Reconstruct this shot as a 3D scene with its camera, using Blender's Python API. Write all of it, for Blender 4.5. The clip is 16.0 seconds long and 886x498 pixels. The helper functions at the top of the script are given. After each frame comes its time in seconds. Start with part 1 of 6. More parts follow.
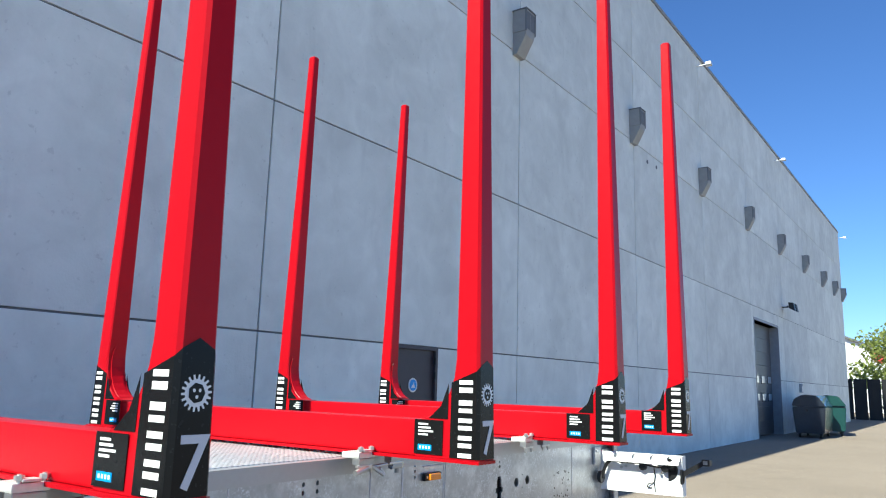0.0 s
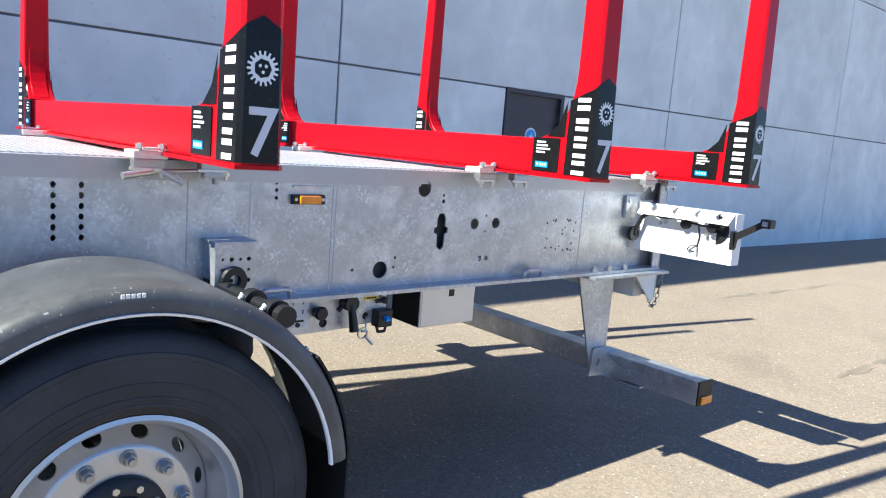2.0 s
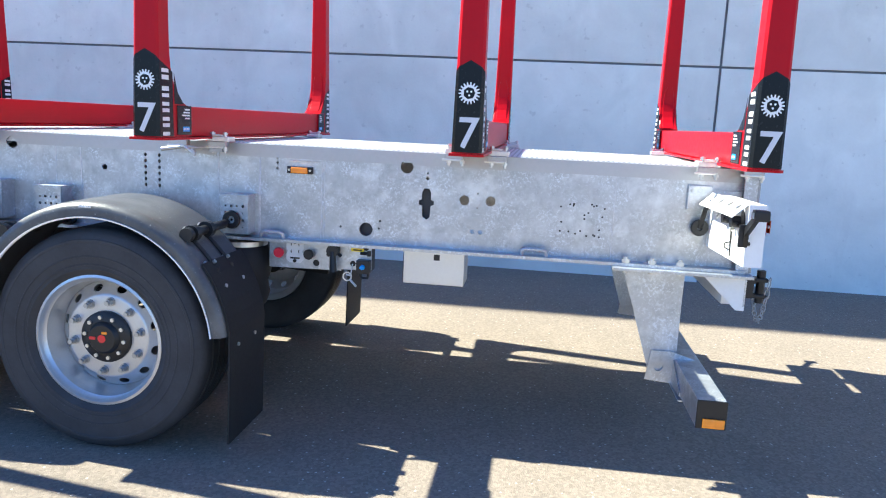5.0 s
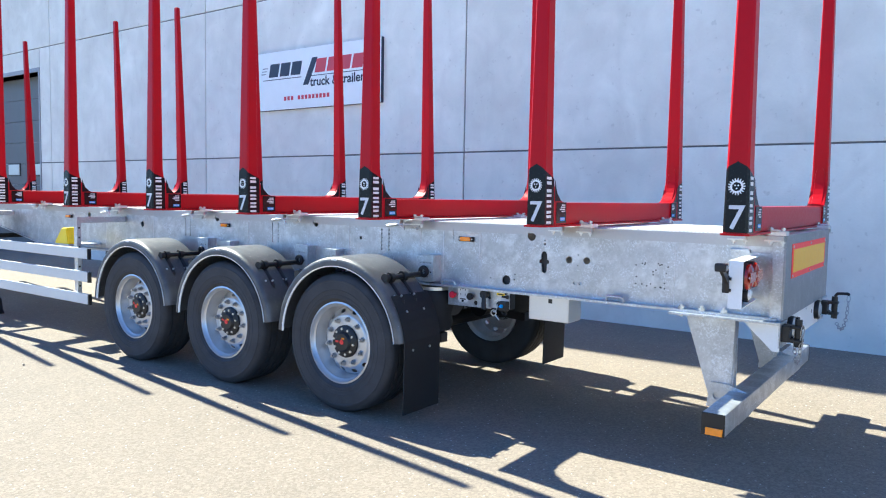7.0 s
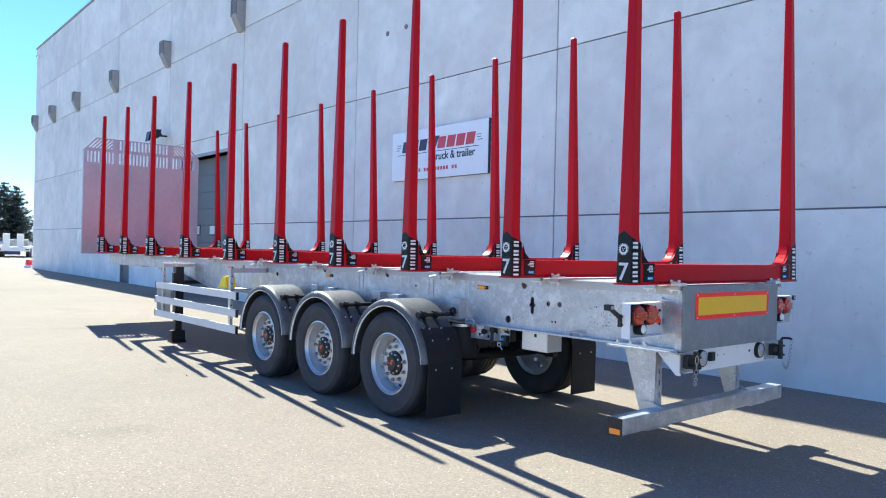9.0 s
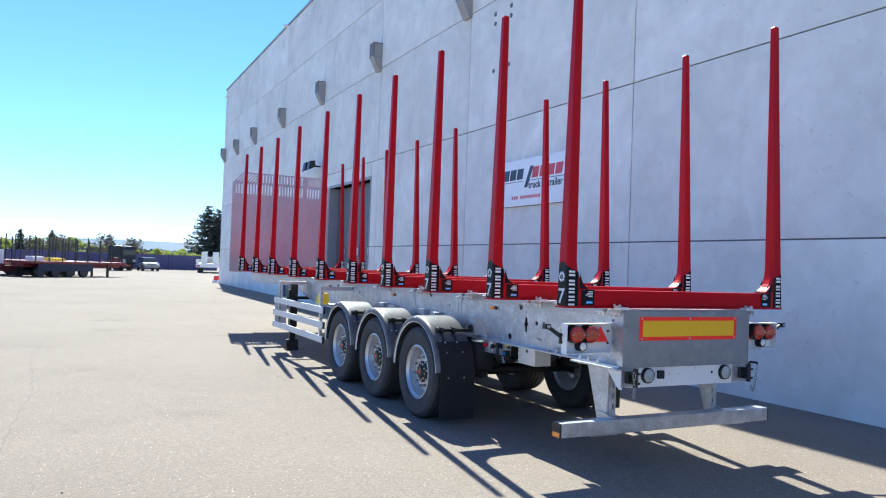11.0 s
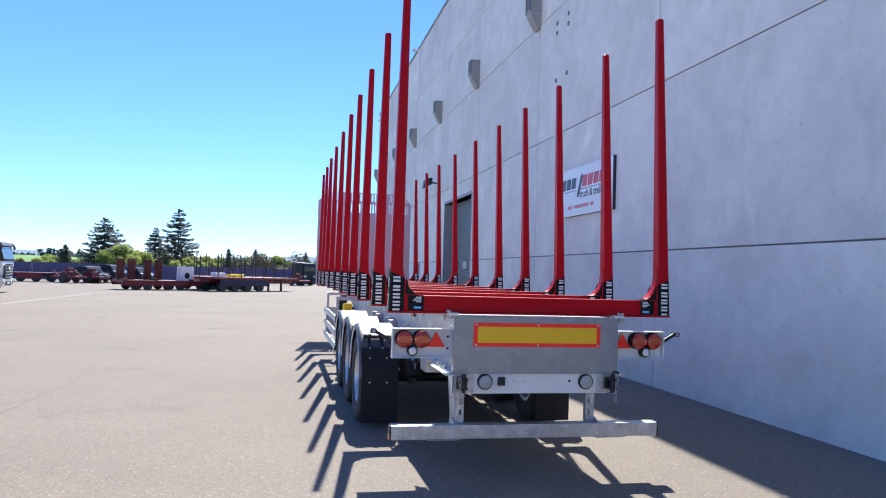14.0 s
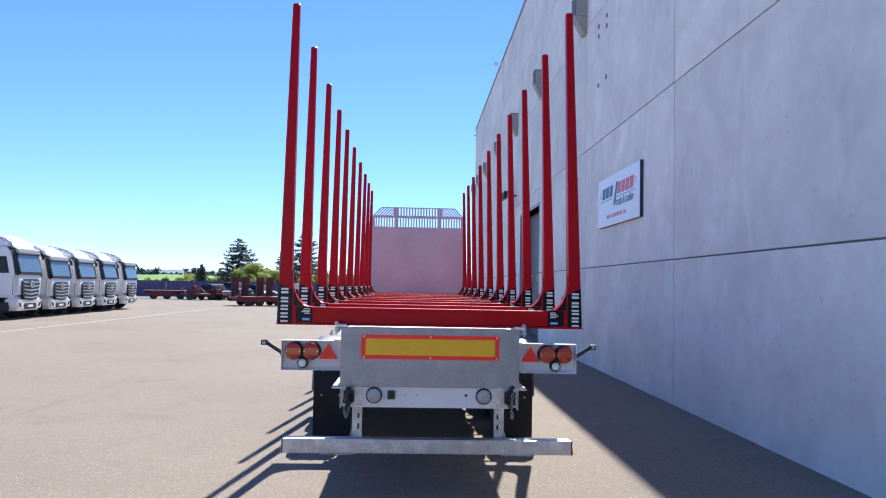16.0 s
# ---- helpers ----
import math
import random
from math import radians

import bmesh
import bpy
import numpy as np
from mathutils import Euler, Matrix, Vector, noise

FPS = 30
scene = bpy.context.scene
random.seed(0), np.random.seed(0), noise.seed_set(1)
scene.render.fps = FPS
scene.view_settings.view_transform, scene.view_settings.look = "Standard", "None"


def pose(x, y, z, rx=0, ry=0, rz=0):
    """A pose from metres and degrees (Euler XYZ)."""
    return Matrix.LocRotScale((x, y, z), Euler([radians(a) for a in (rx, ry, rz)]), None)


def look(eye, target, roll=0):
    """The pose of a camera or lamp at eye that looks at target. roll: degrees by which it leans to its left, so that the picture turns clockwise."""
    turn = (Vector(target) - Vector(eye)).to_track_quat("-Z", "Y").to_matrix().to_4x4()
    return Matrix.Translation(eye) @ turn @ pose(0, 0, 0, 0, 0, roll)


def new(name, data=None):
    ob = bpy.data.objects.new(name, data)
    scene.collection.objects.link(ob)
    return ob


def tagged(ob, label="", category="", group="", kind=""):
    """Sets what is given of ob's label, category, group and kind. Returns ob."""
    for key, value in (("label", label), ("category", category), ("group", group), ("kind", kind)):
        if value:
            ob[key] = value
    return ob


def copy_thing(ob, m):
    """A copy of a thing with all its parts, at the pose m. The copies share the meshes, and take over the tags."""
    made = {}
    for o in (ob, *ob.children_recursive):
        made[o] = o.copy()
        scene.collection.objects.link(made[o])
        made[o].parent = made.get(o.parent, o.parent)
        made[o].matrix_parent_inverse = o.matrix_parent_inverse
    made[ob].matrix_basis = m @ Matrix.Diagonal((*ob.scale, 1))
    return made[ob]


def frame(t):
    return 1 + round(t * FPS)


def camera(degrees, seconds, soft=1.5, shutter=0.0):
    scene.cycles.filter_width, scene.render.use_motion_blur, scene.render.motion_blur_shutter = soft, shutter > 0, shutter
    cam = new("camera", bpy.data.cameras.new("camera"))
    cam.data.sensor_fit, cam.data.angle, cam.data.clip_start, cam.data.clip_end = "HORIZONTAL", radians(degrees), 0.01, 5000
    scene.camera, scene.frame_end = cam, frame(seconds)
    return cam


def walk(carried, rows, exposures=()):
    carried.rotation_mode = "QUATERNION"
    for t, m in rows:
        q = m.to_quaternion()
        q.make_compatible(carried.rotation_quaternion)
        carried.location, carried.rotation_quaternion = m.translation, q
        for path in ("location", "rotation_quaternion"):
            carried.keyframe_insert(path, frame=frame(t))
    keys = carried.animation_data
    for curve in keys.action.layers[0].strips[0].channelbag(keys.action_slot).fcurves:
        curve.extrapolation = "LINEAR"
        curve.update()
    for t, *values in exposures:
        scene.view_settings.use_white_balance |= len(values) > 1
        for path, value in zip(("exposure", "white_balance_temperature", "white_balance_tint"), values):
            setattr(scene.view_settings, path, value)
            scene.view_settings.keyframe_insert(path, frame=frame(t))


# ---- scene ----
cam = camera(61.8, 16.0, soft=1.1)
PATH = [
    (0, (-5.089, -2.739, 1.702), (-3.473, -1.617, 2.06), 1.6),
    (0.5, (-4.67, -2.759, 1.655), (-3.079, -1.56, 1.828), 2.5),
    (1, (-4.31, -2.769, 1.608), (-2.782, -1.479, 1.59), 3.4),
    (1.5, (-3.9, -2.879, 1.555), (-2.469, -1.493, 1.377), 4.1),
    (2, (-3.515, -3.001, 1.526), (-2.225, -1.501, 1.235), 4.5),
    (2.5, (-3.092, -3.056, 1.513), (-1.965, -1.445, 1.15), 4.8),
    (3, (-2.625, -3.168, 1.512), (-1.673, -1.456, 1.109), 4.9),
    (3.2, (-2.463, -3.254, 1.507), (-1.604, -1.495, 1.096), 4.8),
    (5.3, (-0.753, -4.419, 1.556), (-1.17, -2.489, 1.239), 2.5),
    (5.5, (-0.591, -4.526, 1.564), (-1.116, -2.619, 1.269), 2.4),
    (6, (-0.16, -4.778, 1.575), (-0.956, -2.961, 1.328), 1.8),
    (6.5, (0.329, -4.985, 1.582), (-0.674, -3.266, 1.39), 1.4),
    (7, (0.842, -5.196, 1.592), (-0.32, -3.574, 1.449), 1.0),
    (7.5, (1.385, -5.363, 1.584), (0.102, -3.832, 1.489), 1.0),
    (8, (1.945, -5.483, 1.599), (0.57, -4.033, 1.54), 1.0),
    (8.5, (2.465, -5.598, 1.614), (1.013, -4.222, 1.587), 1.1),
    (9, (2.977, -5.585, 1.635), (1.454, -4.289, 1.636), 1.3),
    (11.5, (5.075, -4.515, 1.73), (3.25, -3.697, 1.782), 2.2),
    (12, (5.317, -4.088, 1.72), (3.461, -3.346, 1.784), 2.3),
    (12.5, (5.574, -3.592, 1.728), (3.691, -2.921, 1.798), 2.3),
    (13, (5.756, -3.145, 1.727), (3.847, -2.551, 1.797), 2.1),
    (13.5, (5.884, -2.661, 1.731), (3.953, -2.146, 1.802), 1.9),
    (14, (6.002, -2.157, 1.749), (4.049, -1.732, 1.816), 1.7),
    (14.5, (6.085, -1.652, 1.76), (4.112, -1.328, 1.831), 1.4),
    (15, (6.154, -1.113, 1.769), (4.169, -0.882, 1.847), 1.3),
    (15.5, (6.164, -0.644, 1.755), (4.172, -0.489, 1.846), 1.3),
    (16, (6.117, -0.18, 1.76), (4.121, -0.093, 1.859), 1.1),
]
EXPOSURES = [(0.0, 1.0, 5600, -4), (2.0, 1.37, 5650, 0), (3.0, 1.47, 5650, 1), (5.5, 1.94, 5550, -2), (7.5, 1.82, 5500, -3), (9.0, 1.61, 5450, -2), (12.5, 1.27, 5350, 4), (16.0, 1.12, 5520, 9)]
walk(cam, [(t, look(eye, target, roll)) for t, eye, target, roll in PATH], EXPOSURES)

# ---- world, sun ----
SUN_WAY = Vector((-0.932, 0.151, 1.0)).normalized()
GZ = -0.03  # the yard lies a little below the datum
world = bpy.data.worlds.new("world")
scene.world = world
world.use_nodes = True
wn = world.node_tree.nodes
sky = wn.new("ShaderNodeTexSky")
sky.sky_type, sky.sun_disc = "NISHITA", False
sky.sun_elevation, sky.sun_rotation = math.asin(SUN_WAY.z), math.atan2(SUN_WAY.x, SUN_WAY.y) % (2 * math.pi)
sky.altitude = 400
sky.air_density, sky.dust_density, sky.ozone_density = 1.0, 0.0, 3.5
tint = wn.new("ShaderNodeMix")
tint.data_type, tint.blend_type = "RGBA", "MULTIPLY"
tint.inputs[0].default_value = 1.0
tint.inputs[7].default_value = (0.68, 0.76, 1.0, 1)
world.node_tree.links.new(sky.outputs[0], tint.inputs[6])
world.node_tree.links.new(tint.outputs[2], wn["Background"].inputs[0])
wn["Background"].inputs[1].default_value = 0.0805
sun = new("sun", bpy.data.lights.new("sun", "SUN"))
sun.data.energy, sun.data.angle, sun.data.color = 5.3, radians(0.53), (1.0, 0.88, 0.71)
sun.matrix_world = look(SUN_WAY * 60, (0, 0, 0))


# ---- materials ----
def mat(name, col, rough=0.5, metal=0.0, var=0.12, scale=5.0, fine=70.0, bump=0.05, bump_scale=120.0, coat=0.0, stretch=(1, 1, 1), loose=False, spec=0.5):
    """A surface whose colour and gloss vary at two scales, with fine relief."""
    m = bpy.data.materials.new(name)
    m.use_nodes = True
    nt = m.node_tree
    n, l = nt.nodes, nt.links
    b = n["Principled BSDF"]
    tc, mp = n.new("ShaderNodeTexCoord"), n.new("ShaderNodeMapping")
    mp.inputs["Scale"].default_value = stretch
    l.new(tc.outputs["Object"], mp.inputs[0])
    if loose:
        oi, sc = n.new("ShaderNodeObjectInfo"), n.new("ShaderNodeMath")
        sc.operation = "MULTIPLY"
        sc.inputs[1].default_value = 37.0
        l.new(oi.outputs["Random"], sc.inputs[0])
        l.new(sc.outputs[0], mp.inputs["Location"])
    a, f = n.new("ShaderNodeTexNoise"), n.new("ShaderNodeTexNoise")
    a.inputs["Scale"].default_value, a.inputs["Detail"].default_value = scale, 5
    f.inputs["Scale"].default_value, f.inputs["Detail"].default_value = fine, 3
    for t in (a, f):
        l.new(mp.outputs[0], t.inputs["Vector"])
    mx = n.new("ShaderNodeMix")
    mx.inputs[0].default_value = 0.35
    l.new(a.outputs[0], mx.inputs[2])
    l.new(f.outputs[0], mx.inputs[3])
    r = n.new("ShaderNodeMapRange")
    r.inputs[1].default_value, r.inputs[2].default_value = 0.3, 0.7
    l.new(mx.outputs[0], r.inputs[0])
    c = n.new("ShaderNodeMix")
    c.data_type = "RGBA"
    c.inputs[6].default_value = (*[v * (1 - var) for v in col], 1)
    c.inputs[7].default_value = (*[min(1, v * (1 + var)) for v in col], 1)
    l.new(r.outputs[0], c.inputs[0])
    l.new(c.outputs[2], b.inputs["Base Color"])
    rr = n.new("ShaderNodeMapRange")
    rr.inputs[3].default_value, rr.inputs[4].default_value = max(0.02, rough - 0.08), min(1, rough + 0.08)
    l.new(f.outputs[0], rr.inputs[0])
    l.new(rr.outputs[0], b.inputs["Roughness"])
    b.inputs["Metallic"].default_value = metal
    b.inputs["Coat Weight"].default_value = coat
    b.inputs["Specular IOR Level"].default_value = spec
    if bump:
        t, bp = n.new("ShaderNodeTexNoise"), n.new("ShaderNodeBump")
        t.inputs["Scale"].default_value, t.inputs["Detail"].default_value = bump_scale, 4
        l.new(mp.outputs[0], t.inputs["Vector"])
        bp.inputs["Strength"].default_value, bp.inputs["Distance"].default_value = bump, 0.01
        l.new(t.outputs[0], bp.inputs["Height"])
        l.new(bp.outputs[0], b.inputs["Normal"])
    return m


def layer(nt, prev, coord, scale, detail, lo, hi, a, b_, stretch=(1, 1, 1), warp=0.0):
    """Multiplies a colour by a cloudy factor that runs from a to b."""
    n, l = nt.nodes, nt.links
    mp = n.new("ShaderNodeMapping")
    mp.inputs["Scale"].default_value = stretch
    l.new(coord, mp.inputs[0])
    t = n.new("ShaderNodeTexNoise")
    t.inputs["Scale"].default_value, t.inputs["Detail"].default_value, t.inputs["Distortion"].default_value = scale, detail, warp
    l.new(mp.outputs[0], t.inputs["Vector"])
    r = n.new("ShaderNodeMapRange")
    r.inputs[1].default_value, r.inputs[2].default_value, r.inputs[3].default_value, r.inputs[4].default_value = lo, hi, a, b_
    l.new(t.outputs[0], r.inputs[0])
    x = n.new("ShaderNodeMix")
    x.data_type, x.blend_type = "RGBA", "MULTIPLY"
    x.inputs[0].default_value = 1.0
    l.new(prev, x.inputs[6])
    l.new(r.outputs[0], x.inputs[7])
    return x.outputs[2]


def concrete_mat(name, col):
    """Precast concrete: big soft clouds, mottling, pale runs, pores, and a tone of its own for each panel."""
    m = mat(name, col, rough=0.85, var=0.03, scale=1.2, fine=30, bump=0.22, bump_scale=45, loose=True, spec=0.3)
    nt = m.node_tree
    n, l = nt.nodes, nt.links
    b = n["Principled BSDF"]
    prev = b.inputs["Base Color"].links[0].from_socket
    mp = [x for x in n if x.type == "MAPPING"][0].outputs[0]
    prev = layer(nt, prev, mp, 0.55, 4, 0.36, 0.64, 0.90, 1.03, warp=0.5)
    prev = layer(nt, prev, mp, 2.1, 5, 0.34, 0.68, 0.945, 1.05, warp=0.8)
    prev = layer(nt, prev, mp, 1.7, 5, 0.55, 0.74, 1.0, 1.06, (1.3, 1.3, 0.6), 0.6)
    prev = layer(nt, prev, mp, 2.4, 4, 0.58, 0.77, 1.0, 0.93, (1.4, 1.4, 0.4), 0.4)
    prev = layer(nt, prev, mp, 13.0, 3, 0.66, 0.74, 1.0, 0.86)
    oi = n.new("ShaderNodeObjectInfo")
    tone = n.new("ShaderNodeMapRange")
    tone.inputs[3].default_value, tone.inputs[4].default_value = 0.94, 1.05
    l.new(oi.outputs["Random"], tone.inputs[0])
    x = n.new("ShaderNodeMix")
    x.data_type, x.blend_type = "RGBA", "MULTIPLY"
    x.inputs[0].default_value = 1.0
    l.new(prev, x.inputs[6])
    l.new(tone.outputs[0], x.inputs[7])
    l.new(x.outputs[2], b.inputs["Base Color"])
    return m


def galvanised_mat(name, col, rough=0.42, spot=0.35):
    """Hot-dip zinc: cloudy blotches, fine mottling and small bright flecks on grey."""
    m = mat(name, col, rough=rough, metal=0.7, var=0.16, scale=3.0, fine=60, bump=0.05, bump_scale=40)
    nt = m.node_tree
    n, l = nt.nodes, nt.links
    b = n["Principled BSDF"]
    prev = b.inputs["Base Color"].links[0].from_socket
    tc = [x for x in n if x.type == "TEX_COORD"][0]
    for scale, detail, lo, hi, amount, tone in ((7, 8, 0.49, 0.68, spot * 1.15, (0.80, 0.82, 0.84, 1)), (16, 6, 0.50, 0.30, spot * 0.6, (0.22, 0.235, 0.26, 1)), (48, 4, 0.63, 0.72, spot * 0.95, (0.85, 0.87, 0.89, 1))):
        w = n.new("ShaderNodeTexNoise")
        w.inputs["Scale"].default_value, w.inputs["Detail"].default_value, w.inputs["Roughness"].default_value = scale, detail, 0.62
        l.new(tc.outputs["Object"], w.inputs["Vector"])
        r = n.new("ShaderNodeMapRange")
        r.inputs[1].default_value, r.inputs[2].default_value, r.inputs[4].default_value = lo, hi, amount
        l.new(w.outputs[0], r.inputs[0])
        x = n.new("ShaderNodeMix")
        x.data_type = "RGBA"
        l.new(r.outputs[0], x.inputs[0])
        l.new(prev, x.inputs[6])
        x.inputs[7].default_value = tone
        prev = x.outputs[2]
    # fine spangle, gathered in drifts
    drift, grain, take, fine = n.new("ShaderNodeTexNoise"), n.new("ShaderNodeTexNoise"), n.new("ShaderNodeMapRange"), n.new("ShaderNodeMapRange")
    drift.inputs["Scale"].default_value, drift.inputs["Detail"].default_value = 8.5, 4
    grain.inputs["Scale"].default_value, grain.inputs["Detail"].default_value, grain.inputs["Roughness"].default_value = 75, 5, 0.7
    take.inputs[1].default_value, take.inputs[2].default_value, take.inputs[4].default_value = 0.42, 0.66, spot * 1.7
    fine.inputs[1].default_value, fine.inputs[2].default_value = 0.50, 0.60
    for t, q in ((drift, take), (grain, fine)):
        l.new(tc.outputs["Object"], t.inputs["Vector"])
        l.new(t.outputs[0], q.inputs[0])
    both, x = n.new("ShaderNodeMath"), n.new("ShaderNodeMix")
    both.operation, x.data_type = "MULTIPLY", "RGBA"
    l.new(take.outputs[0], both.inputs[0])
    l.new(fine.outputs[0], both.inputs[1])
    l.new(both.outputs[0], x.inputs[0])
    l.new(prev, x.inputs[6])
    x.inputs[7].default_value = (0.74, 0.78, 0.84, 1)
    l.new(x.outputs[2], b.inputs["Base Color"])
    return m


def asphalt_mat():
    m = mat("asphalt", (0.238, 0.195, 0.152), rough=0.88, spec=0.28, var=0.13, scale=0.22, fine=2.2, bump=0.5, bump_scale=160)
    nt = m.node_tree
    n, l = nt.nodes, nt.links
    b = n["Principled BSDF"]
    base = b.inputs["Base Color"].links[0].from_socket
    b.inputs["Diffuse Roughness"].default_value = 0.22
    tc = [x for x in n if x.type == "TEX_COORD"][0]
    v = n.new("ShaderNodeTexVoronoi")
    v.inputs["Scale"].default_value = 75
    l.new(tc.outputs["Object"], v.inputs["Vector"])
    bw = n.new("ShaderNodeRGBToBW")
    l.new(v.outputs["Color"], bw.inputs[0])
    pr = n.new("ShaderNodeMapRange")
    pr.inputs[1].default_value, pr.inputs[2].default_value = 0.15, 0.9
    pr.inputs[3].default_value, pr.inputs[4].default_value = 0.82, 1.18
    l.new(bw.outputs[0], pr.inputs[0])
    st = n.new("ShaderNodeTexNoise")
    st.inputs["Scale"].default_value, st.inputs["Detail"].default_value = 0.7, 8
    l.new(tc.outputs["Object"], st.inputs["Vector"])
    sr = n.new("ShaderNodeMapRange")
    sr.inputs[1].default_value, sr.inputs[2].default_value = 0.6, 0.75
    sr.inputs[3].default_value, sr.inputs[4].default_value = 1.0, 0.82
    l.new(st.outputs[0], sr.inputs[0])
    sp = n.new("ShaderNodeTexVoronoi")
    sp.inputs["Scale"].default_value = 30
    l.new(tc.outputs["Object"], sp.inputs["Vector"])
    near = n.new("ShaderNodeMapRange")
    near.inputs[1].default_value, near.inputs[2].default_value = 0.20, 0.12
    l.new(sp.outputs["Distance"], near.inputs[0])
    pick = n.new("ShaderNodeSeparateColor")
    l.new(sp.outputs["Color"], pick.inputs[0])
    few = n.new("ShaderNodeMath")
    few.operation = "GREATER_THAN"
    few.inputs[1].default_value = 0.74
    l.new(pick.outputs[0], few.inputs[0])
    both = n.new("ShaderNodeMath")
    both.operation = "MULTIPLY"
    l.new(near.outputs[0], both.inputs[0])
    l.new(few.outputs[0], both.inputs[1])
    stones = n.new("ShaderNodeMix")
    stones.data_type = "RGBA"
    l.new(both.outputs[0], stones.inputs[0])
    l.new(base, stones.inputs[6])
    stones.inputs[7].default_value = (0.56, 0.52, 0.45, 1)
    prev = stones.outputs[2]
    for sock in (pr.outputs[0], sr.outputs[0]):
        x = n.new("ShaderNodeMix")
        x.data_type, x.blend_type = "RGBA", "MULTIPLY"
        x.inputs[0].default_value = 1.0
        l.new(prev, x.inputs[6])
        l.new(sock, x.inputs[7])
        prev = x.outputs[2]
    l.new(prev, b.inputs["Base Color"])
    return m


def flecked(m):
    """Pale flecks of dust and lime on a dark surface."""
    n, l = m.node_tree.nodes, m.node_tree.links
    b = n["Principled BSDF"]
    prev = b.inputs["Base Color"].links[0].from_socket
    tc = [x for x in n if x.type == "TEX_COORD"][0]
    for scale, lo, hi, amount in ((120, 0.70, 0.74, 0.6), (34, 0.735, 0.76, 0.6), (4, 0.5, 0.75, 0.14)):
        t, q, x = n.new("ShaderNodeTexNoise"), n.new("ShaderNodeMapRange"), n.new("ShaderNodeMix")
        t.inputs["Scale"].default_value, t.inputs["Detail"].default_value = scale, 2
        l.new(tc.outputs["Object"], t.inputs["Vector"])
        q.inputs[1].default_value, q.inputs[2].default_value, q.inputs[4].default_value = lo, hi, amount
        l.new(t.outputs[0], q.inputs[0])
        x.data_type = "RGBA"
        x.inputs[7].default_value = (0.5, 0.49, 0.46, 1)
        l.new(q.outputs[0], x.inputs[0])
        l.new(prev, x.inputs[6])
        prev = x.outputs[2]
    l.new(prev, b.inputs["Base Color"])


def glass_mat(name, col, rough=0.05):
    m = mat(name, col, rough=rough, var=0.05, bump=0.0)
    m.node_tree.nodes["Principled BSDF"].inputs["IOR"].default_value = 1.52
    return m


def leaf_mat(name, col, through_):
    """Leaves that let some of the light through."""
    m = mat(name, col, rough=0.6, var=0.45, scale=1.2, fine=6, bump=0)
    n, l = m.node_tree.nodes, m.node_tree.links
    b = n["Principled BSDF"]
    t, x = n.new("ShaderNodeBsdfTranslucent"), n.new("ShaderNodeMixShader")
    l.new(b.inputs["Base Color"].links[0].from_socket, t.inputs[0])
    x.inputs[0].default_value = through_
    l.new(b.outputs[0], x.inputs[1])
    l.new(t.outputs[0], x.inputs[2])
    l.new(x.outputs[0], n["Material Output"].inputs[0])
    return m


def deck_pattern(m):
    """Rows of dashes across the ribs, drawn as darker bands in the colour."""
    n, l = m.node_tree.nodes, m.node_tree.links
    b = n["Principled BSDF"]
    base = b.inputs["Base Color"].links[0].from_socket
    tc = [x for x in n if x.type == "TEX_COORD"][0]
    w = n.new("ShaderNodeTexWave")
    w.inputs["Scale"].default_value, w.inputs["Distortion"].default_value = 13.0, 0.0
    l.new(tc.outputs["Object"], w.inputs["Vector"])
    r = n.new("ShaderNodeMapRange")
    r.inputs[1].default_value, r.inputs[2].default_value, r.inputs[3].default_value, r.inputs[4].default_value = 0.2, 0.6, 0.70, 1.0
    l.new(w.outputs["Fac"], r.inputs[0])
    x = n.new("ShaderNodeMix")
    x.data_type, x.blend_type = "RGBA", "MULTIPLY"
    x.inputs[0].default_value = 1.0
    l.new(base, x.inputs[6])
    l.new(r.outputs[0], x.inputs[7])
    l.new(x.outputs[2], b.inputs["Base Color"])


ASPHALT = asphalt_mat()
CONCRETE = concrete_mat("concrete_panel", (0.825, 0.84, 0.785))
JOINT = mat("joint_sealant", (0.17, 0.176, 0.185), rough=0.8)
RED = mat("red_paint", (0.41, 0.001, 0.008), rough=0.33, var=0.06, scale=2, fine=40, bump=0.02, bump_scale=90, spec=0.17)
GALV = galvanised_mat("galvanised_steel", (0.475, 0.49, 0.51), rough=0.4, spot=0.5)
GALV_DULL = galvanised_mat("brushed_zinc", (0.31, 0.325, 0.34), rough=0.48, spot=0.12)
RAIL = mat("rolled_zinc", (0.47, 0.475, 0.485), rough=0.42, metal=0.55, var=0.08, scale=2.0, fine=50)
ALU = mat("rail_aluminium", (0.64, 0.655, 0.65), rough=0.45, metal=0.2, var=0.06, scale=3, fine=40)
HOLE_SHADE = mat("hole_shade", (0.06, 0.063, 0.068), rough=0.6, metal=0.3, var=0.2, scale=4)
ZINC = mat("zinc_bolt", (0.62, 0.62, 0.6), rough=0.35, metal=0.85, var=0.1)
DECK = mat("aluminium_deck", (0.74, 0.745, 0.74), rough=0.5, metal=0.2, var=0.1, scale=3, fine=30)
deck_pattern(DECK)
WHITE_ZINC = mat("clamp_zinc", (0.72, 0.72, 0.70), rough=0.42, metal=0.35, var=0.15, scale=14)
WELD = mat("weld_bead", (0.60, 0.61, 0.63), rough=0.5, metal=0.4, var=0.25, scale=20, fine=90, bump=0.4, bump_scale=150)
NUT = mat("wheel_nut_steel", (0.4, 0.41, 0.42), rough=0.4, metal=0.8, var=0.15)
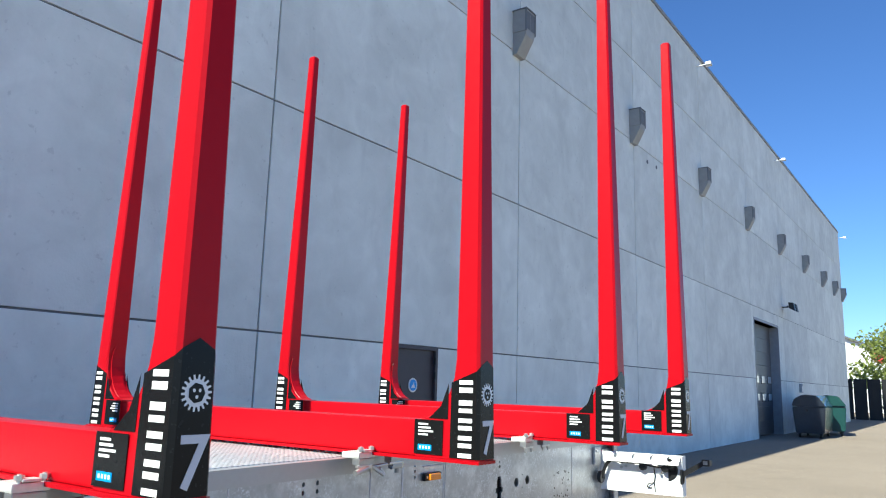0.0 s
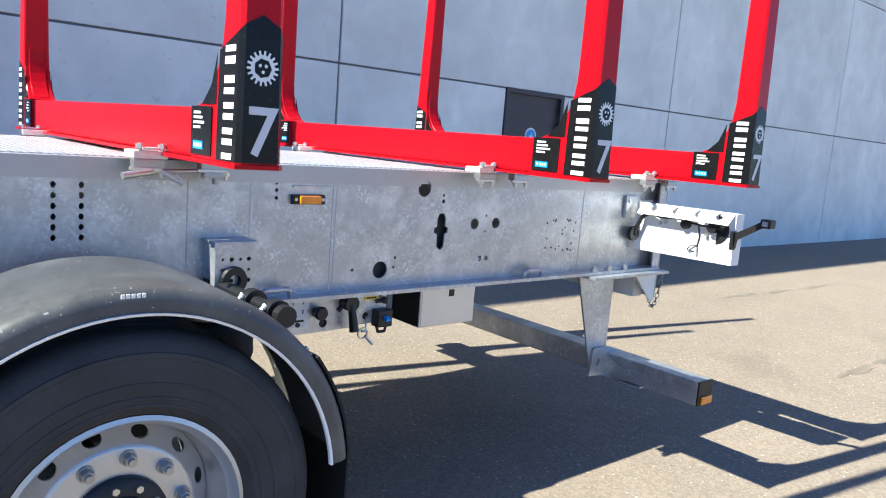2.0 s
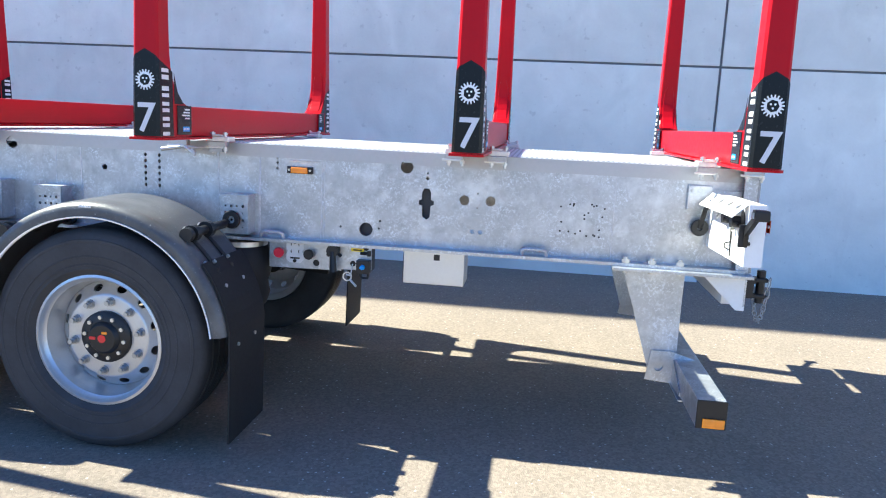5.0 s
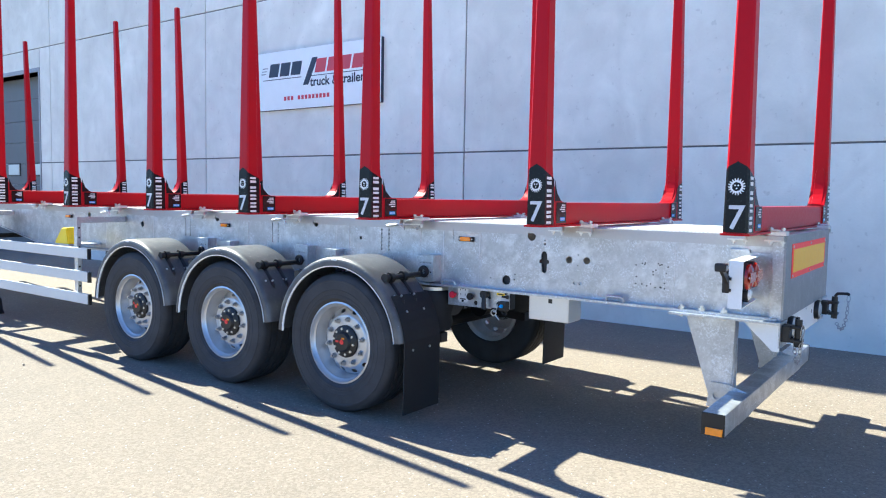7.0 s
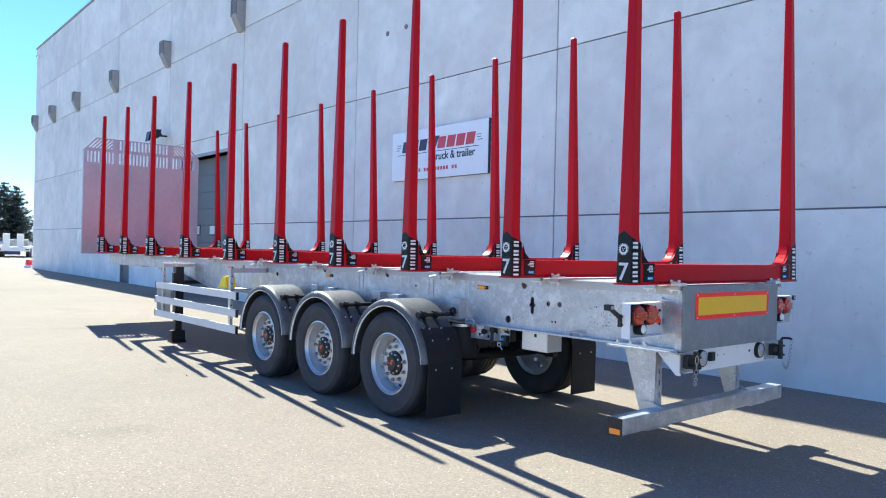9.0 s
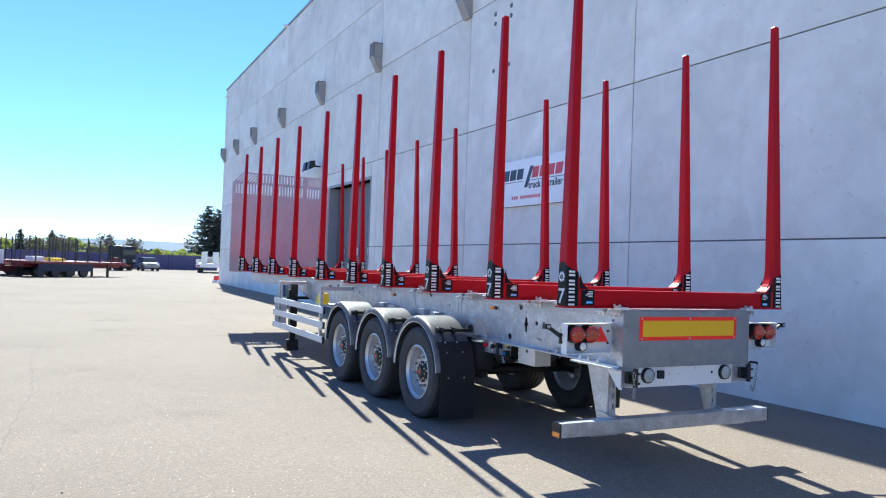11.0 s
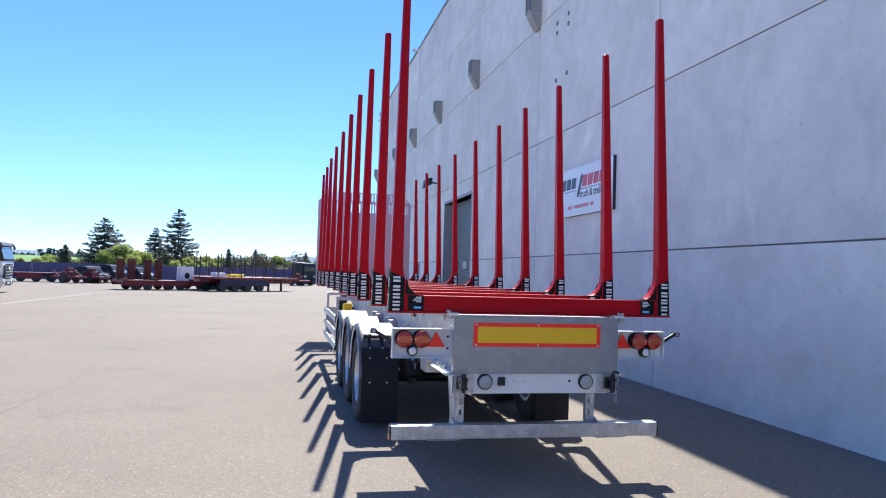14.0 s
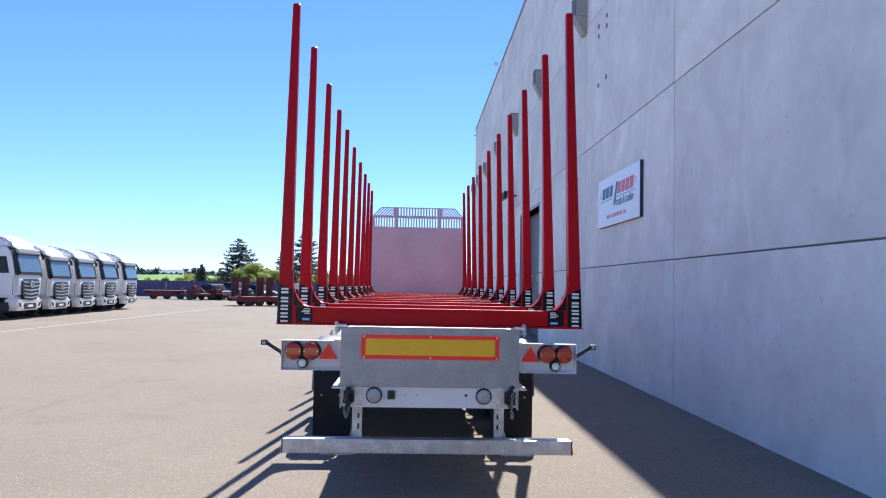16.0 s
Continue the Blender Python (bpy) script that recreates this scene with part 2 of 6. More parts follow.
RIM = mat("silver_rim", (0.56, 0.57, 0.585), rough=0.34, metal=0.65, var=0.08, scale=6)
TYRE = mat("tyre_rubber", (0.034, 0.035, 0.039), rough=0.72, var=0.35, scale=7, fine=60, bump=0.12, bump_scale=80)
FLAP = mat("flap_rubber", (0.008, 0.008, 0.009), rough=0.75, var=0.3, scale=5)
PLASTIC = mat("black_plastic", (0.068, 0.069, 0.071), rough=0.40, var=0.3, scale=5, fine=60, bump=0.1, bump_scale=260)
flecked(PLASTIC)
BLACK = mat("black_steel", (0.008, 0.008, 0.009), rough=0.45, var=0.2)
WHITE = mat("white_paint", (0.8, 0.8, 0.79), rough=0.4, var=0.05, scale=3)
TRIM = mat("white_trim", (0.92, 0.92, 0.9), rough=0.45, var=0.04)
STICKER = mat("black_sticker", (0.008, 0.0085, 0.009), rough=0.25, var=0.2, scale=6, bump=0.01, spec=0.2)
PRINT = mat("white_print", (0.78, 0.78, 0.78), rough=0.35, var=0.04, bump=0)
NUMERAL = mat("silver_print", (0.62, 0.62, 0.66), rough=0.35, var=0.06, bump=0)
BLUE = mat("blue_print", (0.02, 0.3, 0.75), rough=0.35, var=0.05, bump=0)
AMBER = mat("amber_lens", (0.9, 0.28, 0.01), rough=0.18, var=0.12, scale=30, bump=0.1, coat=0.6)
LENS_RED = mat("red_lens", (0.36, 0.016, 0.008), rough=0.15, var=0.2, scale=25, bump=0.15, bump_scale=90, coat=0.7)
LENS_MIX = mat("orange_lens", (0.46, 0.075, 0.014), rough=0.15, var=0.2, scale=25, bump=0.15, bump_scale=90, coat=0.7)
LENS_CLEAR = mat("clear_lens", (0.38, 0.40, 0.40), rough=0.15, var=0.25, scale=40, bump=0.2, bump_scale=120, coat=0.5)
LENS_WHITE = mat("white_lens", (0.8, 0.81, 0.79), rough=0.2, var=0.15, scale=60, bump=0.2, bump_scale=150, coat=0.5)
PLATE_Y = mat("yellow_reflex", (0.83, 0.5, 0.005), rough=0.4, var=0.05, scale=30, bump=0.02)
PLATE_R = mat("red_reflex", (0.96, 0.03, 0.015), rough=0.4, var=0.05, scale=30, bump=0.02)
YELLOW = mat("yellow_plastic", (0.9, 0.66, 0.01), rough=0.4, var=0.1)
STAINLESS = mat("stainless_box", (0.66, 0.66, 0.65), rough=0.35, metal=0.6, var=0.06, scale=3)
HUB_RED = mat("hub_red", (0.7, 0.03, 0.03), rough=0.4, bump=0)
KNOB_RED = mat("knob_red", (0.65, 0.02, 0.05), rough=0.35, bump=0)
HEAD = mat("headboard_sheet", (0.50, 0.43, 0.46), rough=0.38, metal=0.6, var=0.13, scale=1.1, fine=12, bump=0.05)
DOOR_GREY = mat("door_grey", (0.11, 0.113, 0.12), rough=0.5, var=0.06)
DOOR_BROWN = mat("door_brown", (0.055, 0.044, 0.05), rough=0.5, var=0.1)
FRAME = mat("door_frame", (0.3, 0.31, 0.33), rough=0.5)
GLASS = glass_mat("window_glass", (0.03, 0.035, 0.04))
# blue-grey base carries the sky's reflection as colour
WINDSCREEN = glass_mat("windscreen", (0.09, 0.13, 0.15), 0.08)
GLASS_PALE = glass_mat("lit_pane", (0.55, 0.58, 0.6), 0.15)
SIGN = mat("sign_white", (0.9, 0.94, 0.93), rough=0.4, var=0.03)
INK = mat("dark_ink", (0.025, 0.03, 0.05), rough=0.4, var=0.05, bump=0)
INK_RED = mat("red_ink", (0.6, 0.06, 0.08), rough=0.4, var=0.05, bump=0)
HOPPER = mat("hopper_metal", (0.36, 0.35, 0.33), rough=0.55, metal=0.3, var=0.12)
RED_OLD = mat("old_red_paint", (0.12, 0.008, 0.014), rough=0.5, var=0.3, scale=2)
RUST = mat("ramp_timber", (0.10, 0.035, 0.028), rough=0.8, var=0.3, scale=3)
CAB = mat("cab_white", (0.76, 0.77, 0.775), rough=0.25, var=0.03, coat=0.5)
FENCE = mat("fence_blue", (0.085, 0.08, 0.17), rough=0.8, var=0.2)
GREEN_BIN = mat("bin_green", (0.008, 0.05, 0.045), rough=0.4, var=0.15)
BARK = mat("bark", (0.07, 0.05, 0.035), rough=0.9, var=0.3)
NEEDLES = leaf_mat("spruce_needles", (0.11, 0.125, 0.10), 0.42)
LEAVES = leaf_mat("fresh_leaves", (0.29, 0.33, 0.085), 0.5)
GRASS = mat("grass_field", (0.09, 0.19, 0.018), rough=0.9, var=0.2, scale=0.05, fine=0.6)
# distance haze is mixed into this colour, paler than the woods themselves
WOODS = mat("far_woods", (0.075, 0.11, 0.10), rough=0.9, var=0.3, scale=0.1, fine=0.8)
BARE = mat("bare_twigs", (0.15, 0.13, 0.09), rough=0.9, var=0.3, scale=2)
SKIRT_BLUE = mat("skirt_blue", (0.012, 0.02, 0.05), rough=0.7, var=0.2)
CAR_GREY = mat("car_grey", (0.2, 0.22, 0.25), rough=0.28, coat=0.6)
CAR_DARK = mat("car_dark", (0.02, 0.024, 0.035), rough=0.25, coat=0.6)
TAR = mat("tar_seam", (0.15, 0.128, 0.108), rough=0.85, var=0.25, scale=3)
STAIN = mat("stained_asphalt", (0.198, 0.166, 0.128), rough=0.85, spec=0.4, var=0.2, scale=4, fine=60, bump=0.4, bump_scale=160)
LINE = mat("road_marking", (0.42, 0.38, 0.33), rough=0.8, var=0.25, scale=3)


# ---- building blocks ----
def box(bm, x0, x1, y0, y1, z0, z1, bevel=0.0):
    geo = bmesh.ops.create_cube(bm, size=1, matrix=Matrix.LocRotScale(((x0 + x1) / 2, (y0 + y1) / 2, (z0 + z1) / 2), None, (abs(x1 - x0), abs(y1 - y0), abs(z1 - z0))))
    if bevel:
        es = list({e for v in geo["verts"] for e in v.link_edges})
        bmesh.ops.bevel(bm, geom=es, offset=bevel, segments=2, affect="EDGES", profile=0.7)
    return bm


def rod(bm, a, b, r, seg=12, r2=None):
    """A round bar from a to b."""
    a, b = Vector(a), Vector(b)
    m = Matrix.Translation((a + b) / 2) @ (b - a).to_track_quat("Z", "Y").to_matrix().to_4x4()
    bmesh.ops.create_cone(bm, cap_ends=True, segments=seg, radius1=r, radius2=r if r2 is None else r2, depth=(b - a).length, matrix=m)
    return bm


def pipe(bm, pts, r, seg=8):
    for a, b in zip(pts, pts[1:]):
        rod(bm, a, b, r, seg)
    for p in pts[1:-1]:
        bmesh.ops.create_icosphere(bm, subdivisions=1, radius=r * 1.02, matrix=Matrix.Translation(p))
    return bm


def prism(bm, pts, axis, a, b):
    """A flat outline pushed through from a to b along an axis; pts are the other two coordinates in order."""
    def at(p, s):
        return {"x": (s, p[0], p[1]), "y": (p[0], s, p[1]), "z": (p[0], p[1], s)}[axis]
    lo, hi = [bm.verts.new(at(p, a)) for p in pts], [bm.verts.new(at(p, b)) for p in pts]
    n = len(pts)
    fs = [bm.faces.new(lo), bm.faces.new(hi)] + [bm.faces.new((lo[i], lo[(i + 1) % n], hi[(i + 1) % n], hi[i])) for i in range(n)]
    bmesh.ops.recalc_face_normals(bm, faces=fs)
    return bm


def ring_pts(cx, cy, r, seg=16, ry=None):
    return [(cx + r * math.cos(2 * math.pi * i / seg), cy + (ry or r) * math.sin(2 * math.pi * i / seg)) for i in range(seg)]


def holed(bm, outline, holes, axis, a, b):
    """A plate with openings through it."""
    def at(p, s):
        return {"x": (s, p[0], p[1]), "y": (p[0], s, p[1]), "z": (p[0], p[1], s)}[axis]
    es = []
    for loop in [outline, *holes]:
        vs = [bm.verts.new(at(p, a)) for p in loop]
        es += [bm.edges.new((vs[i], vs[(i + 1) % len(vs)])) for i in range(len(vs))]
    made = bmesh.ops.triangle_fill(bm, use_beauty=True, use_dissolve=False, edges=es)
    fs = [g for g in made["geom"] if isinstance(g, bmesh.types.BMFace)]
    ext = bmesh.ops.extrude_face_region(bm, geom=fs)
    d = {"x": (b - a, 0, 0), "y": (0, b - a, 0), "z": (0, 0, b - a)}[axis]
    bmesh.ops.translate(bm, vec=d, verts=[g for g in ext["geom"] if isinstance(g, bmesh.types.BMVert)])
    bmesh.ops.recalc_face_normals(bm, faces=bm.faces)
    return bm


def lathe(bm, profile, seg=48, closed=True, arc=(0, 360), centre=(0, 0, 0)):
    """Turns a profile of (radius, y) round the y axis."""
    full = abs(arc[1] - arc[0]) >= 360
    rows = []
    for i in range(seg + (0 if full else 1)):
        t = radians(arc[0] + (arc[1] - arc[0]) * i / seg)
        rows.append([bm.verts.new((centre[0] + r * math.cos(t), centre[1] + y, centre[2] + r * math.sin(t))) for r, y in profile])
    n, fs = len(profile), []
    pairs = [(i, (i + 1) % len(rows)) for i in range(len(rows) if full else len(rows) - 1)]
    for i, j in pairs:
        for k in range(n if closed else n - 1):
            fs.append(bm.faces.new((rows[i][k], rows[i][(k + 1) % n], rows[j][(k + 1) % n], rows[j][k])))
    if not full and closed:
        fs += [bm.faces.new(rows[0]), bm.faces.new(rows[-1])]
    bmesh.ops.recalc_face_normals(bm, faces=fs)
    return bm


def quad(bm, *pts):
    bm.faces.new([bm.verts.new(p) for p in pts])
    return bm


def mesh_of(name, bm, material, smooth=False):
    me = bpy.data.meshes.new(name)
    bm.to_mesh(me)
    bm.free()
    me.materials.append(material)
    if smooth:
        me.shade_smooth()
        me.set_sharp_from_angle(angle=radians(35))
    return me


def part(name, bm, material, parent, label="", at=None, smooth=False, kind=""):
    me = bm if isinstance(bm, bpy.types.Mesh) else mesh_of(name, bm, material, smooth)
    ob = new(name, me)
    ob.parent = parent
    if at is not None:
        ob.matrix_basis = at
    return tagged(ob, label, kind=kind)


def thing(name, label, category, group="", kind="", at=None, data=None):
    ob = new(name, data)
    if at is not None:
        ob.matrix_basis = at
    return tagged(ob, label, category, group, kind)


def words(text, size, material, name="lettering", weight=0.0):
    """A mesh of printed words, flat, 1.5 mm thick, in the x-y plane, centred on its origin."""
    cu = bpy.data.curves.new(name, "FONT")
    cu.body, cu.size, cu.align_x, cu.align_y, cu.extrude, cu.offset = text, size, "CENTER", "CENTER", 0.0008, weight
    ob = new(name, cu)
    bpy.context.view_layer.update()
    me = bpy.data.meshes.new_from_object(ob.evaluated_get(bpy.context.evaluated_depsgraph_get()))
    bpy.data.objects.remove(ob)
    me.materials.clear()
    me.materials.append(material)
    return me


def B():
    return bmesh.new()


# ---- ground ----
bm = B()
quad(bm, (-900, -700, GZ), (900, -700, GZ), (900, 700, GZ), (-900, 700, GZ))
thing("ground", "pale worn asphalt yard with fine aggregate", "ground", kind="structure", data=mesh_of("ground", bm, ASPHALT))
# ---- hall wall of precast panels ----
WALL = pose(0, 3.92, 0, 0, 0, -0.46)
TOP = 12.87
COLS = [-46.0, -41.0, -36.1, -29.95, -23.8, -17.68, -11.55, -5.37, 0.78, 6.88, 12.98, 19.1, 25.25, 31.4, 37.6, 43.7, 48.3, 52.4]
ROWS_Z = [0.0, 2.245, 5.07, 8.08, 10.4, TOP]
OPENINGS = [(-29.15, -28.0, 2.2), (-22.7, -18.2, 4.5), (3.27, 4.37, 2.25), (25.6, 30.2, 4.52)]


def minus(rect, opening):
    x0, x1, z0, z1 = rect
    a, b, top = opening
    if a >= x1 or b <= x0 or top <= z0 + 0.01:
        return [rect]
    out = []
    if a > x0:
        out.append((x0, a, z0, z1))
    if b < x1:
        out.append((b, x1, z0, z1))
    if top < z1 - 0.02:
        out.append((max(a, x0), min(b, x1), top, z1))
    return out


def cut(rects, openings):
    for o in openings:
        rects = [r for rect in rects for r in minus(rect, o)]
    return rects


bm = B()
for x0, x1, z0, z1 in cut([(COLS[0], COLS[-1], 0.0, TOP - 0.05)], OPENINGS):
    box(bm, x0, x1, 0.026, 0.5, z0 if z0 > 0.1 else GZ - 0.05, z1)
wall = thing("wall_south", "tall hall wall of grey precast concrete panels", "wall", kind="structure", data=mesh_of("wall_core", bm, JOINT), at=WALL)
bm = B()
box(bm, COLS[0], COLS[0] + 0.5, 0.5, 34, 0, TOP)
box(bm, COLS[-1] - 0.5, COLS[-1], 0.5, 34, 0, TOP)
box(bm, COLS[0], COLS[-1], 33.5, 34, 0, TOP)
thing("wall_sides", "plain concrete side and back walls of the hall", "wall", kind="structure", data=mesh_of("wall_sides", bm, CONCRETE), at=WALL)
bm = B()
box(bm, COLS[0] + 0.5, COLS[-1] - 0.5, 0.5, 33.5, TOP - 0.4, TOP - 0.1)
thing("roof", "flat dark roof of the hall", "roof", kind="structure", data=mesh_of("roof", bm, JOINT), at=WALL)
bm = B()
box(bm, COLS[0] - 0.03, COLS[-1] + 0.03, -0.05, 0.55, TOP, TOP + 0.09, 0.01)
thing("trim", "grey metal coping along the hall roof edge", "coping", kind="structure", data=mesh_of("coping", bm, FRAME), at=WALL)


def wall_panel(x0, x1, z0, z1):
    bm = B()
    g = 0.0115
    box(bm, x0 + 0.013, x1 - 0.013, 0.0, 0.07, (z0 + g if z0 > 0.1 else GZ - 0.02), z1 - g, 0.006)
    part("panel", bm, CONCRETE, wall)


for i in range(len(COLS) - 1):
    for j in range(len(ROWS_Z) - 1):
        for r in cut([(COLS[i], COLS[i + 1], ROWS_Z[j], ROWS_Z[j + 1])], OPENINGS):
            wall_panel(*r)

# ---- doors in the wall ----
def overhead_door(n, x0, x1, top, pane_z, panes):
    d = thing(f"door_{n}", "grey overhead sectional door with small panes, shut", "door", kind="structure", at=WALL)
    bm = B()
    for k in range(8):
        box(bm, x0 + 0.05, x1 - 0.05, 0.36, 0.42, top * k / 8 + 0.004, top * (k + 1) / 8 - 0.004, 0.006)
    part("door_leaf", bm, DOOR_GREY, d)
    for a, b in ((x0, x0 + 0.06), (x1 - 0.06, x1)):
        bm = B()
        box(bm, a, b, -0.012, 0.48, GZ, top)
        part("jamb", bm, FRAME, d)
    bm = B()
    box(bm, x0, x1, -0.014, 0.48, top - 0.0, top + 0.1)
    part("lintel", bm, FRAME, d)
    for z in pane_z:
        for k in range(panes):
            c = x0 + (x1 - x0) * (k + 0.5) / panes
            bm = B()
            box(bm, c - 0.36, c + 0.36, 0.345, 0.37, z, z + 0.36, 0.01)
            p = part("pane_frame", bm, BLACK, d)
            bm = B()
            box(bm, c - 0.31, c + 0.31, 0.335, 0.35, z + 0.04, z + 0.32, 0.01)
            part("pane", bm, GLASS_PALE, p)


overhead_door(1, -22.7, -18.2, 4.5, (1.92,), 3)
overhead_door(2, 25.6, 30.2, 4.52, (1.34, 2.06), 4)
d = thing("door_3", "dark brown steel door with a round blue sticker", "door", kind="structure", at=WALL)
bm = B()
box(bm, 3.33, 4.31, 0.03, 0.08, 0.0, 2.195, 0.004)
part("door_leaf", bm, DOOR_BROWN, d)
bm = B()
for a in ((3.27, 3.33, GZ, 2.25), (4.31, 4.37, GZ, 2.25), (3.33, 4.31, 2.195, 2.25)):
    box(bm, a[0], a[1], -0.02, 0.09, a[2], a[3])
part("door_frame", bm, DOOR_BROWN, d)
bm = B()
rod(bm, (3.81, 0.03, 1.67), (3.81, 0.022, 1.67), 0.105, 32)
s = part("sticker", bm, PRINT, d, "round white and blue sticker")
bm = B()
rod(bm, (3.81, 0.0215, 1.67), (3.81, 0.018, 1.67), 0.082, 32)
part("sticker_disc", bm, BLUE, s)
bm = B()
prism(bm, [(3.765, 1.63), (3.79, 1.68), (3.80, 1.665), (3.825, 1.71), (3.855, 1.63)], "y", 0.0165, 0.019)
part("sticker_mark", bm, PRINT, s)
bm = B()
rod(bm, (4.23, 0.03, 1.05), (4.23, -0.03, 1.05), 0.012)
rod(bm, (4.23, -0.03, 1.05), (4.15, -0.03, 1.05), 0.011)
part("door_handle", bm, ZINC, d)
for z in (1.82, 2.04, 0.35):
    bm = B()
    rod(bm, (4.295, -0.024, z - 0.05), (4.295, -0.024, z + 0.05), 0.014, 10)
    part("hinge", bm, BLACK, d)

d = thing("door_4", "plain grey steel door in the hall wall", "door", kind="structure", at=WALL)
bm = B()
box(bm, -29.09, -28.06, 0.05, 0.10, 0.0, 2.14, 0.004)
part("door_leaf", bm, DOOR_GREY, d)
bm = B()
for a in ((-29.15, -29.09, GZ, 2.2), (-28.06, -28.0, GZ, 2.2), (-29.09, -28.06, 2.14, 2.2)):
    box(bm, a[0], a[1], -0.015, 0.11, a[2], a[3])
part("door_frame", bm, FRAME, d)
bm = B()
rod(bm, (-28.16, 0.05, 1.05), (-28.16, 0.0, 1.05), 0.012)
rod(bm, (-28.16, 0.0, 1.05), (-28.27, 0.0, 1.05), 0.011)
part("door_handle", bm, ZINC, d)

# ---- fittings on the wall ----
def hopper():
    h = thing("rain_hopper", "grey metal overflow hopper on a panel joint", "hopper", "overflow hoppers on the wall")
    # an open-fronted box over a chute that runs back to the wall
    bm = B()
    box(bm, -0.18, 0.18, -0.30, 0.0, 0.14, 0.58, 0.008)
    part("box", bm, HOPPER, h)
    for x in (-0.085, 0.085):
        bm = B()
        box(bm, x - 0.075, x + 0.075, -0.304, -0.298, 0.18, 0.54)
        part("slot", bm, JOINT, h)
    bm = B()
    prism(bm, [(-0.30, 0.138), (0.0, 0.138), (0.0, -0.30), (-0.09, -0.30), (-0.28, 0.05)], "x", -0.165, 0.165)
    part("spout", bm, HOPPER, h)
    bm = B()
    box(bm, -0.20, 0.20, -0.32, 0.0, 0.58, 0.60, 0.005)
    part("rim", bm, JOINT, h)
    for x in (-0.18, 0.18):
        bm = B()
        box(bm, x - 0.012, x + 0.012, -0.312, -0.288, 0.13, 0.59)
        part("edge_strip", bm, JOINT, h)
    return h


h0 = hopper()
first = True
for x in COLS[1:-1]:
    m = WALL @ pose(x - 0.12, 0.0, 8.28)
    if first:
        h0.matrix_basis, first = m, False
    else:
        copy_thing(h0, m)
copy_thing(h0, WALL @ pose(COLS[0] + 0.6, 0, 8.28))
copy_thing(h0, WALL @ pose(COLS[-1] - 0.4, 0, 8.28))


def roof_spike():
    h = thing("roof_lamp", "small white lamp arm at the roof edge", "lamp", "lamps at the roof edge")
    bm = B()
    rod(bm, (0, 0.2, 0), (0, -0.35, 0), 0.02)
    part("arm", bm, WHITE, h)
    bm = B()
    box(bm, -0.12, 0.12, -0.52, -0.33, -0.05, 0.05, 0.02)
    part("head", bm, WHITE, h)
    return h


r0 = roof_spike()
r0.matrix_basis = WALL @ pose(-45.7, 0, TOP - 0.55, 0, 0, 80)
for x in (-28.9, 18.95, 31.3, 52.2):
    copy_thing(r0, WALL @ pose(x, 0, TOP - 0.4))


def flood(m):
    h = thing("floodlight", "black twin floodlight on the concrete wall", "floodlight", "twin floodlights", at=m)
    bm = B()
    rod(bm, (0, 0, 0), (0, -0.3, 0), 0.03)
    rod(bm, (-0.3, -0.3, 0), (0.3, -0.3, 0), 0.03)
    part("bracket", bm, BLACK, h)
    for s in (-1, 1):
        bm = B()
        prism(bm, [(-0.38, -0.1), (-0.62, -0.22), (-0.56, 0.14), (-0.36, 0.16)], "x", s * 0.3 - 0.17, s * 0.3 + 0.17)
        hd = part("head", bm, BLACK, h)
        bm = B()
        quad(bm, (s * 0.3 - 0.14, -0.44, -0.145), (s * 0.3 + 0.14, -0.44, -0.145), (s * 0.3 + 0.14, -0.6, -0.225), (s * 0.3 - 0.14, -0.6, -0.225))
        part("lamp_glass", bm, LENS_CLEAR, hd)


flood(WALL @ pose(-24.0, 0, 5.5))
flood(WALL @ pose(31.3, 0, 5.55))

# dark discs stand for the shade in small round panel recesses
bm = B()
for x, z in ((-9.62, 7.73), (-9.62, 7.5), (-10.33, 7.73), (-10.33, 7.5), (-9.66, 6.38), (-10.34, 6.37), (13.98, 7.8), (14.7, 7.83)):
    rod(bm, (x, 0.004, z), (x, -0.012, z), 0.055, 14)
thing("anchor_caps", "dark discs in place of shaded round recesses in the panel", "anchor caps", kind="stuff", data=mesh_of("anchor_caps", bm, JOINT), at=WALL)

wb = thing("wall_box", "small pale box on the wall beside the door", "box", at=WALL @ pose(34.6, 0, 1.75))
bm = B()
box(bm, -0.16, 0.16, -0.12, 0.0, 0.0, 0.42, 0.01)
part("housing", bm, FRAME, wb)
bm = B()
box(bm, -0.11, 0.11, -0.126, -0.12, 0.06, 0.3, 0.004)
part("cover", bm, WHITE, wb)

# company sign
sg = thing("sign", "white company sign with dark and red print on the wall", "sign", at=WALL @ pose(-8.46, -0.07, 3.585))
bm = B()
box(bm, -1.505, 1.505, 0.0, 0.008, -0.513, 0.513, 0.002)
part("board", bm, SIGN, sg)
# backing in dark ink: the shade on the board's edges is painted
bm = B()
box(bm, -1.508, 1.508, 0.008, 0.07, -0.517, 0.516)
part("dark_backing", bm, INK, sg)


def slanted(bm, x, w, z0, z1, y=-0.003, lean=0.22):
    prism(bm, [(x + lean * z0, z0), (x + w + lean * z0, z0), (x + w + lean * z1, z1), (x + lean * z1, z1)], "y", y, 0.0)


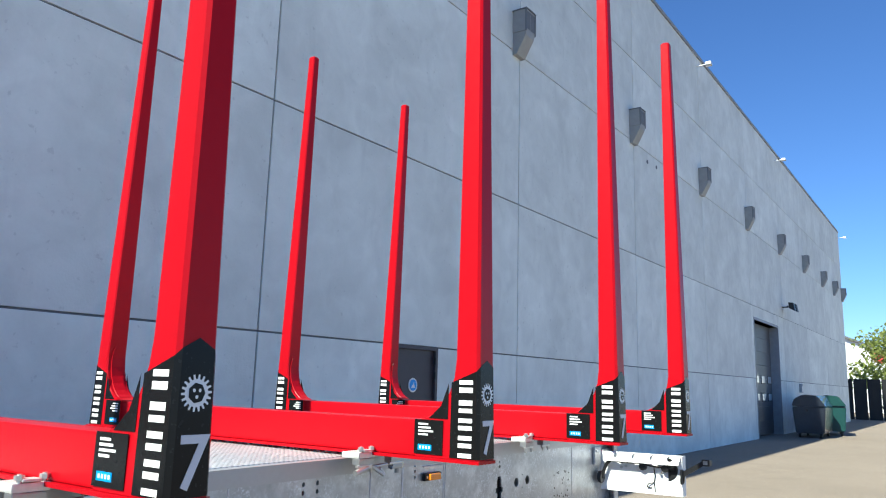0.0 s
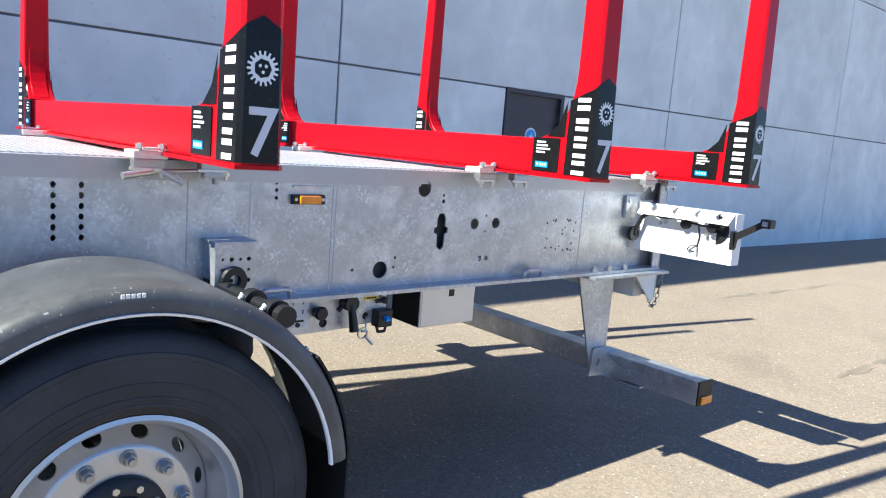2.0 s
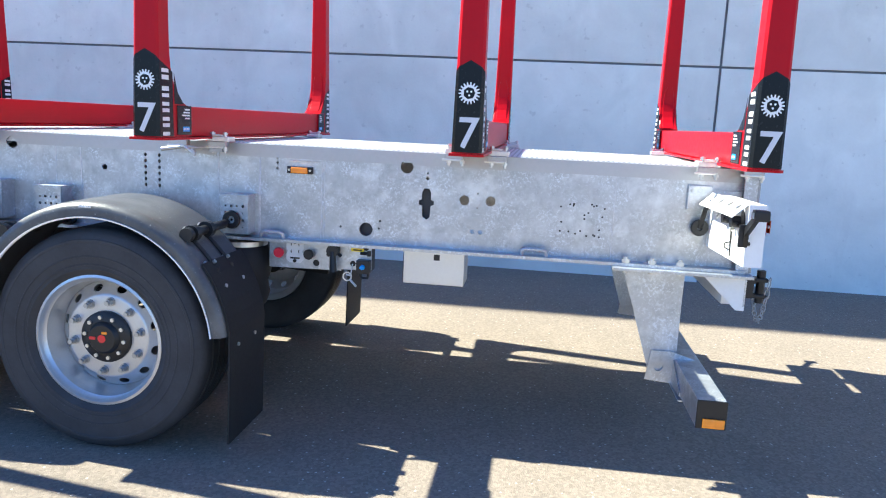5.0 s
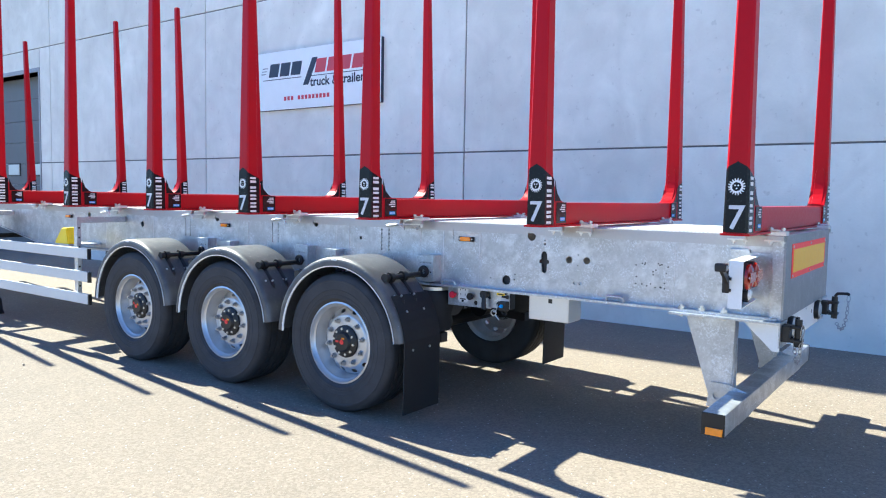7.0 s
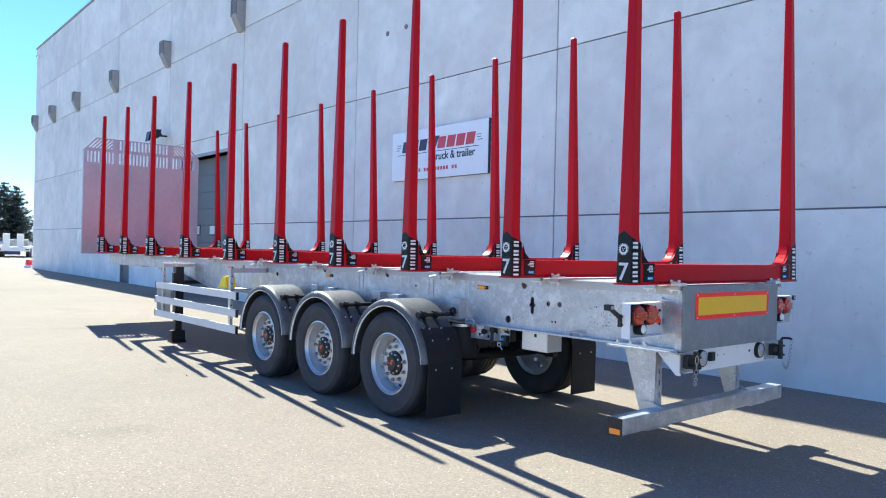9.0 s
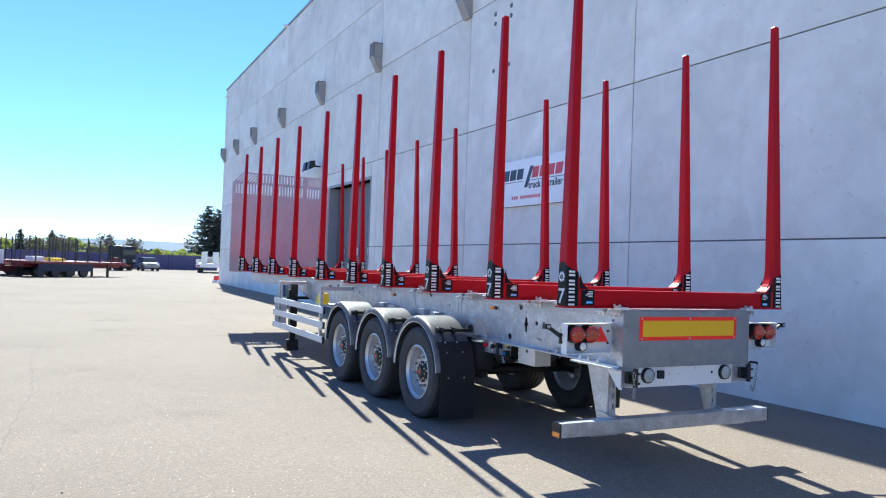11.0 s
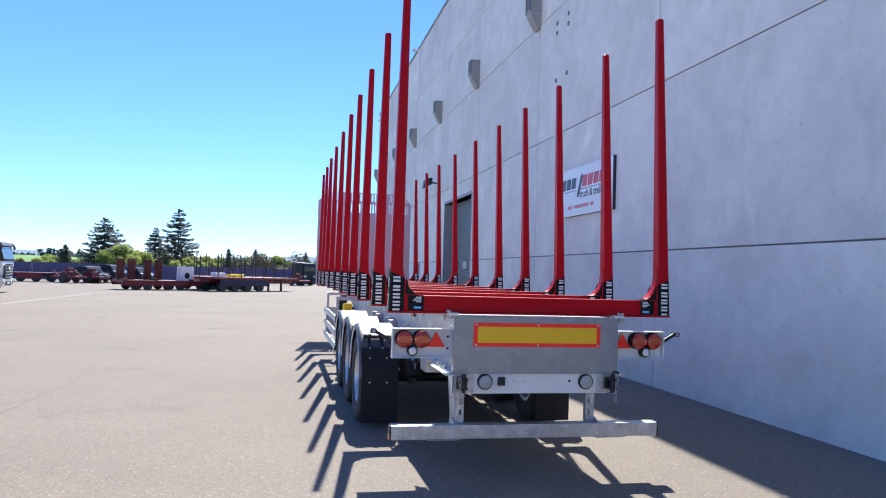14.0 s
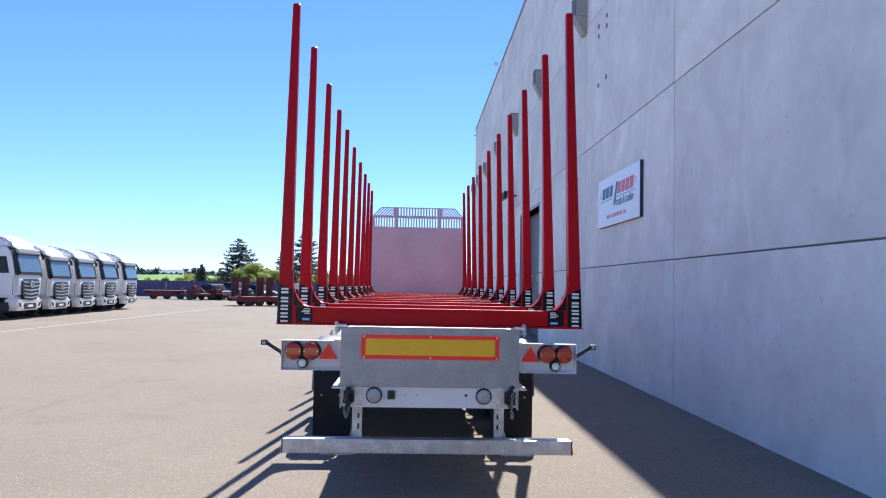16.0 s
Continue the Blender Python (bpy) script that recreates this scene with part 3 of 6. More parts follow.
for k in range(8):
    if k == 3:
        continue
    x = -1.17 + k * 0.285 + (0.03 if k > 3 else 0)
    bm = B()
    slanted(bm, x, 0.24, 0.07, 0.30)
    part("logo_block", bm, INK if k < 4 else INK_RED, sg)
bm = B()
slanted(bm, -0.33 + 0.12, 0.13, -0.12, 0.33, lean=0.5)
part("logo_block", bm, INK, sg)
bm = B()
box(bm, -1.3, -0.32, -0.003, 0, 0.018, 0.03)
box(bm, -0.1, 1.25, -0.003, 0, 0.018, 0.03)
for s in (-1, 1):
    for k in range(3):
        c = s * (1.29 - 0.02 * k)
        box(bm, c - 0.06, c + 0.06, -0.003, 0, 0.13 + k * 0.05, 0.142 + k * 0.05)
part("logo_line", bm, INK, sg)
me = words("truck & trailer", 0.215, INK, weight=0.004)
part("lettering", me, INK, sg, at=pose(0.53, -0.0035, -0.085, 90, 0, 0))
for k in range(16):
    if k in (3, 13):
        continue
    x = -0.75 + k * 0.088
    bm = B()
    box(bm, x, x + 0.058, -0.003, 0, -0.36, -0.29)
    part("address_bar", bm, INK_RED, sg)


# ---- the timber trailer ----
BOLSTER_X = [-0.145, -1.295, -2.66, -3.967, -5.265, -6.725, -8.32, -9.86, -11.26, -12.685]
AXLE_X = [-2.945, -4.287, -5.63]
WZ = 0.49  # wheel centres
DECK_Z = 1.415
trailer = thing("timber_trailer", "galvanised timber semi-trailer with ten red stake bolsters, parked on asphalt", "trailer")


SIDE = pose(-0.016, 0.012, 0)


# frame
def circle(x, z, r, seg=20):
    return ring_pts(x, z, r, seg)


def beam_outline(top):
    return [(-0.014, 0.935), (-0.014, top), (-13.93, top), (-13.93, 1.20), (-10.1, 1.20), (-8.5, 0.94)]


def rail_outline(holes):
    """The top rail's long face, notched where a hole of the web reaches into it."""
    low = []
    for h in holes:
        top = [(x, z) for x, z in h if z > 1.335]
        if len(top) > 3:
            top.sort()
            low += [(top[0][0] - 0.001, 1.335), *top, (top[-1][0] + 0.001, 1.335)]
    low.sort()
    return [(-13.93, 1.335), *low, (-0.014, 1.335), (-0.014, 1.398), (-13.93, 1.398)]


small = []
for x0 in (-2.981, -4.27, -5.55):
    for z in np.arange(1.16, 1.34, 0.031):
        small += [ring_pts(x0, z, 0.0075, 8, 0.010), ring_pts(x0 + 0.075, z, 0.0075, 8, 0.010)]
holes_near = [circle(-1.624, 1.325, 0.032), circle(-1.82, 1.004, 0.034), circle(-1.335, 1.179, 0.024), circle(-1.208, 1.181, 0.024),
              circle(-3.719, 1.34, 0.03), circle(-5.05, 1.34, 0.03), circle(-3.205, 1.24, 0.014, 12), circle(-6.3, 1.24, 0.03), circle(-7.35, 1.31, 0.03),
              circle(-1.289, 1.027, 0.012, 10), circle(-1.25, 1.027, 0.012, 10),
              circle(-2.28, 1.335, 0.007, 8), circle(-2.28, 1.31, 0.007, 8), circle(-2.28, 1.283, 0.007, 8),
              circle(-1.52, 1.30, 0.006, 8), circle(-1.52, 1.275, 0.009, 8), circle(-1.27, 1.215, 0.005, 8), circle(-1.27, 1.145, 0.005, 8),
              circle(-1.95, 1.01, 0.006, 8), circle(-1.755, 1.012, 0.006, 8), circle(-1.75, 1.05, 0.006, 8)] + small
slot = [(-1.545, 1.17), (-1.545, 1.205), (-1.535, 1.225), (-1.51, 1.225), (-1.50, 1.205), (-1.50, 1.17), (-1.485, 1.165), (-1.485, 1.145), (-1.50, 1.14), (-1.503, 1.085), (-1.52, 1.072), (-1.54, 1.085), (-1.543, 1.14), (-1.56, 1.145), (-1.56, 1.165)]
holes_near.append(slot)
for s, holes in ((-1, holes_near), (1, [])):
    bm = B()
    holed(bm, beam_outline(1.345), holes, "y", s * 0.682, s * 0.692)
    web = part("beam_web", bm, GALV, trailer, "galvanised side beam with drilled holes" if s < 0 else "", at=SIDE if s < 0 else None)
    bm = B()
    prism(bm, rail_outline(holes), "y", s * 0.655, s * 0.70)
    part("top_rail", bm, RAIL, web, "plain pale top rail")
    bm = B()
    prism(bm, [(-0.014, s * 0.60), (-0.014, s * 0.765), (-8.5, s * 0.765), (-8.5, s * 0.60)], "z", 0.921, 0.936)
    part("bottom_flange", bm, GALV, web)
    bm = B()
    prism(bm, [(-8.5, 0.921), (-8.5, 0.936), (-10.1, 1.20), (-13.93, 1.20), (-13.93, 1.185), (-10.1, 1.185)], "y", s * 0.64, s * 0.705)
    part("front_flange", bm, GALV, web)
    if s < 0:
        random.seed(5)
        bm = B()
        for k in range(22):
            x, z = random.uniform(-0.87, -0.66), random.uniform(1.02, 1.2)
            rod(bm, (x, -0.6905, z), (x, -0.6935, z), 0.005, 6)
        part("drill_marks", bm, BLACK, web, kind="stuff")
        for x, w in ((-0.62, 0.004), (-2.372, 0.009), (-2.05, 0.004), (-2.035, 0.003), (-2.59, 0.006), (-3.335, 0.006), (-3.475, 0.004), (-4.6, 0.006), (-4.72, 0.004), (-5.35, 0.007), (-6.1, 0.006), (-7.0, 0.008)):
            bm = B()
            box(bm, x - 0.6 * w, x + 0.6 * w, s * 0.6935, s * 0.69, 0.937, 1.334, 0.001)
            part("weld_seam", bm, WELD, web, "pale weld bead")
        bm = B()
        box(bm, -2.22, -2.06, s * 0.70, s * 0.69, 1.322, 1.328, 0.002)
        part("weld_seam", bm, WELD, web)
# added sheet, coloured dark for the shade inside the web's holes
bm = B()
box(bm, -7.6, -1.4, -0.645, -0.62, 0.95, 1.27, 0.004)
part("hole_backing", bm, HOLE_SHADE, trailer, "dark backing sheet added behind the beam's holes")
for x in (-0.6, -2.2, -3.6, -4.9, -6.2, -7.8, -9.5, -11.2, -13.2):
    bm = B()
    z0 = 1.23 if x < -9 else 0.96
    box(bm, x - 0.05, x + 0.05, -0.655, 0.655, z0, 1.32)
    part("cross_member", bm, GALV, trailer)

# ribbed deck plates between the bolsters
edges = [0.0] + BOLSTER_X + [-13.9]
for a, b in zip(edges, edges[1:]):
    bm = B()
    comb = [(0.66, 1.385), (-0.66, 1.385), (-0.66, 1.393)]
    for k in range(52):
        y = -0.645 + k * 0.0252
        comb += [(y, 1.393), (y + 0.0015, 1.402), (y + 0.013, 1.402), (y + 0.0145, 1.393)]
    prism(bm, comb + [(0.66, 1.393)], "x", b + 0.03, a - 0.03)
    part("deck_plate", bm, DECK, trailer)


# bolsters
def outer_y(z, s=1):
    return 1.276 - (0.0360 if s > 0 else 0.0190) * z


def half_x(z):
    return 0.060 - 0.0118 * z


def inner_y(z, s=1):
    y = 1.166 - (0.0175 if s > 0 else 0.0005) * z
    if z < 0.38:
        k = min(1.0, (0.38 - z) / 0.232)
        y -= 0.18 * (1 - math.sqrt(max(0.0, 1 - k * k)))
    return y


STAKE_TOP = 2.722


def stake_mesh(s):
    bm = B()
    rows = []
    for z in (0.012, 0.148, 0.153, 0.168, 0.19, 0.22, 0.26, 0.31, 0.38, 1.0, 1.9, STAKE_TOP - 0.01, STAKE_TOP):
        o, i, h = outer_y(z, s), inner_y(max(z, 0.148), s), half_x(z)
        c = 0.011 - 0.001 * z
        if z == STAKE_TOP:
            o, i, h, c = o - 0.008, i + 0.008, h - 0.008, c * 0.6
        q = 0.006
        rows.append([bm.verts.new((x, s * y, z)) for x, y in ((-h, i + q), (-h, o - c), (-h + c, o), (h - c, o), (h, o - c), (h, i + q), (h - q, i), (-h + q, i))])
    for a, b in zip(rows, rows[1:]):
        for k in range(8):
            bm.faces.new((a[k], a[(k + 1) % 8], b[(k + 1) % 8], b[k]))
    bm.faces.new(rows[0])
    bm.faces.new(rows[-1])
    bmesh.ops.recalc_face_normals(bm, faces=bm.faces)
    return mesh_of("stake", bm, RED)


def gusset_mesh(s):
    """A thin shoe plate that follows the curve of the stake's foot."""
    bm = B()
    rows = []
    for z, w in ((0.165, 0.034), (0.18, 0.036), (0.205, 0.036), (0.24, 0.036), (0.28, 0.036), (0.33, 0.036), (0.38, 0.034), (0.42, 0.028), (0.445, 0.016)):
        y = inner_y(z, s)
        rows.append([bm.verts.new((x, s * (y - k), z)) for x, k in ((-w, 0.0), (-w * 0.93, 0.006), (w * 0.93, 0.006), (w, 0.0))])
    for a, b in zip(rows, rows[1:]):
        for k in range(3):
            bm.faces.new((a[k], a[k + 1], b[k + 1], b[k]))
    bm.faces.new(rows[0])
    bm.faces.new(rows[-1])
    bmesh.ops.recalc_face_normals(bm, faces=bm.faces)
    return mesh_of("gusset", bm, RED)


def on_outer(bm, pts, s, lift):
    vs = [bm.verts.new((x, s * (outer_y(z, s) + lift), z)) for x, z in pts]
    bm.faces.new(vs)


def on_end(bm, pts, s, e, lift):
    vs = [bm.verts.new((e * (half_x(z) + lift), s * y, z)) for y, z in pts]
    bm.faces.new(vs)


def gear_pts(r, teeth=18, deep=0.25):
    out = []
    for k in range(teeth):
        for a, rr in ((0.0, r), (0.34, r), (0.46, r * (1 - deep)), (0.88, r * (1 - deep))):
            t = 2 * math.pi * (k + a) / teeth
            out.append((rr * math.cos(t), rr * math.sin(t)))
    return out


def bolster():
    bm = B()
    box(bm, -0.052, 0.052, -1.0, 1.0, 0.012, 0.148, 0.008)
    me = mesh_of("bolster", bm, RED)
    b = new("bolster", me)
    b.parent = trailer
    bm = B()
    prism(bm, [(-0.07, -1.284), (0.05, -1.284), (0.07, -1.264), (0.07, 1.264), (0.05, 1.284), (-0.07, 1.284)], "z", 0.0, 0.011)
    part("base_flange", bm, RED, b)
    for s in (-1, 1):
        part("stake", stake_mesh(s), RED, b)
        part("gusset", gusset_mesh(s), RED, b)
        # black sticker wrapped round the stake's foot
        bm = B()
        cols = []
        for e in (-1, 1):
            side = []
            for kind_, top in (("in", 0.292), ("edge", 0.335), ("out", 0.352)):
                pair = []
                for z in (0.016, top):
                    c = 0.011 - 0.001 * z
                    if kind_ == "in":
                        q = (e * (half_x(z) + 0.0016), s * 1.150, z)
                    elif kind_ == "edge":
                        q = (e * (half_x(z) + 0.0016), s * (outer_y(z, s) - c + 0.0005), z)
                    else:
                        q = (e * (half_x(z) - c + 0.0005), s * (outer_y(z, s) + 0.0016), z)
                    pair.append(bm.verts.new(q))
                side.append(pair)
            cols += side if e < 0 else [[bm.verts.new((0, s * (outer_y(z, s) + 0.0016), z)) for z in (0.016, 0.378)]] + side[::-1]
        for a, b_ in zip(cols, cols[1:]):
            bm.faces.new((a[0], b_[0], b_[1], a[1]))
        part("sticker", bm, STICKER, b, "black wrap-round sticker")
        for e in (-1, 1):
            bm = B()
            on_end(bm, [(1.138, 0.156), (1.138, 0.292), (1.125, 0.255), (1.105, 0.205), (1.05, 0.156)], s, e, 0.0016)
            part("sticker_corner", bm, STICKER, b)
            # name bars that climb the stake's ends
            z = 0.02
            for strokes, length in ((2, 0.052), (2, 0.052), (2, 0.052), (2, 0.066), (1, 0.016)):
                y0, y1 = 1.186, 1.246
                wide = 0.019 if length > 0.06 else 0.016
                for k in range(strokes):
                    zz = z + (length - wide) * k
                    bm = B()
                    on_end(bm, [(y0, zz), (y1, zz), (y1, zz + wide), (y0, zz + wide)], s, e, 0.0026)
                    part("name_bar", bm, PRINT, b)
                z += length + 0.011
            # data sticker on the beam
            x = e * 0.0618
            bm = B()
            box(bm, x - 0.0008, x + 0.0008, s * 0.985, s * 1.118, 0.022, 0.150)
            st = part("data_sticker", bm, STICKER, b)
            for k in range(4):
                bm = B()
                box(bm, x + e * 0.0008, x + e * 0.0018, s * 1.004, s * (1.062 + 0.012 * ((k * 7) % 3 - 1)), 0.130 - k * 0.013, 0.137 - k * 0.013)
                part("print_bar", bm, PRINT, st)
            bm = B()
            box(bm, x + e * 0.0008, x + e * 0.002, s * 1.004, s * 1.068, 0.036, 0.058, 0.0004)
            part("blue_mark", bm, BLUE, st)
            for k in range(4):
                bm = B()
                box(bm, x + e * 0.002, x + e * 0.0026, s * (1.012 + 0.014 * k), s * (1.020 + 0.014 * k), 0.042, 0.052)
                part("print_bar", bm, PRINT, st)
        if s < 0:
            part("numeral", words("7", 0.172, NUMERAL, "numeral", 0.002), NUMERAL, b, "silver figure seven", at=pose(0.003, -(outer_y(0.088, -1) + 0.0028), 0.088, 90 - 1.09, 0, 0))
            bm = B()
            on_outer(bm, [(x, z + 0.25) for x, z in gear_pts(0.043)], s, 0.0026)
            g = part("gear_mark", bm, PRINT, b, "white toothed ring mark")
            bm = B()
            on_outer(bm, [(x, z + 0.25) for x, z in ring_pts(0, 0, 0.024, 7)], s, 0.0034)
            part("gear_field", bm, STICKER, g)
            bm = B()
            for x, z in ((-0.008, 0.006), (0.008, 0.006), (0.0, -0.009)):
                on_outer(bm, [(px, pz + 0.25) for px, pz in ring_pts(x, z, 0.0045, 8)], s, 0.0042)
            part("gear_mark", bm, PRINT, g)
    return b


b0 = bolster()
b0.matrix_basis = pose(BOLSTER_X[0], 0, DECK_Z)
for x in BOLSTER_X[1:]:
    copy_thing(b0, pose(x, 0, DECK_Z))


# clamps that hold the bolsters to the rails
def clamp():
    bm = B()
    box(bm, -0.05, 0.05, -0.03, 0.06, 0.004, 0.028, 0.006)
    box(bm, -0.028, 0.02, -0.038, 0.0, 0.030, 0.038, 0.004)
    c = new("clamp", mesh_of("clamp", bm, WHITE_ZINC))
    c.parent = trailer
    for dx in (-0.03, 0.034):
        bm = B()
        rod(bm, (dx, -0.022, -0.052), (dx, -0.022, 0.05), 0.0065, 8)
        for z in (0.041, -0.034):
            bmesh.ops.create_cone(bm, cap_ends=True, segments=6, radius1=0.0125, radius2=0.0125, depth=0.012, matrix=Matrix.Translation((dx, -0.022, z)))
        part("bolt", bm, ZINC, c)
    bm = B()
    box(bm, -0.05, 0.04, -0.034, 0.004, -0.022, 0.004, 0.004)
    part("clamp_pad", bm, NUT, c)
    bm = B()
    box(bm, -0.062, 0.03, -0.036, -0.024, -0.03, -0.02, 0.003)
    part("clamp_bar", bm, ZINC, c)
    return c


c0 = clamp()
c0.matrix_basis = pose(BOLSTER_X[0] + 0.10, -0.755, 1.40)
for i, x in enumerate(BOLSTER_X):
    for s in (-1, 1):
        for dx in (0.10, -0.10):
            if i == 0 and s < 0 and dx > 0:
                continue
            copy_thing(c0, pose(x + dx, s * 0.755, 1.40, 0, 0, 0 if s < 0 else 180))
# lashing levers that hang from some clamps
for x in (-2.66, -3.967, -5.265, -6.725):
    bm = B()
    box(bm, x + 0.058, x + 0.122, -0.792, -0.766, 1.352, 1.372, 0.004)
    rod(bm, (x + 0.098, -0.782, 1.334), (x + 0.098, -0.782, 1.356), 0.0095, 8)
    rod(bm, (x + 0.052, -0.786, 1.356), (x + 0.07, -0.786, 1.366), 0.006, 8)
    part("clamp_hook", bm, NUT, trailer)
    bm = B()
    rod(bm, (x - 0.10, -0.785, 1.368), (x + 0.05, -0.78, 1.374), 0.006)
    rod(bm, (x - 0.185, -0.80, 1.354), (x - 0.095, -0.785, 1.368), 0.0105)
    part("clamp_grip", bm, ZINC, trailer)
    bm = B()
    rod(bm, (x - 0.07, -0.785, 1.372), (x - 0.01, -0.80, 1.335), 0.008)
    rod(bm, (x - 0.03, -0.795, 1.362), (x - 0.01, -0.80, 1.342), 0.006)
    part("clamp_lever", bm, WHITE_ZINC, trailer)

# headboard
bm = B()
slots = []
for k in range(33):
    y = -1.168 + k * 0.073
    if min(abs(y + 0.6), abs(y - 0.6)) < 0.045:
        continue
    slots.append([(y - 0.019, 3.33), (y + 0.019, 3.33), (y + 0.019, 3.57), (y - 0.019, 3.57)])
for k in range(14):
    y = -0.5 + k * 0.0769
    slots.append([(y - 0.02, 3.64), (y + 0.02, 3.64), (y + 0.02, 3.84), (y - 0.02, 3.84)])
for s in (-1, 1):
    for k in range(7):
        y = 0.70 + 0.075 * k
        top = min(3.84, 3.64 + (y - 0.018 - 0.65) / 0.943)
        lean = 0.943 * (top - 3.64)
        slots.append([(s * (y - 0.018), 3.64), (s * (y + 0.018), 3.64), (s * (y + 0.018 - lean), top), (s * (y - 0.018 - lean), top)])
holed(bm, [(-1.25, 1.375), (1.25, 1.375), (1.25, 3.60), (1.0, 3.865), (-1.0, 3.865), (-1.25, 3.60)], slots, "x", -13.97, -13.94)
head = part("headboard", bm, HEAD, trailer, "pale sheet headboard with slotted top")
bm = B()
for y in (-1.21, -0.6, 0.6, 1.21):
    box(bm, -14.01, -13.972, y - 0.04, y + 0.04, 1.38 if abs(y) > 1 else 1.21, 3.6 if abs(y) > 1 else 3.86)
part("headboard_rib", bm, HEAD, head)


# wheels
SET_BACK = pose(0, 0.036, 0)


def wheel():
    prof = [(0.292, -0.150), (0.305, -0.172), (0.325, -0.181), (0.327, -0.184), (0.333, -0.1845), (0.335, -0.183), (0.345, -0.1845), (0.347, -0.187), (0.353, -0.187), (0.355, -0.185), (0.385, -0.188), (0.387, -0.1905), (0.392, -0.1905), (0.394, -0.1885), (0.42, -0.190), (0.455, -0.188), (0.458, -0.190), (0.47, -0.189), (0.472, -0.185), (0.495, -0.176), (0.513, -0.160), (0.520, -0.140)]
    for g in (-0.095, -0.032, 0.032, 0.095):
        prof += [(0.5225, g - 0.008), (0.509, g - 0.006), (0.509, g + 0.006), (0.5225, g + 0.008)]
    prof += [(0.520, 0.140), (0.513, 0.160), (0.495, 0.176), (0.46, 0.188), (0.42, 0.19), (0.36, 0.186), (0.305, 0.172), (0.292, 0.15)]
    bm = B()
    prof = [(r - 0.001 + 0.009 * min(1.0, max(0.0, (0.52 - r) / 0.2)), y) for r, y in prof]
    lathe(bm, prof, 64)
    me = mesh_of("wheel", bm, TYRE, True)
    w = new("wheel", me)
    w.parent = trailer
    bm = B()
    lathe(bm, [(0.2965, -0.163), (0.300, -0.168), (0.288, -0.172), (0.283, -0.163), (0.280, -0.150), (0.268, -0.138), (0.263, -0.09), (0.252, -0.07), (0.25, 0.15), (0.292, 0.165), (0.2965, 0.15), (0.262, 0.13), (0.262, -0.06), (0.275, -0.13)], 56)
    rim = part("rim", bm, RIM, w, "silver steel rim", smooth=True)
    rim.matrix_basis = Matrix.Diagonal((1.025, 1, 1.025, 1))
    bm = B()
    vents = []
    for k in range(12):
        t = 2 * math.pi * (k + 0.5) / 12
        ring = [(0.228 + p[0], p[1]) for p in ring_pts(0, 0, 0.0155, 12, 0.024)]
        vents.append([(p[0] * math.cos(t) - p[1] * math.sin(t), p[0] * math.sin(t) + p[1] * math.cos(t)) for p in ring])
    holed(bm, ring_pts(0, 0, 0.256, 60), vents + [ring_pts(0, 0, 0.203, 60)], "y", -0.070, -0.062)
    for v in bm.verts:
        v.co.y -= 0.052 * (0.256 - math.hypot(v.co.x, v.co.z)) / 0.053
    part("vent_ring", bm, RIM, w, "silver ring with hand holes", at=SET_BACK, smooth=True)
    bm = B()
    lathe(bm, [(0.205, -0.112), (0.2035, -0.120), (0.197, -0.125), (0.19, -0.1265), (0.10, -0.1265), (0.10, -0.11), (0.19, -0.11)], 60)
    part("wheel_disc", bm, RIM, w, "silver disc that carries the nuts", at=SET_BACK, smooth=True)
    bm = B()
    lathe(bm, [(0.0, -0.175), (0.062, -0.175), (0.07, -0.168), (0.078, -0.155), (0.112, -0.150), (0.122, -0.142), (0.124, -0.11), (0.0, -0.11)], 32, closed=False)
    hub = part("hub", bm, BLACK, w, at=SET_BACK, smooth=True)
    bm = B()
    rod(bm, (0, -0.174, 0), (0, -0.178, 0), 0.019, 16)
    box(bm, -0.06, -0.032, -0.178, -0.17, -0.006, 0.008)
    part("hub_mark", bm, HUB_RED, hub)
    bm = B()
    box(bm, 0.0, 0.026, -0.1765, -0.17, 0.022, 0.034)
    part("hub_mark", bm, AMBER, hub)
    for k in range(10):
        t = 2 * math.pi * (k + 0.3) / 10
        bm = B()
        c = Vector((0.168 * math.cos(t), 0, 0.168 * math.sin(t)))
        rod(bm, c + Vector((0, -0.124, 0)), c + Vector((0, -0.132, 0)), 0.022, 14)
        bmesh.ops.create_cone(bm, cap_ends=True, segments=6, radius1=0.0185, radius2=0.0165, depth=0.024, matrix=Matrix.Translation(c + Vector((0, -0.143, 0))) @ pose(0, 0, 0, 90, 0, 0))
        rod(bm, c + Vector((0, -0.15, 0)), c + Vector((0, -0.168, 0)), 0.0105, 10)
        part("wheel_nut", bm, NUT, w, at=SET_BACK)
        bm = B()
        t += 0.3
        c = Vector((0.097 * math.cos(t), 0, 0.097 * math.sin(t)))
        rod(bm, c + Vector((0, -0.148, 0)), c + Vector((0, -0.160, 0)), 0.010, 6)
        part("hub_bolt", bm, ZINC, hub)
    return w


w0 = wheel()
w0.matrix_basis = pose(AXLE_X[0], -1.05, WZ)
for i, x in enumerate(AXLE_X):
    if i:
        copy_thing(w0, pose(x, -1.05, WZ, 0, 17 * i, 0))
    copy_thing(w0, pose(x, 1.05, WZ, 0, 31 * i, 180))


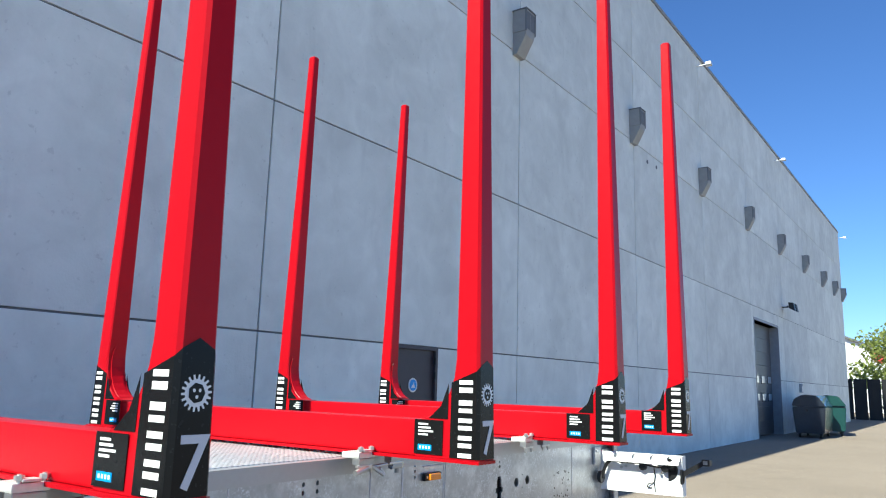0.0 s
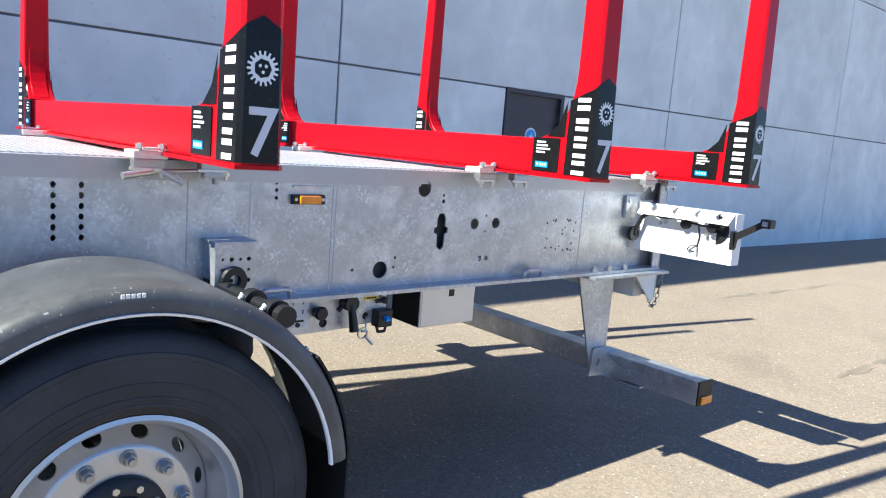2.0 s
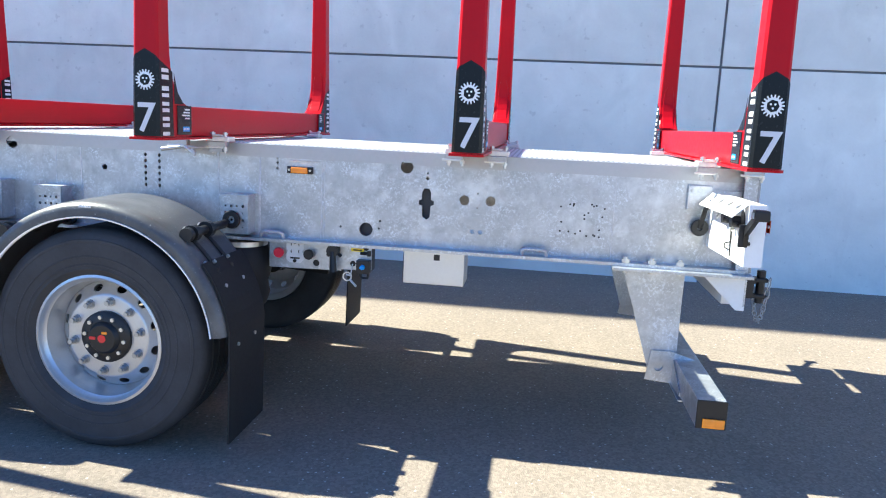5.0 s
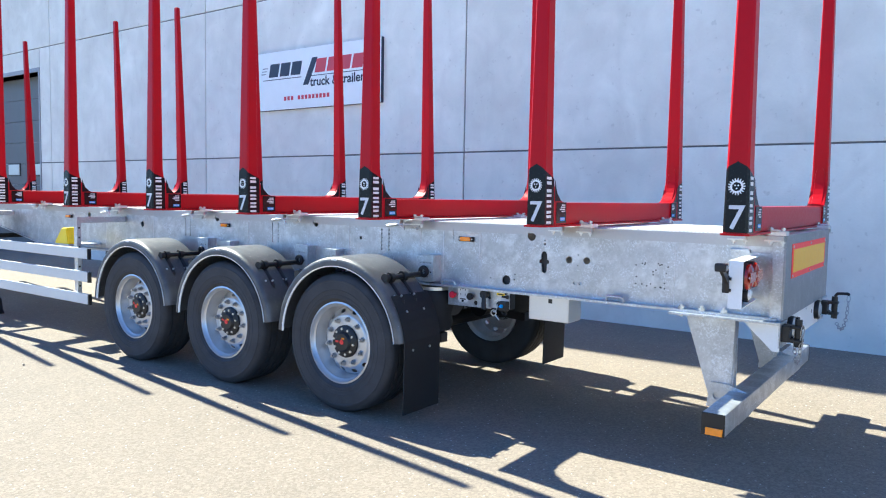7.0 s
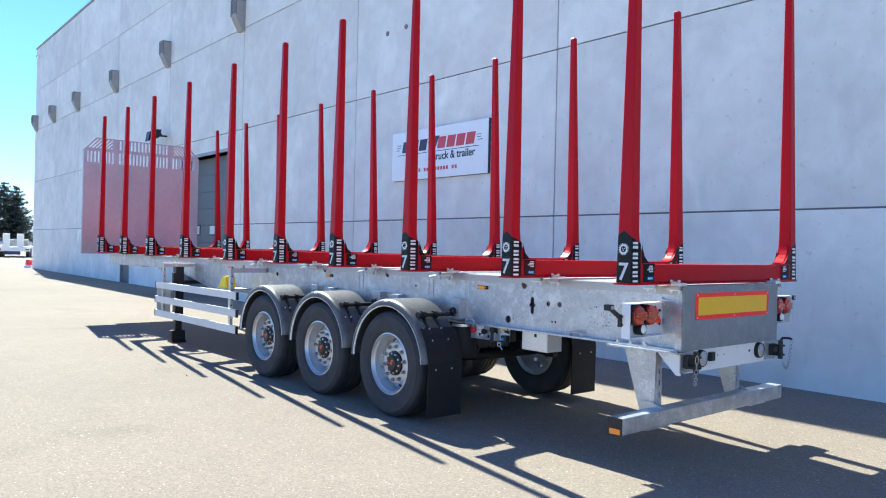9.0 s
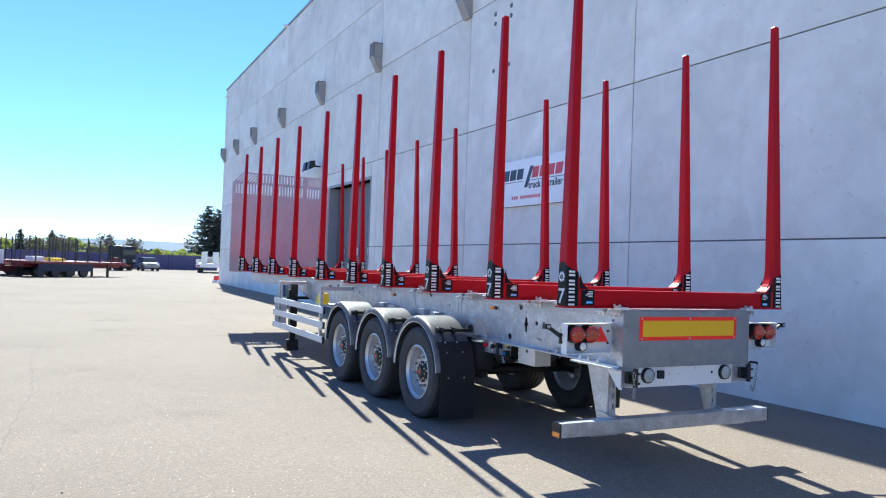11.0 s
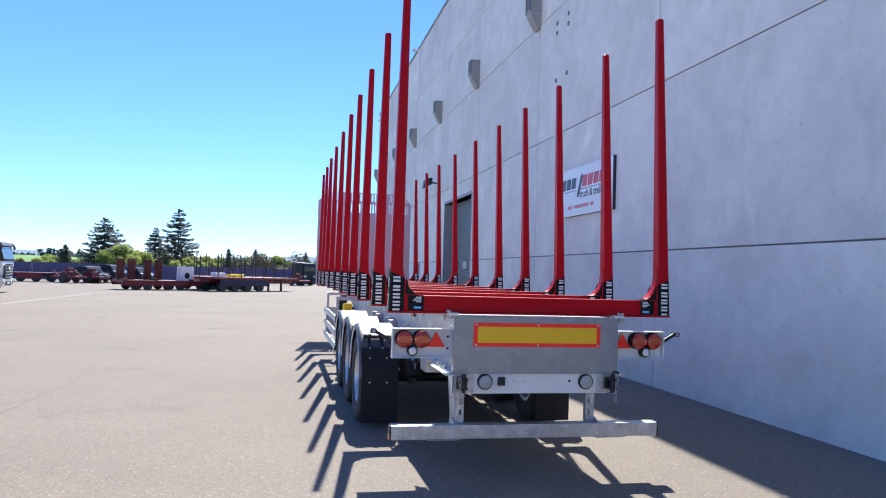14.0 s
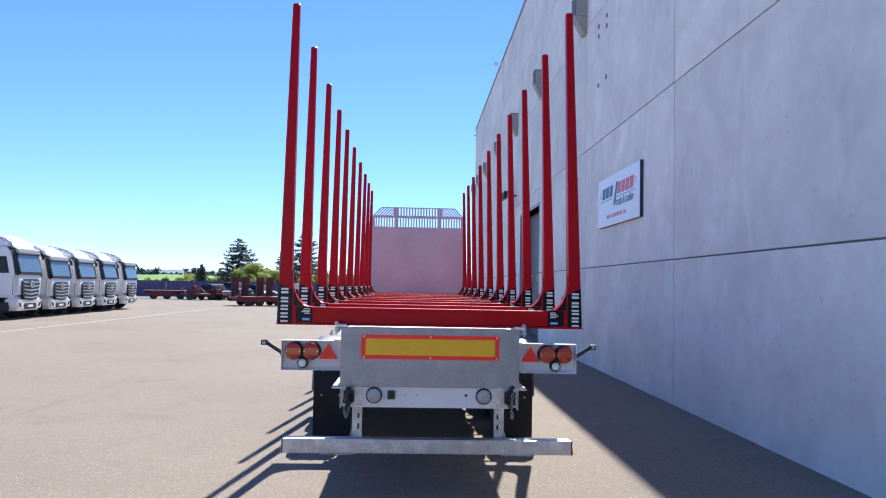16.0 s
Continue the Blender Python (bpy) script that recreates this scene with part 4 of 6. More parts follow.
# fenders
def fender():
    bm = B()
    lathe(bm, [(0.566, -0.205), (0.596, -0.208), (0.610, -0.204), (0.621, -0.195), (0.629, -0.180), (0.633, -0.155), (0.6335, -0.06), (0.633, 0.215), (0.622, 0.215), (0.622, -0.165), (0.608, -0.192), (0.566, -0.197)], 48, arc=(6, 178))
    me = mesh_of("fender", bm, PLASTIC, True)
    f = new("fender", me)
    f.parent = trailer
    bm = B()
    lathe(bm, [(0.560, -0.208), (0.567, -0.212), (0.567, -0.196), (0.560, -0.196)], 40, arc=(6, 178))
    part("fender_trim", bm, TRIM, f, "thin white edge trim")
    for k in range(5):
        bm = B()
        box(bm, -0.04 + 0.012 * k, -0.032 + 0.012 * k, -0.2115, -0.2075, 0.606, 0.616)
        part("name_bar", bm, PRINT, f)
    # holder tubes with straps over the mudguard, behind and before the wheel
    for deg in (50, 135):
        a = radians(deg)
        c = (0.658 * math.cos(a), 0.658 * math.sin(a))
        bm = B()
        rod(bm, (c[0], -0.12, c[1]), (c[0], 0.36, c[1]), 0.021, 16)
        rod(bm, (c[0], -0.15, c[1]), (c[0], -0.118, c[1]), 0.031, 16)
        rod(bm, (c[0], 0.32, c[1]), (c[0], 0.365, c[1]), 0.034, 16)
        part("holder_tube", bm, BLACK, f)
        lo, hi = (deg - 17, deg + 4) if deg < 90 else (deg - 10, deg + 4)
        for y in (-0.085, 0.06):
            bm = B()
            lathe(bm, [(0.634, y - 0.016), (0.641, y - 0.016), (0.644, y - 0.006), (0.644, y + 0.006), (0.641, y + 0.016), (0.634, y + 0.016)], 12, arc=(lo, hi))
            tip = radians(lo)
            rod(bm, (0.638 * math.cos(tip), y, 0.638 * math.sin(tip)), (0.638 * math.cos(tip - 0.05), y, 0.638 * math.sin(tip - 0.05)), 0.016, 8, 0.004)
            lathe(bm, [(0.014, -0.019), (0.038, -0.019), (0.038, 0.019), (0.014, 0.019)], 14, centre=(c[0], y, c[1]))
            part("holder_strap", bm, BLACK, f)
            for t in (radians(lo + 3), radians(deg + 3.5)):
                bm = B()
                rod(bm, (0.638 * math.cos(t), y, 0.638 * math.sin(t)), (0.656 * math.cos(t), y, 0.656 * math.sin(t)), 0.009, 8)
                part("strap_bolt", bm, ZINC, f)
    for y in (-0.14, 0.05):
        t = radians(37)
        bm = B()
        rod(bm, (0.630 * math.cos(t), y, 0.630 * math.sin(t)), (0.641 * math.cos(t), y, 0.641 * math.sin(t)), 0.009, 8)
        part("fender_bolt", bm, ZINC, f)
    return f


f0 = fender()
f0.matrix_basis = pose(AXLE_X[0], -1.055, WZ + 0.01)
for i, x in enumerate(AXLE_X):
    if i:
        copy_thing(f0, pose(x, -1.055, WZ + 0.01))
    far = copy_thing(f0, pose(x, 1.055, WZ + 0.01))
    far.matrix_basis = pose(x, 1.055, WZ + 0.01, 0, 0, 180)

for s in (-1, 1):
    bm = B()
    arc = [radians(a) for a in (37, 31, 25, 19, 13, 7)]
    outer = [(AXLE_X[0] + 0.645 * math.cos(a), WZ + 0.01 + 0.645 * math.sin(a)) for a in arc] + [(-2.306, 0.50), (-2.312, 0.06)]
    inner = [(-2.320, 0.06), (-2.314, 0.50)] + [(AXLE_X[0] + 0.637 * math.cos(a), WZ + 0.01 + 0.637 * math.sin(a)) for a in reversed(arc)]
    prism(bm, outer + inner, "y", *sorted((s * 0.82, s * 1.235)))
    fl = part("mud_flap", bm, FLAP, trailer, "black rubber mud flap")
    for y, x, z in ((0.95, -2.306, 0.51), (1.145, -2.306, 0.51), (0.95, -2.365, 0.775), (1.145, -2.365, 0.775)):
        bm = B()
        rod(bm, (x - 0.004, s * y, z), (x + 0.007, s * y, z + (0.003 if z > 0.6 else 0)), 0.009, 8)
        part("flap_bolt", bm, ZINC, fl)

# hole-patterned holder brackets on the beam
for x0, x1, top in ((-2.535, -2.395, 1.142), (-3.875, -3.72, 1.142), (-3.53, -3.39, 1.13), (-5.22, -5.065, 1.142), (-4.88, -4.74, 1.13)):
    bm = B()
    hs = [ring_pts(x0 + 0.025 + 0.03 * i, top - 0.05 - 0.035 * j, 0.0075 if (i + j) % 2 else 0.005, 8) for i in range(5) for j in range(4) if x0 + 0.025 + 0.03 * i < x1 - 0.015]
    holed(bm, [(x0, 0.955), (x1, 0.955), (x1, top), (x0, top)], hs, "y", -0.79, -0.782)
    br = part("holder_bracket", bm, GALV, trailer, "galvanised bracket with hole pattern", at=SIDE)
    bm = B()
    box(bm, x0 - 0.005, x1 + 0.005, -0.796, -0.69, top, top + 0.008, 0.002)
    box(bm, x0 - 0.006, x1 + 0.006, -0.796, -0.79, top - 0.022, top)
    box(bm, x0, x0 + 0.008, -0.782, -0.69, 0.955, top)
    box(bm, x1 - 0.008, x1, -0.782, -0.69, 0.955, top)
    part("bracket_side", bm, GALV, br)
    if top > 1.135:
        bm = B()
        lathe(bm, [(0.02, -0.79), (0.042, -0.79), (0.046, -0.80), (0.042, -0.812), (0.02, -0.812)], 20, centre=((x0 + x1) / 2 - 0.01, 0, 1.025))
        part("rubber_ring", bm, BLACK, br)

# axles, air bags and arms under the frame
for x in AXLE_X:
    bm = B()
    rod(bm, (x, -0.9, WZ), (x, 0.9, WZ), 0.065, 16)
    part("axle", bm, BLACK, trailer)
    for s in (-1, 1):
        bm = B()
        prism(bm, [(x - 0.55, 0.80), (x - 0.45, 0.80), (x + 0.1, 0.62), (x + 0.55, 0.55), (x + 0.55, 0.48), (x, 0.52), (x - 0.5, 0.66)], "y", s * 0.60, s * 0.68)
        part("trailing_arm", bm, BLACK, trailer)
        bm = B()
        lathe(bm, [(0.03, 0.0), (0.12, 0.0), (0.14, 0.06), (0.128, 0.12), (0.145, 0.18), (0.14, 0.27), (0.12, 0.31), (0.03, 0.31)], 24)
        bag = part("air_spring", bm, FLAP, trailer, at=pose(x + 0.45, s * 0.63, 0.57, 90, 0, 0), smooth=True)
        bm = B()
        rod(bm, (0, 0.31, 0), (0, 0.335, 0), 0.125, 24)
        part("spring_cap", bm, ZINC, bag)
        bm = B()
        rod(bm, (x + 0.25, s * 0.5, 0.62), (x + 0.25, s * 0.3, 0.62), 0.09, 16)
        part("brake_chamber", bm, BLACK, trailer)
bm = B()
pipe(bm, [(-2.6, -0.4, 0.86), (-2.3, -0.2, 0.84), (-2.1, 0.1, 0.86), (-2.6, 0.4, 0.85)], 0.012)
pipe(bm, [(-2.3, -0.55, 0.88), (-2.2, -0.3, 0.84), (-2.6, 0.2, 0.83)], 0.01)
part("air_hose", bm, BLACK, trailer)
bm = B()
rod(bm, (-3.4, -0.35, 0.78), (-2.5, -0.35, 0.78), 0.14, 24)
rod(bm, (-3.4, 0.35, 0.78), (-2.5, 0.35, 0.78), 0.14, 24)
part("air_tank", bm, BLACK, trailer)

# valve panel under the beam
bm = B()
holed(bm, [(-2.275, 0.76), (-1.90, 0.765), (-1.90, 0.772), (-1.745, 0.776), (-1.745, 0.92), (-2.275, 0.92)], [circle(-2.03, 0.795, 0.017), circle(-1.84, 0.805, 0.015), circle(-1.775, 0.89, 0.016)], "y", -0.70, -0.694)
vp = part("valve_panel", bm, GALV, trailer, "galvanised panel with brake valves", at=SIDE @ pose(-0.04, 0, 0.022))
bm = B()
box(bm, -2.275, -1.745, -0.69, -0.62, 0.77, 0.915, 0.004)
part("valve_body", bm, BLACK, vp)
for x, m_ in ((-2.215, KNOB_RED), (-2.06, BLACK)):
    bm = B()
    lathe(bm, [(0.0, -0.045), (0.022, -0.045), (0.026, -0.038), (0.024, -0.02), (0.014, -0.018), (0.014, 0.0), (0.0, 0.0)], 20, closed=False, centre=(x, -0.70, 0.842))
    part("valve_knob", bm, m_, vp, "red knob" if m_ is KNOB_RED else "black knob", smooth=True)
bm = B()
prism(bm, [(-2.17, 0.79), (-2.11, 0.79), (-2.095, 0.805), (-2.095, 0.835), (-2.103, 0.848), (-2.095, 0.861), (-2.095, 0.89), (-2.11, 0.905), (-2.17, 0.905), (-2.185, 0.89), (-2.185, 0.861), (-2.177, 0.848), (-2.185, 0.835), (-2.185, 0.805)], "y", -0.704, -0.70)
vl = part("valve_label", bm, PRINT, vp)
bm = B()
for dx, dz in ((-0.02, 0.03), (0.02, 0.03), (-0.02, -0.005), (0.02, -0.005)):
    box(bm, -2.142 + dx, -2.138 + dx, -0.7055, -0.704, 0.845 + dz, 0.86 + dz)
box(bm, -2.165, -2.115, -0.7055, -0.704, 0.81, 0.818)
part("print_mark", bm, BLACK, vl)
for dz in (0.895, 0.8):
    bm = B()
    rod(bm, (-2.14, -0.704, dz), (-2.14, -0.71, dz), 0.009, 10)
    part("label_screw", bm, BLACK, vl)
bm = B()
rod(bm, (-1.935, -0.70, 0.87), (-1.935, -0.75, 0.87), 0.03, 18)
rod(bm, (-1.935, -0.74, 0.868), (-1.925, -0.755, 0.765), 0.014, 10, 0.019)
for a in range(4):
    t = math.pi / 4 + a * math.pi / 2
    rod(bm, (-1.935, -0.706, 0.87), (-1.935 + 0.05 * math.cos(t), -0.706, 0.87 + 0.045 * math.sin(t)), 0.009, 8)
part("lift_lever", bm, BLACK, vp, "black rotary lever")
bm = B()
box(bm, -1.85, -1.785, -0.702, -0.70, 0.868, 0.884)
yl = part("yellow_label", bm, YELLOW, vp)
bm = B()
box(bm, -1.84, -1.795, -0.7028, -0.702, 0.873, 0.879)
part("print_bar", bm, BLACK, yl)
bm = B()
box(bm, -1.812, -1.745, -0.75, -0.70, 0.765, 0.832, 0.006)
pipe(bm, [(-1.80, -0.72, 0.765), (-1.79, -0.72, 0.74), (-1.76, -0.72, 0.74), (-1.752, -0.72, 0.768)], 0.006)
sw = part("switch_box", bm, BLACK, vp)
bm = B()
lathe(bm, [(0.0, -0.016), (0.011, -0.016), (0.013, 0.0), (0.0, 0.0)], 16, closed=False, centre=(-1.778, -0.75, 0.8))
box(bm, -1.789, -1.767, -0.772, -0.764, 0.796, 0.804)
part("switch_knob", bm, BLUE, sw, "blue rotary knob")
bm = B()
rod(bm, (-1.80, -0.71, 0.862), (-1.757, -0.71, 0.862), 0.008, 8)
rod(bm, (-1.757, -0.71, 0.85), (-1.757, -0.71, 0.875), 0.01, 8)
part("hose_coupling", bm, BLACK, vp)
bm = B()
rod(bm, (-1.84, -0.705, 0.805), (-1.845, -0.715, 0.755), 0.003, 6)
lathe(bm, [(0.018, -0.003), (0.024, -0.003), (0.024, 0.003), (0.018, 0.003)], 16, centre=(-1.862, -0.72, 0.742))
rod(bm, (-1.85, -0.72, 0.73), (-1.815, -0.722, 0.694), 0.006, 8)
rod(bm, (-1.868, -0.72, 0.752), (-1.842, -0.72, 0.748), 0.005, 8)
part("key", bm, ZINC, vp, "hanging square key")

# electrics box
bm = B()
box(bm, -1.62, -1.318, -0.712, -0.52, 0.752, 0.921, 0.006)
eb = part("electrics_box", bm, STAINLESS, trailer, "pale steel box under the beam", at=SIDE)
bm = B()
box(bm, -1.47, -1.44, -0.716, -0.711, 0.875, 0.905, 0.002)
part("box_lock", bm, BLACK, eb)
bm = B()
box(bm, -1.612, -1.326, -0.7145, -0.712, 0.76, 0.914, 0.001)
part("box_lid", bm, STAINLESS, eb)
# black sheet puts the shade of the box's front end into its colour
bm = B()
box(bm, -1.623, -1.62, -0.706, -0.525, 0.757, 0.916)
part("box_dark_end", bm, BLACK, eb)

# lashing loops
for x in (-2.29, -0.985, -3.9, -6.0):
    bm = B()
    pipe(bm, [(x - 0.058, -0.735, 0.937), (x - 0.054, -0.74, 0.96), (x - 0.04, -0.742, 0.968), (x + 0.04, -0.742, 0.968), (x + 0.054, -0.74, 0.96), (x + 0.058, -0.735, 0.937)], 0.010, 10)
    part("lashing_loop", bm, GALV, trailer, at=SIDE)

# amber side lights
for x in (-2.16, -4.92, -7.78):
    bm = B()
    box(bm, x - 0.065, x + 0.065, -0.712, -0.692, 1.262, 1.297, 0.005)
    sl = part("side_light", bm, BLACK, trailer, at=SIDE)
    bm = B()
    box(bm, x - 0.042, x + 0.042, -0.726, -0.711, 1.265, 1.294, 0.005)
    part("side_lens", bm, AMBER, sl)
    for dx in (-0.054, 0.054):
        bm = B()
        rod(bm, (x + dx, -0.712, 1.28), (x + dx, -0.716, 1.28), 0.006, 8)
        part("lens_screw", bm, ZINC, sl)

# rear end: cross plate, reflective plate, lower member
bm = B()
box(bm, -0.012, 0.0, -0.735, 0.735, 0.925, 1.402, 0.003)
rear = part("rear_plate", bm, GALV_DULL, trailer, "dull grey zinc rear cross plate")
bm = B()
box(bm, -0.09, -0.012, -0.735, 0.735, 1.388, 1.404, 0.003)
part("rear_lip", bm, GALV, rear)
for s in (-1, 1):
    bm = B()
    box(bm, -0.07, -0.012, s * 0.727, s * 0.735, 0.925, 1.39)
    part("rear_cheek", bm, GALV, rear)
bm = B()
box(bm, 0.0, 0.003, -0.568, 0.568, 1.150, 1.350)
mk = part("marking_plate", bm, PLATE_R, trailer, "long yellow and red reflective rear plate")
bm = B()
box(bm, 0.003, 0.0045, -0.532, 0.532, 1.183, 1.317)
part("yellow_field", bm, PLATE_Y, mk)
for y in (-0.545, 0.0, 0.545):
    for z in (1.165, 1.335):
        bm = B()
        rod(bm, (0.003, y, z), (0.007, y, z), 0.008, 8)
        part("rivet", bm, ZINC, mk)
bm = B()
box(bm, -0.10, -0.02, -0.655, 0.655, 0.755, 0.922, 0.004)
low = part("lower_member", bm, WHITE, trailer, "white lower rear cross member")
for y in (-0.455, 0.445):
    bm = B()
    lathe(bm, [(0.0, 0.03), (0.062, 0.03), (0.066, 0.02), (0.066, 0.0), (0.0, 0.0)], 28, closed=False)
    wl = part("work_light", bm, BLACK, low, at=pose(-0.02, y, 0.855, 0, 0, -90), smooth=True)
    bm = B()
    lathe(bm, [(0.0, 0.043), (0.03, 0.041), (0.055, 0.03), (0.0, 0.03)], 28, closed=False)
    part("light_lens", bm, LENS_CLEAR, wl, "clear round lens", smooth=True)
bm = B()
box(bm, -0.02, 0.012, -0.345, -0.285, 0.825, 0.895, 0.006)
part("socket", bm, BLACK, low)
bm = B()
for y, z, r in ((0.30, 0.86, 0.012), (-0.2, 0.86, 0.005), (-0.1, 0.86, 0.005), (0.1, 0.9, 0.004)):
    rod(bm, (-0.02, y, z), (-0.0185, y, z), r, 10)
part("drill_hole", bm, BLACK, low)


def chain(bm, pts, r=0.004):
    for i, (a, b) in enumerate(zip(pts, pts[1:])):
        a, b = Vector(a), Vector(b)
        m = Matrix.Translation((a + b) / 2) @ (b - a).to_track_quat("Z", "Y").to_matrix().to_4x4() @ pose(0, 0, 0, 0, 0, 90 * (i % 2))
        loop = [m @ Vector((0.011 * math.cos(t), 0, 0.5 * 1.25 * (b - a).length * math.sin(t))) for t in [2 * math.pi * k / 8 for k in range(9)]]
        for p, q in zip(loop, loop[1:]):
            rod(bm, p, q, r, 5)


for s in (-1, 1):
    # corner plate with pin coupling and chain
    bm = B()
    box(bm, -0.02, -0.012, s * 0.55, s * 0.735, 0.765, 0.925)
    cp = part("corner_plate", bm, GALV, trailer)
    bm = B()
    box(bm, -0.012, 0.03, s * 0.615, s * 0.705, 0.80, 0.895, 0.006)
    box(bm, 0.03, 0.095, s * 0.625, s * 0.695, 0.878, 0.896, 0.005)
    box(bm, 0.03, 0.095, s * 0.625, s * 0.695, 0.80, 0.818, 0.005)
    rod(bm, (0.07, s * 0.66, 0.775), (0.07, s * 0.66, 0.93), 0.02, 14)
    if s > 0:
        pipe(bm, [(0.07, 0.66, 0.93), (0.085, 0.662, 0.952), (0.15, 0.668, 0.955), (0.158, 0.668, 0.943)], 0.010, 8)
    for y in (0.628, 0.692):
        for z in (0.815, 0.88):
            rod(bm, (0.03, s * y, z), (0.04, s * y, z), 0.011, 6)
    cl = part("pin_coupling", bm, BLACK, cp)
    bm = B()
    if s > 0:
        pts = [(0.155 - 0.07 * (k / 16) ** 1.8, 0.668 - 0.012 * math.sin(k / 4), 0.94 - 0.24 * math.sin(math.pi * min(1.0, k / 16 * 0.7)) ** 0.9) for k in range(17)]
    else:
        pts = [(0.10 - 0.05 * k / 14, -0.70 + 0.05 * k / 14, 0.90 - 0.10 * k / 14 - 0.16 * math.sin(math.pi * k / 14) ** 0.8) for k in range(15)]
    chain(bm, pts, 0.0026)
    part("chain", bm, NUT, cl)
    # white gusset under the rail end
    bm = B()
    prism(bm, [(-0.215, 0.905), (-0.012, 0.905), (-0.012, 0.745), (-0.05, 0.745)], "y", s * 0.725, s * 0.733)
    part("rear_gusset", bm, WHITE, trailer)
    # mounting plate and leg of the underrun bar
    bm = B()
    box(bm, -0.63, 0.0, s * 0.60, s * 0.80, 0.906, 0.920, 0.002)
    mp_ = part("leg_plate", bm, GALV, trailer)
    for x in (-0.57, -0.45, -0.32):
        bm = B()
        bmesh.ops.create_cone(bm, cap_ends=True, segments=6, radius1=0.02, radius2=0.02, depth=0.018, matrix=Matrix.Translation((x, s * 0.735, 0.946)))
        rod(bm, (x, s * 0.735, 0.89), (x, s * 0.735, 0.965), 0.011, 8)
        part("plate_bolt", bm, ZINC, mp_)
    bm = B()
    prism(bm, [(-0.57, 0.905), (-0.275, 0.905), (-0.285, 0.38), (-0.30, 0.355), (-0.40, 0.36), (-0.415, 0.42)], "y", s * 0.640, s * 0.650)
    leg = part("underrun_leg", bm, GALV, trailer, "tapered galvanised leg")
    bm = B()
    hs = [[(s * 0.595 - 0.008, z), (s * 0.595 + 0.008, z), (s * 0.595 + 0.008, z + 0.045), (s * 0.595 - 0.008, z + 0.045)] for z in (0.53, 0.62, 0.71)]
    holed(bm, [(s * 0.565, 0.45), (s * 0.638, 0.45), (s * 0.638, 0.905), (s * 0.565, 0.905)], hs, "x", -0.285, -0.275)
    part("leg_flange", bm, GALV, leg)
    bm = B()
    prism(bm, [(-0.285, 0.905), (-0.285, 0.40), (-0.32, 0.40), (-0.34, 0.895)], "y", s * 0.565, s * 0.573)
    part("leg_side", bm, GALV, leg)
    bm = B()
    holed(bm, [(-0.42, 0.35), (-0.17, 0.33), (-0.17, 0.46), (-0.30, 0.50), (-0.40, 0.50)], [circle(-0.36, 0.42, 0.022, 14)], "y", s * 0.655, s * 0.663)
    part("bar_cheek", bm, GALV, leg)
# underrun bar with gusset plates where the legs meet it
bm = B()
box(bm, -0.285, -0.165, -1.212, 1.212, 0.345, 0.465, 0.008)
bar = part("underrun_bar", bm, GALV, trailer, "galvanised rear underrun bar")
for s in (-1, 1):
    bm = B()
    prism(bm, [(s * 0.50, 0.462), (s * 0.66, 0.462), (s * 0.88, 0.372), (s * 0.88, 0.352), (s * 0.655, 0.338), (s * 0.50, 0.43)], "x", -0.293, -0.2865)
    box(bm, -0.30, -0.17, *sorted((s * 0.62, s * 0.90)), 0.336, 0.3425)
    part("bar_gusset", bm, GALV, bar)
for s in (-1, 1):
    bm = B()
    box(bm, -0.286, -0.164, s * 1.212, s * 1.222, 0.344, 0.466, 0.003)
    ec = part("end_cap", bm, BLACK, bar)
    bm = B()
    box(bm, -0.262, -0.172, s * 1.222, s * 1.232, 0.35, 0.39, 0.004)
    part("cap_reflector", bm, AMBER, ec, "orange end reflector")

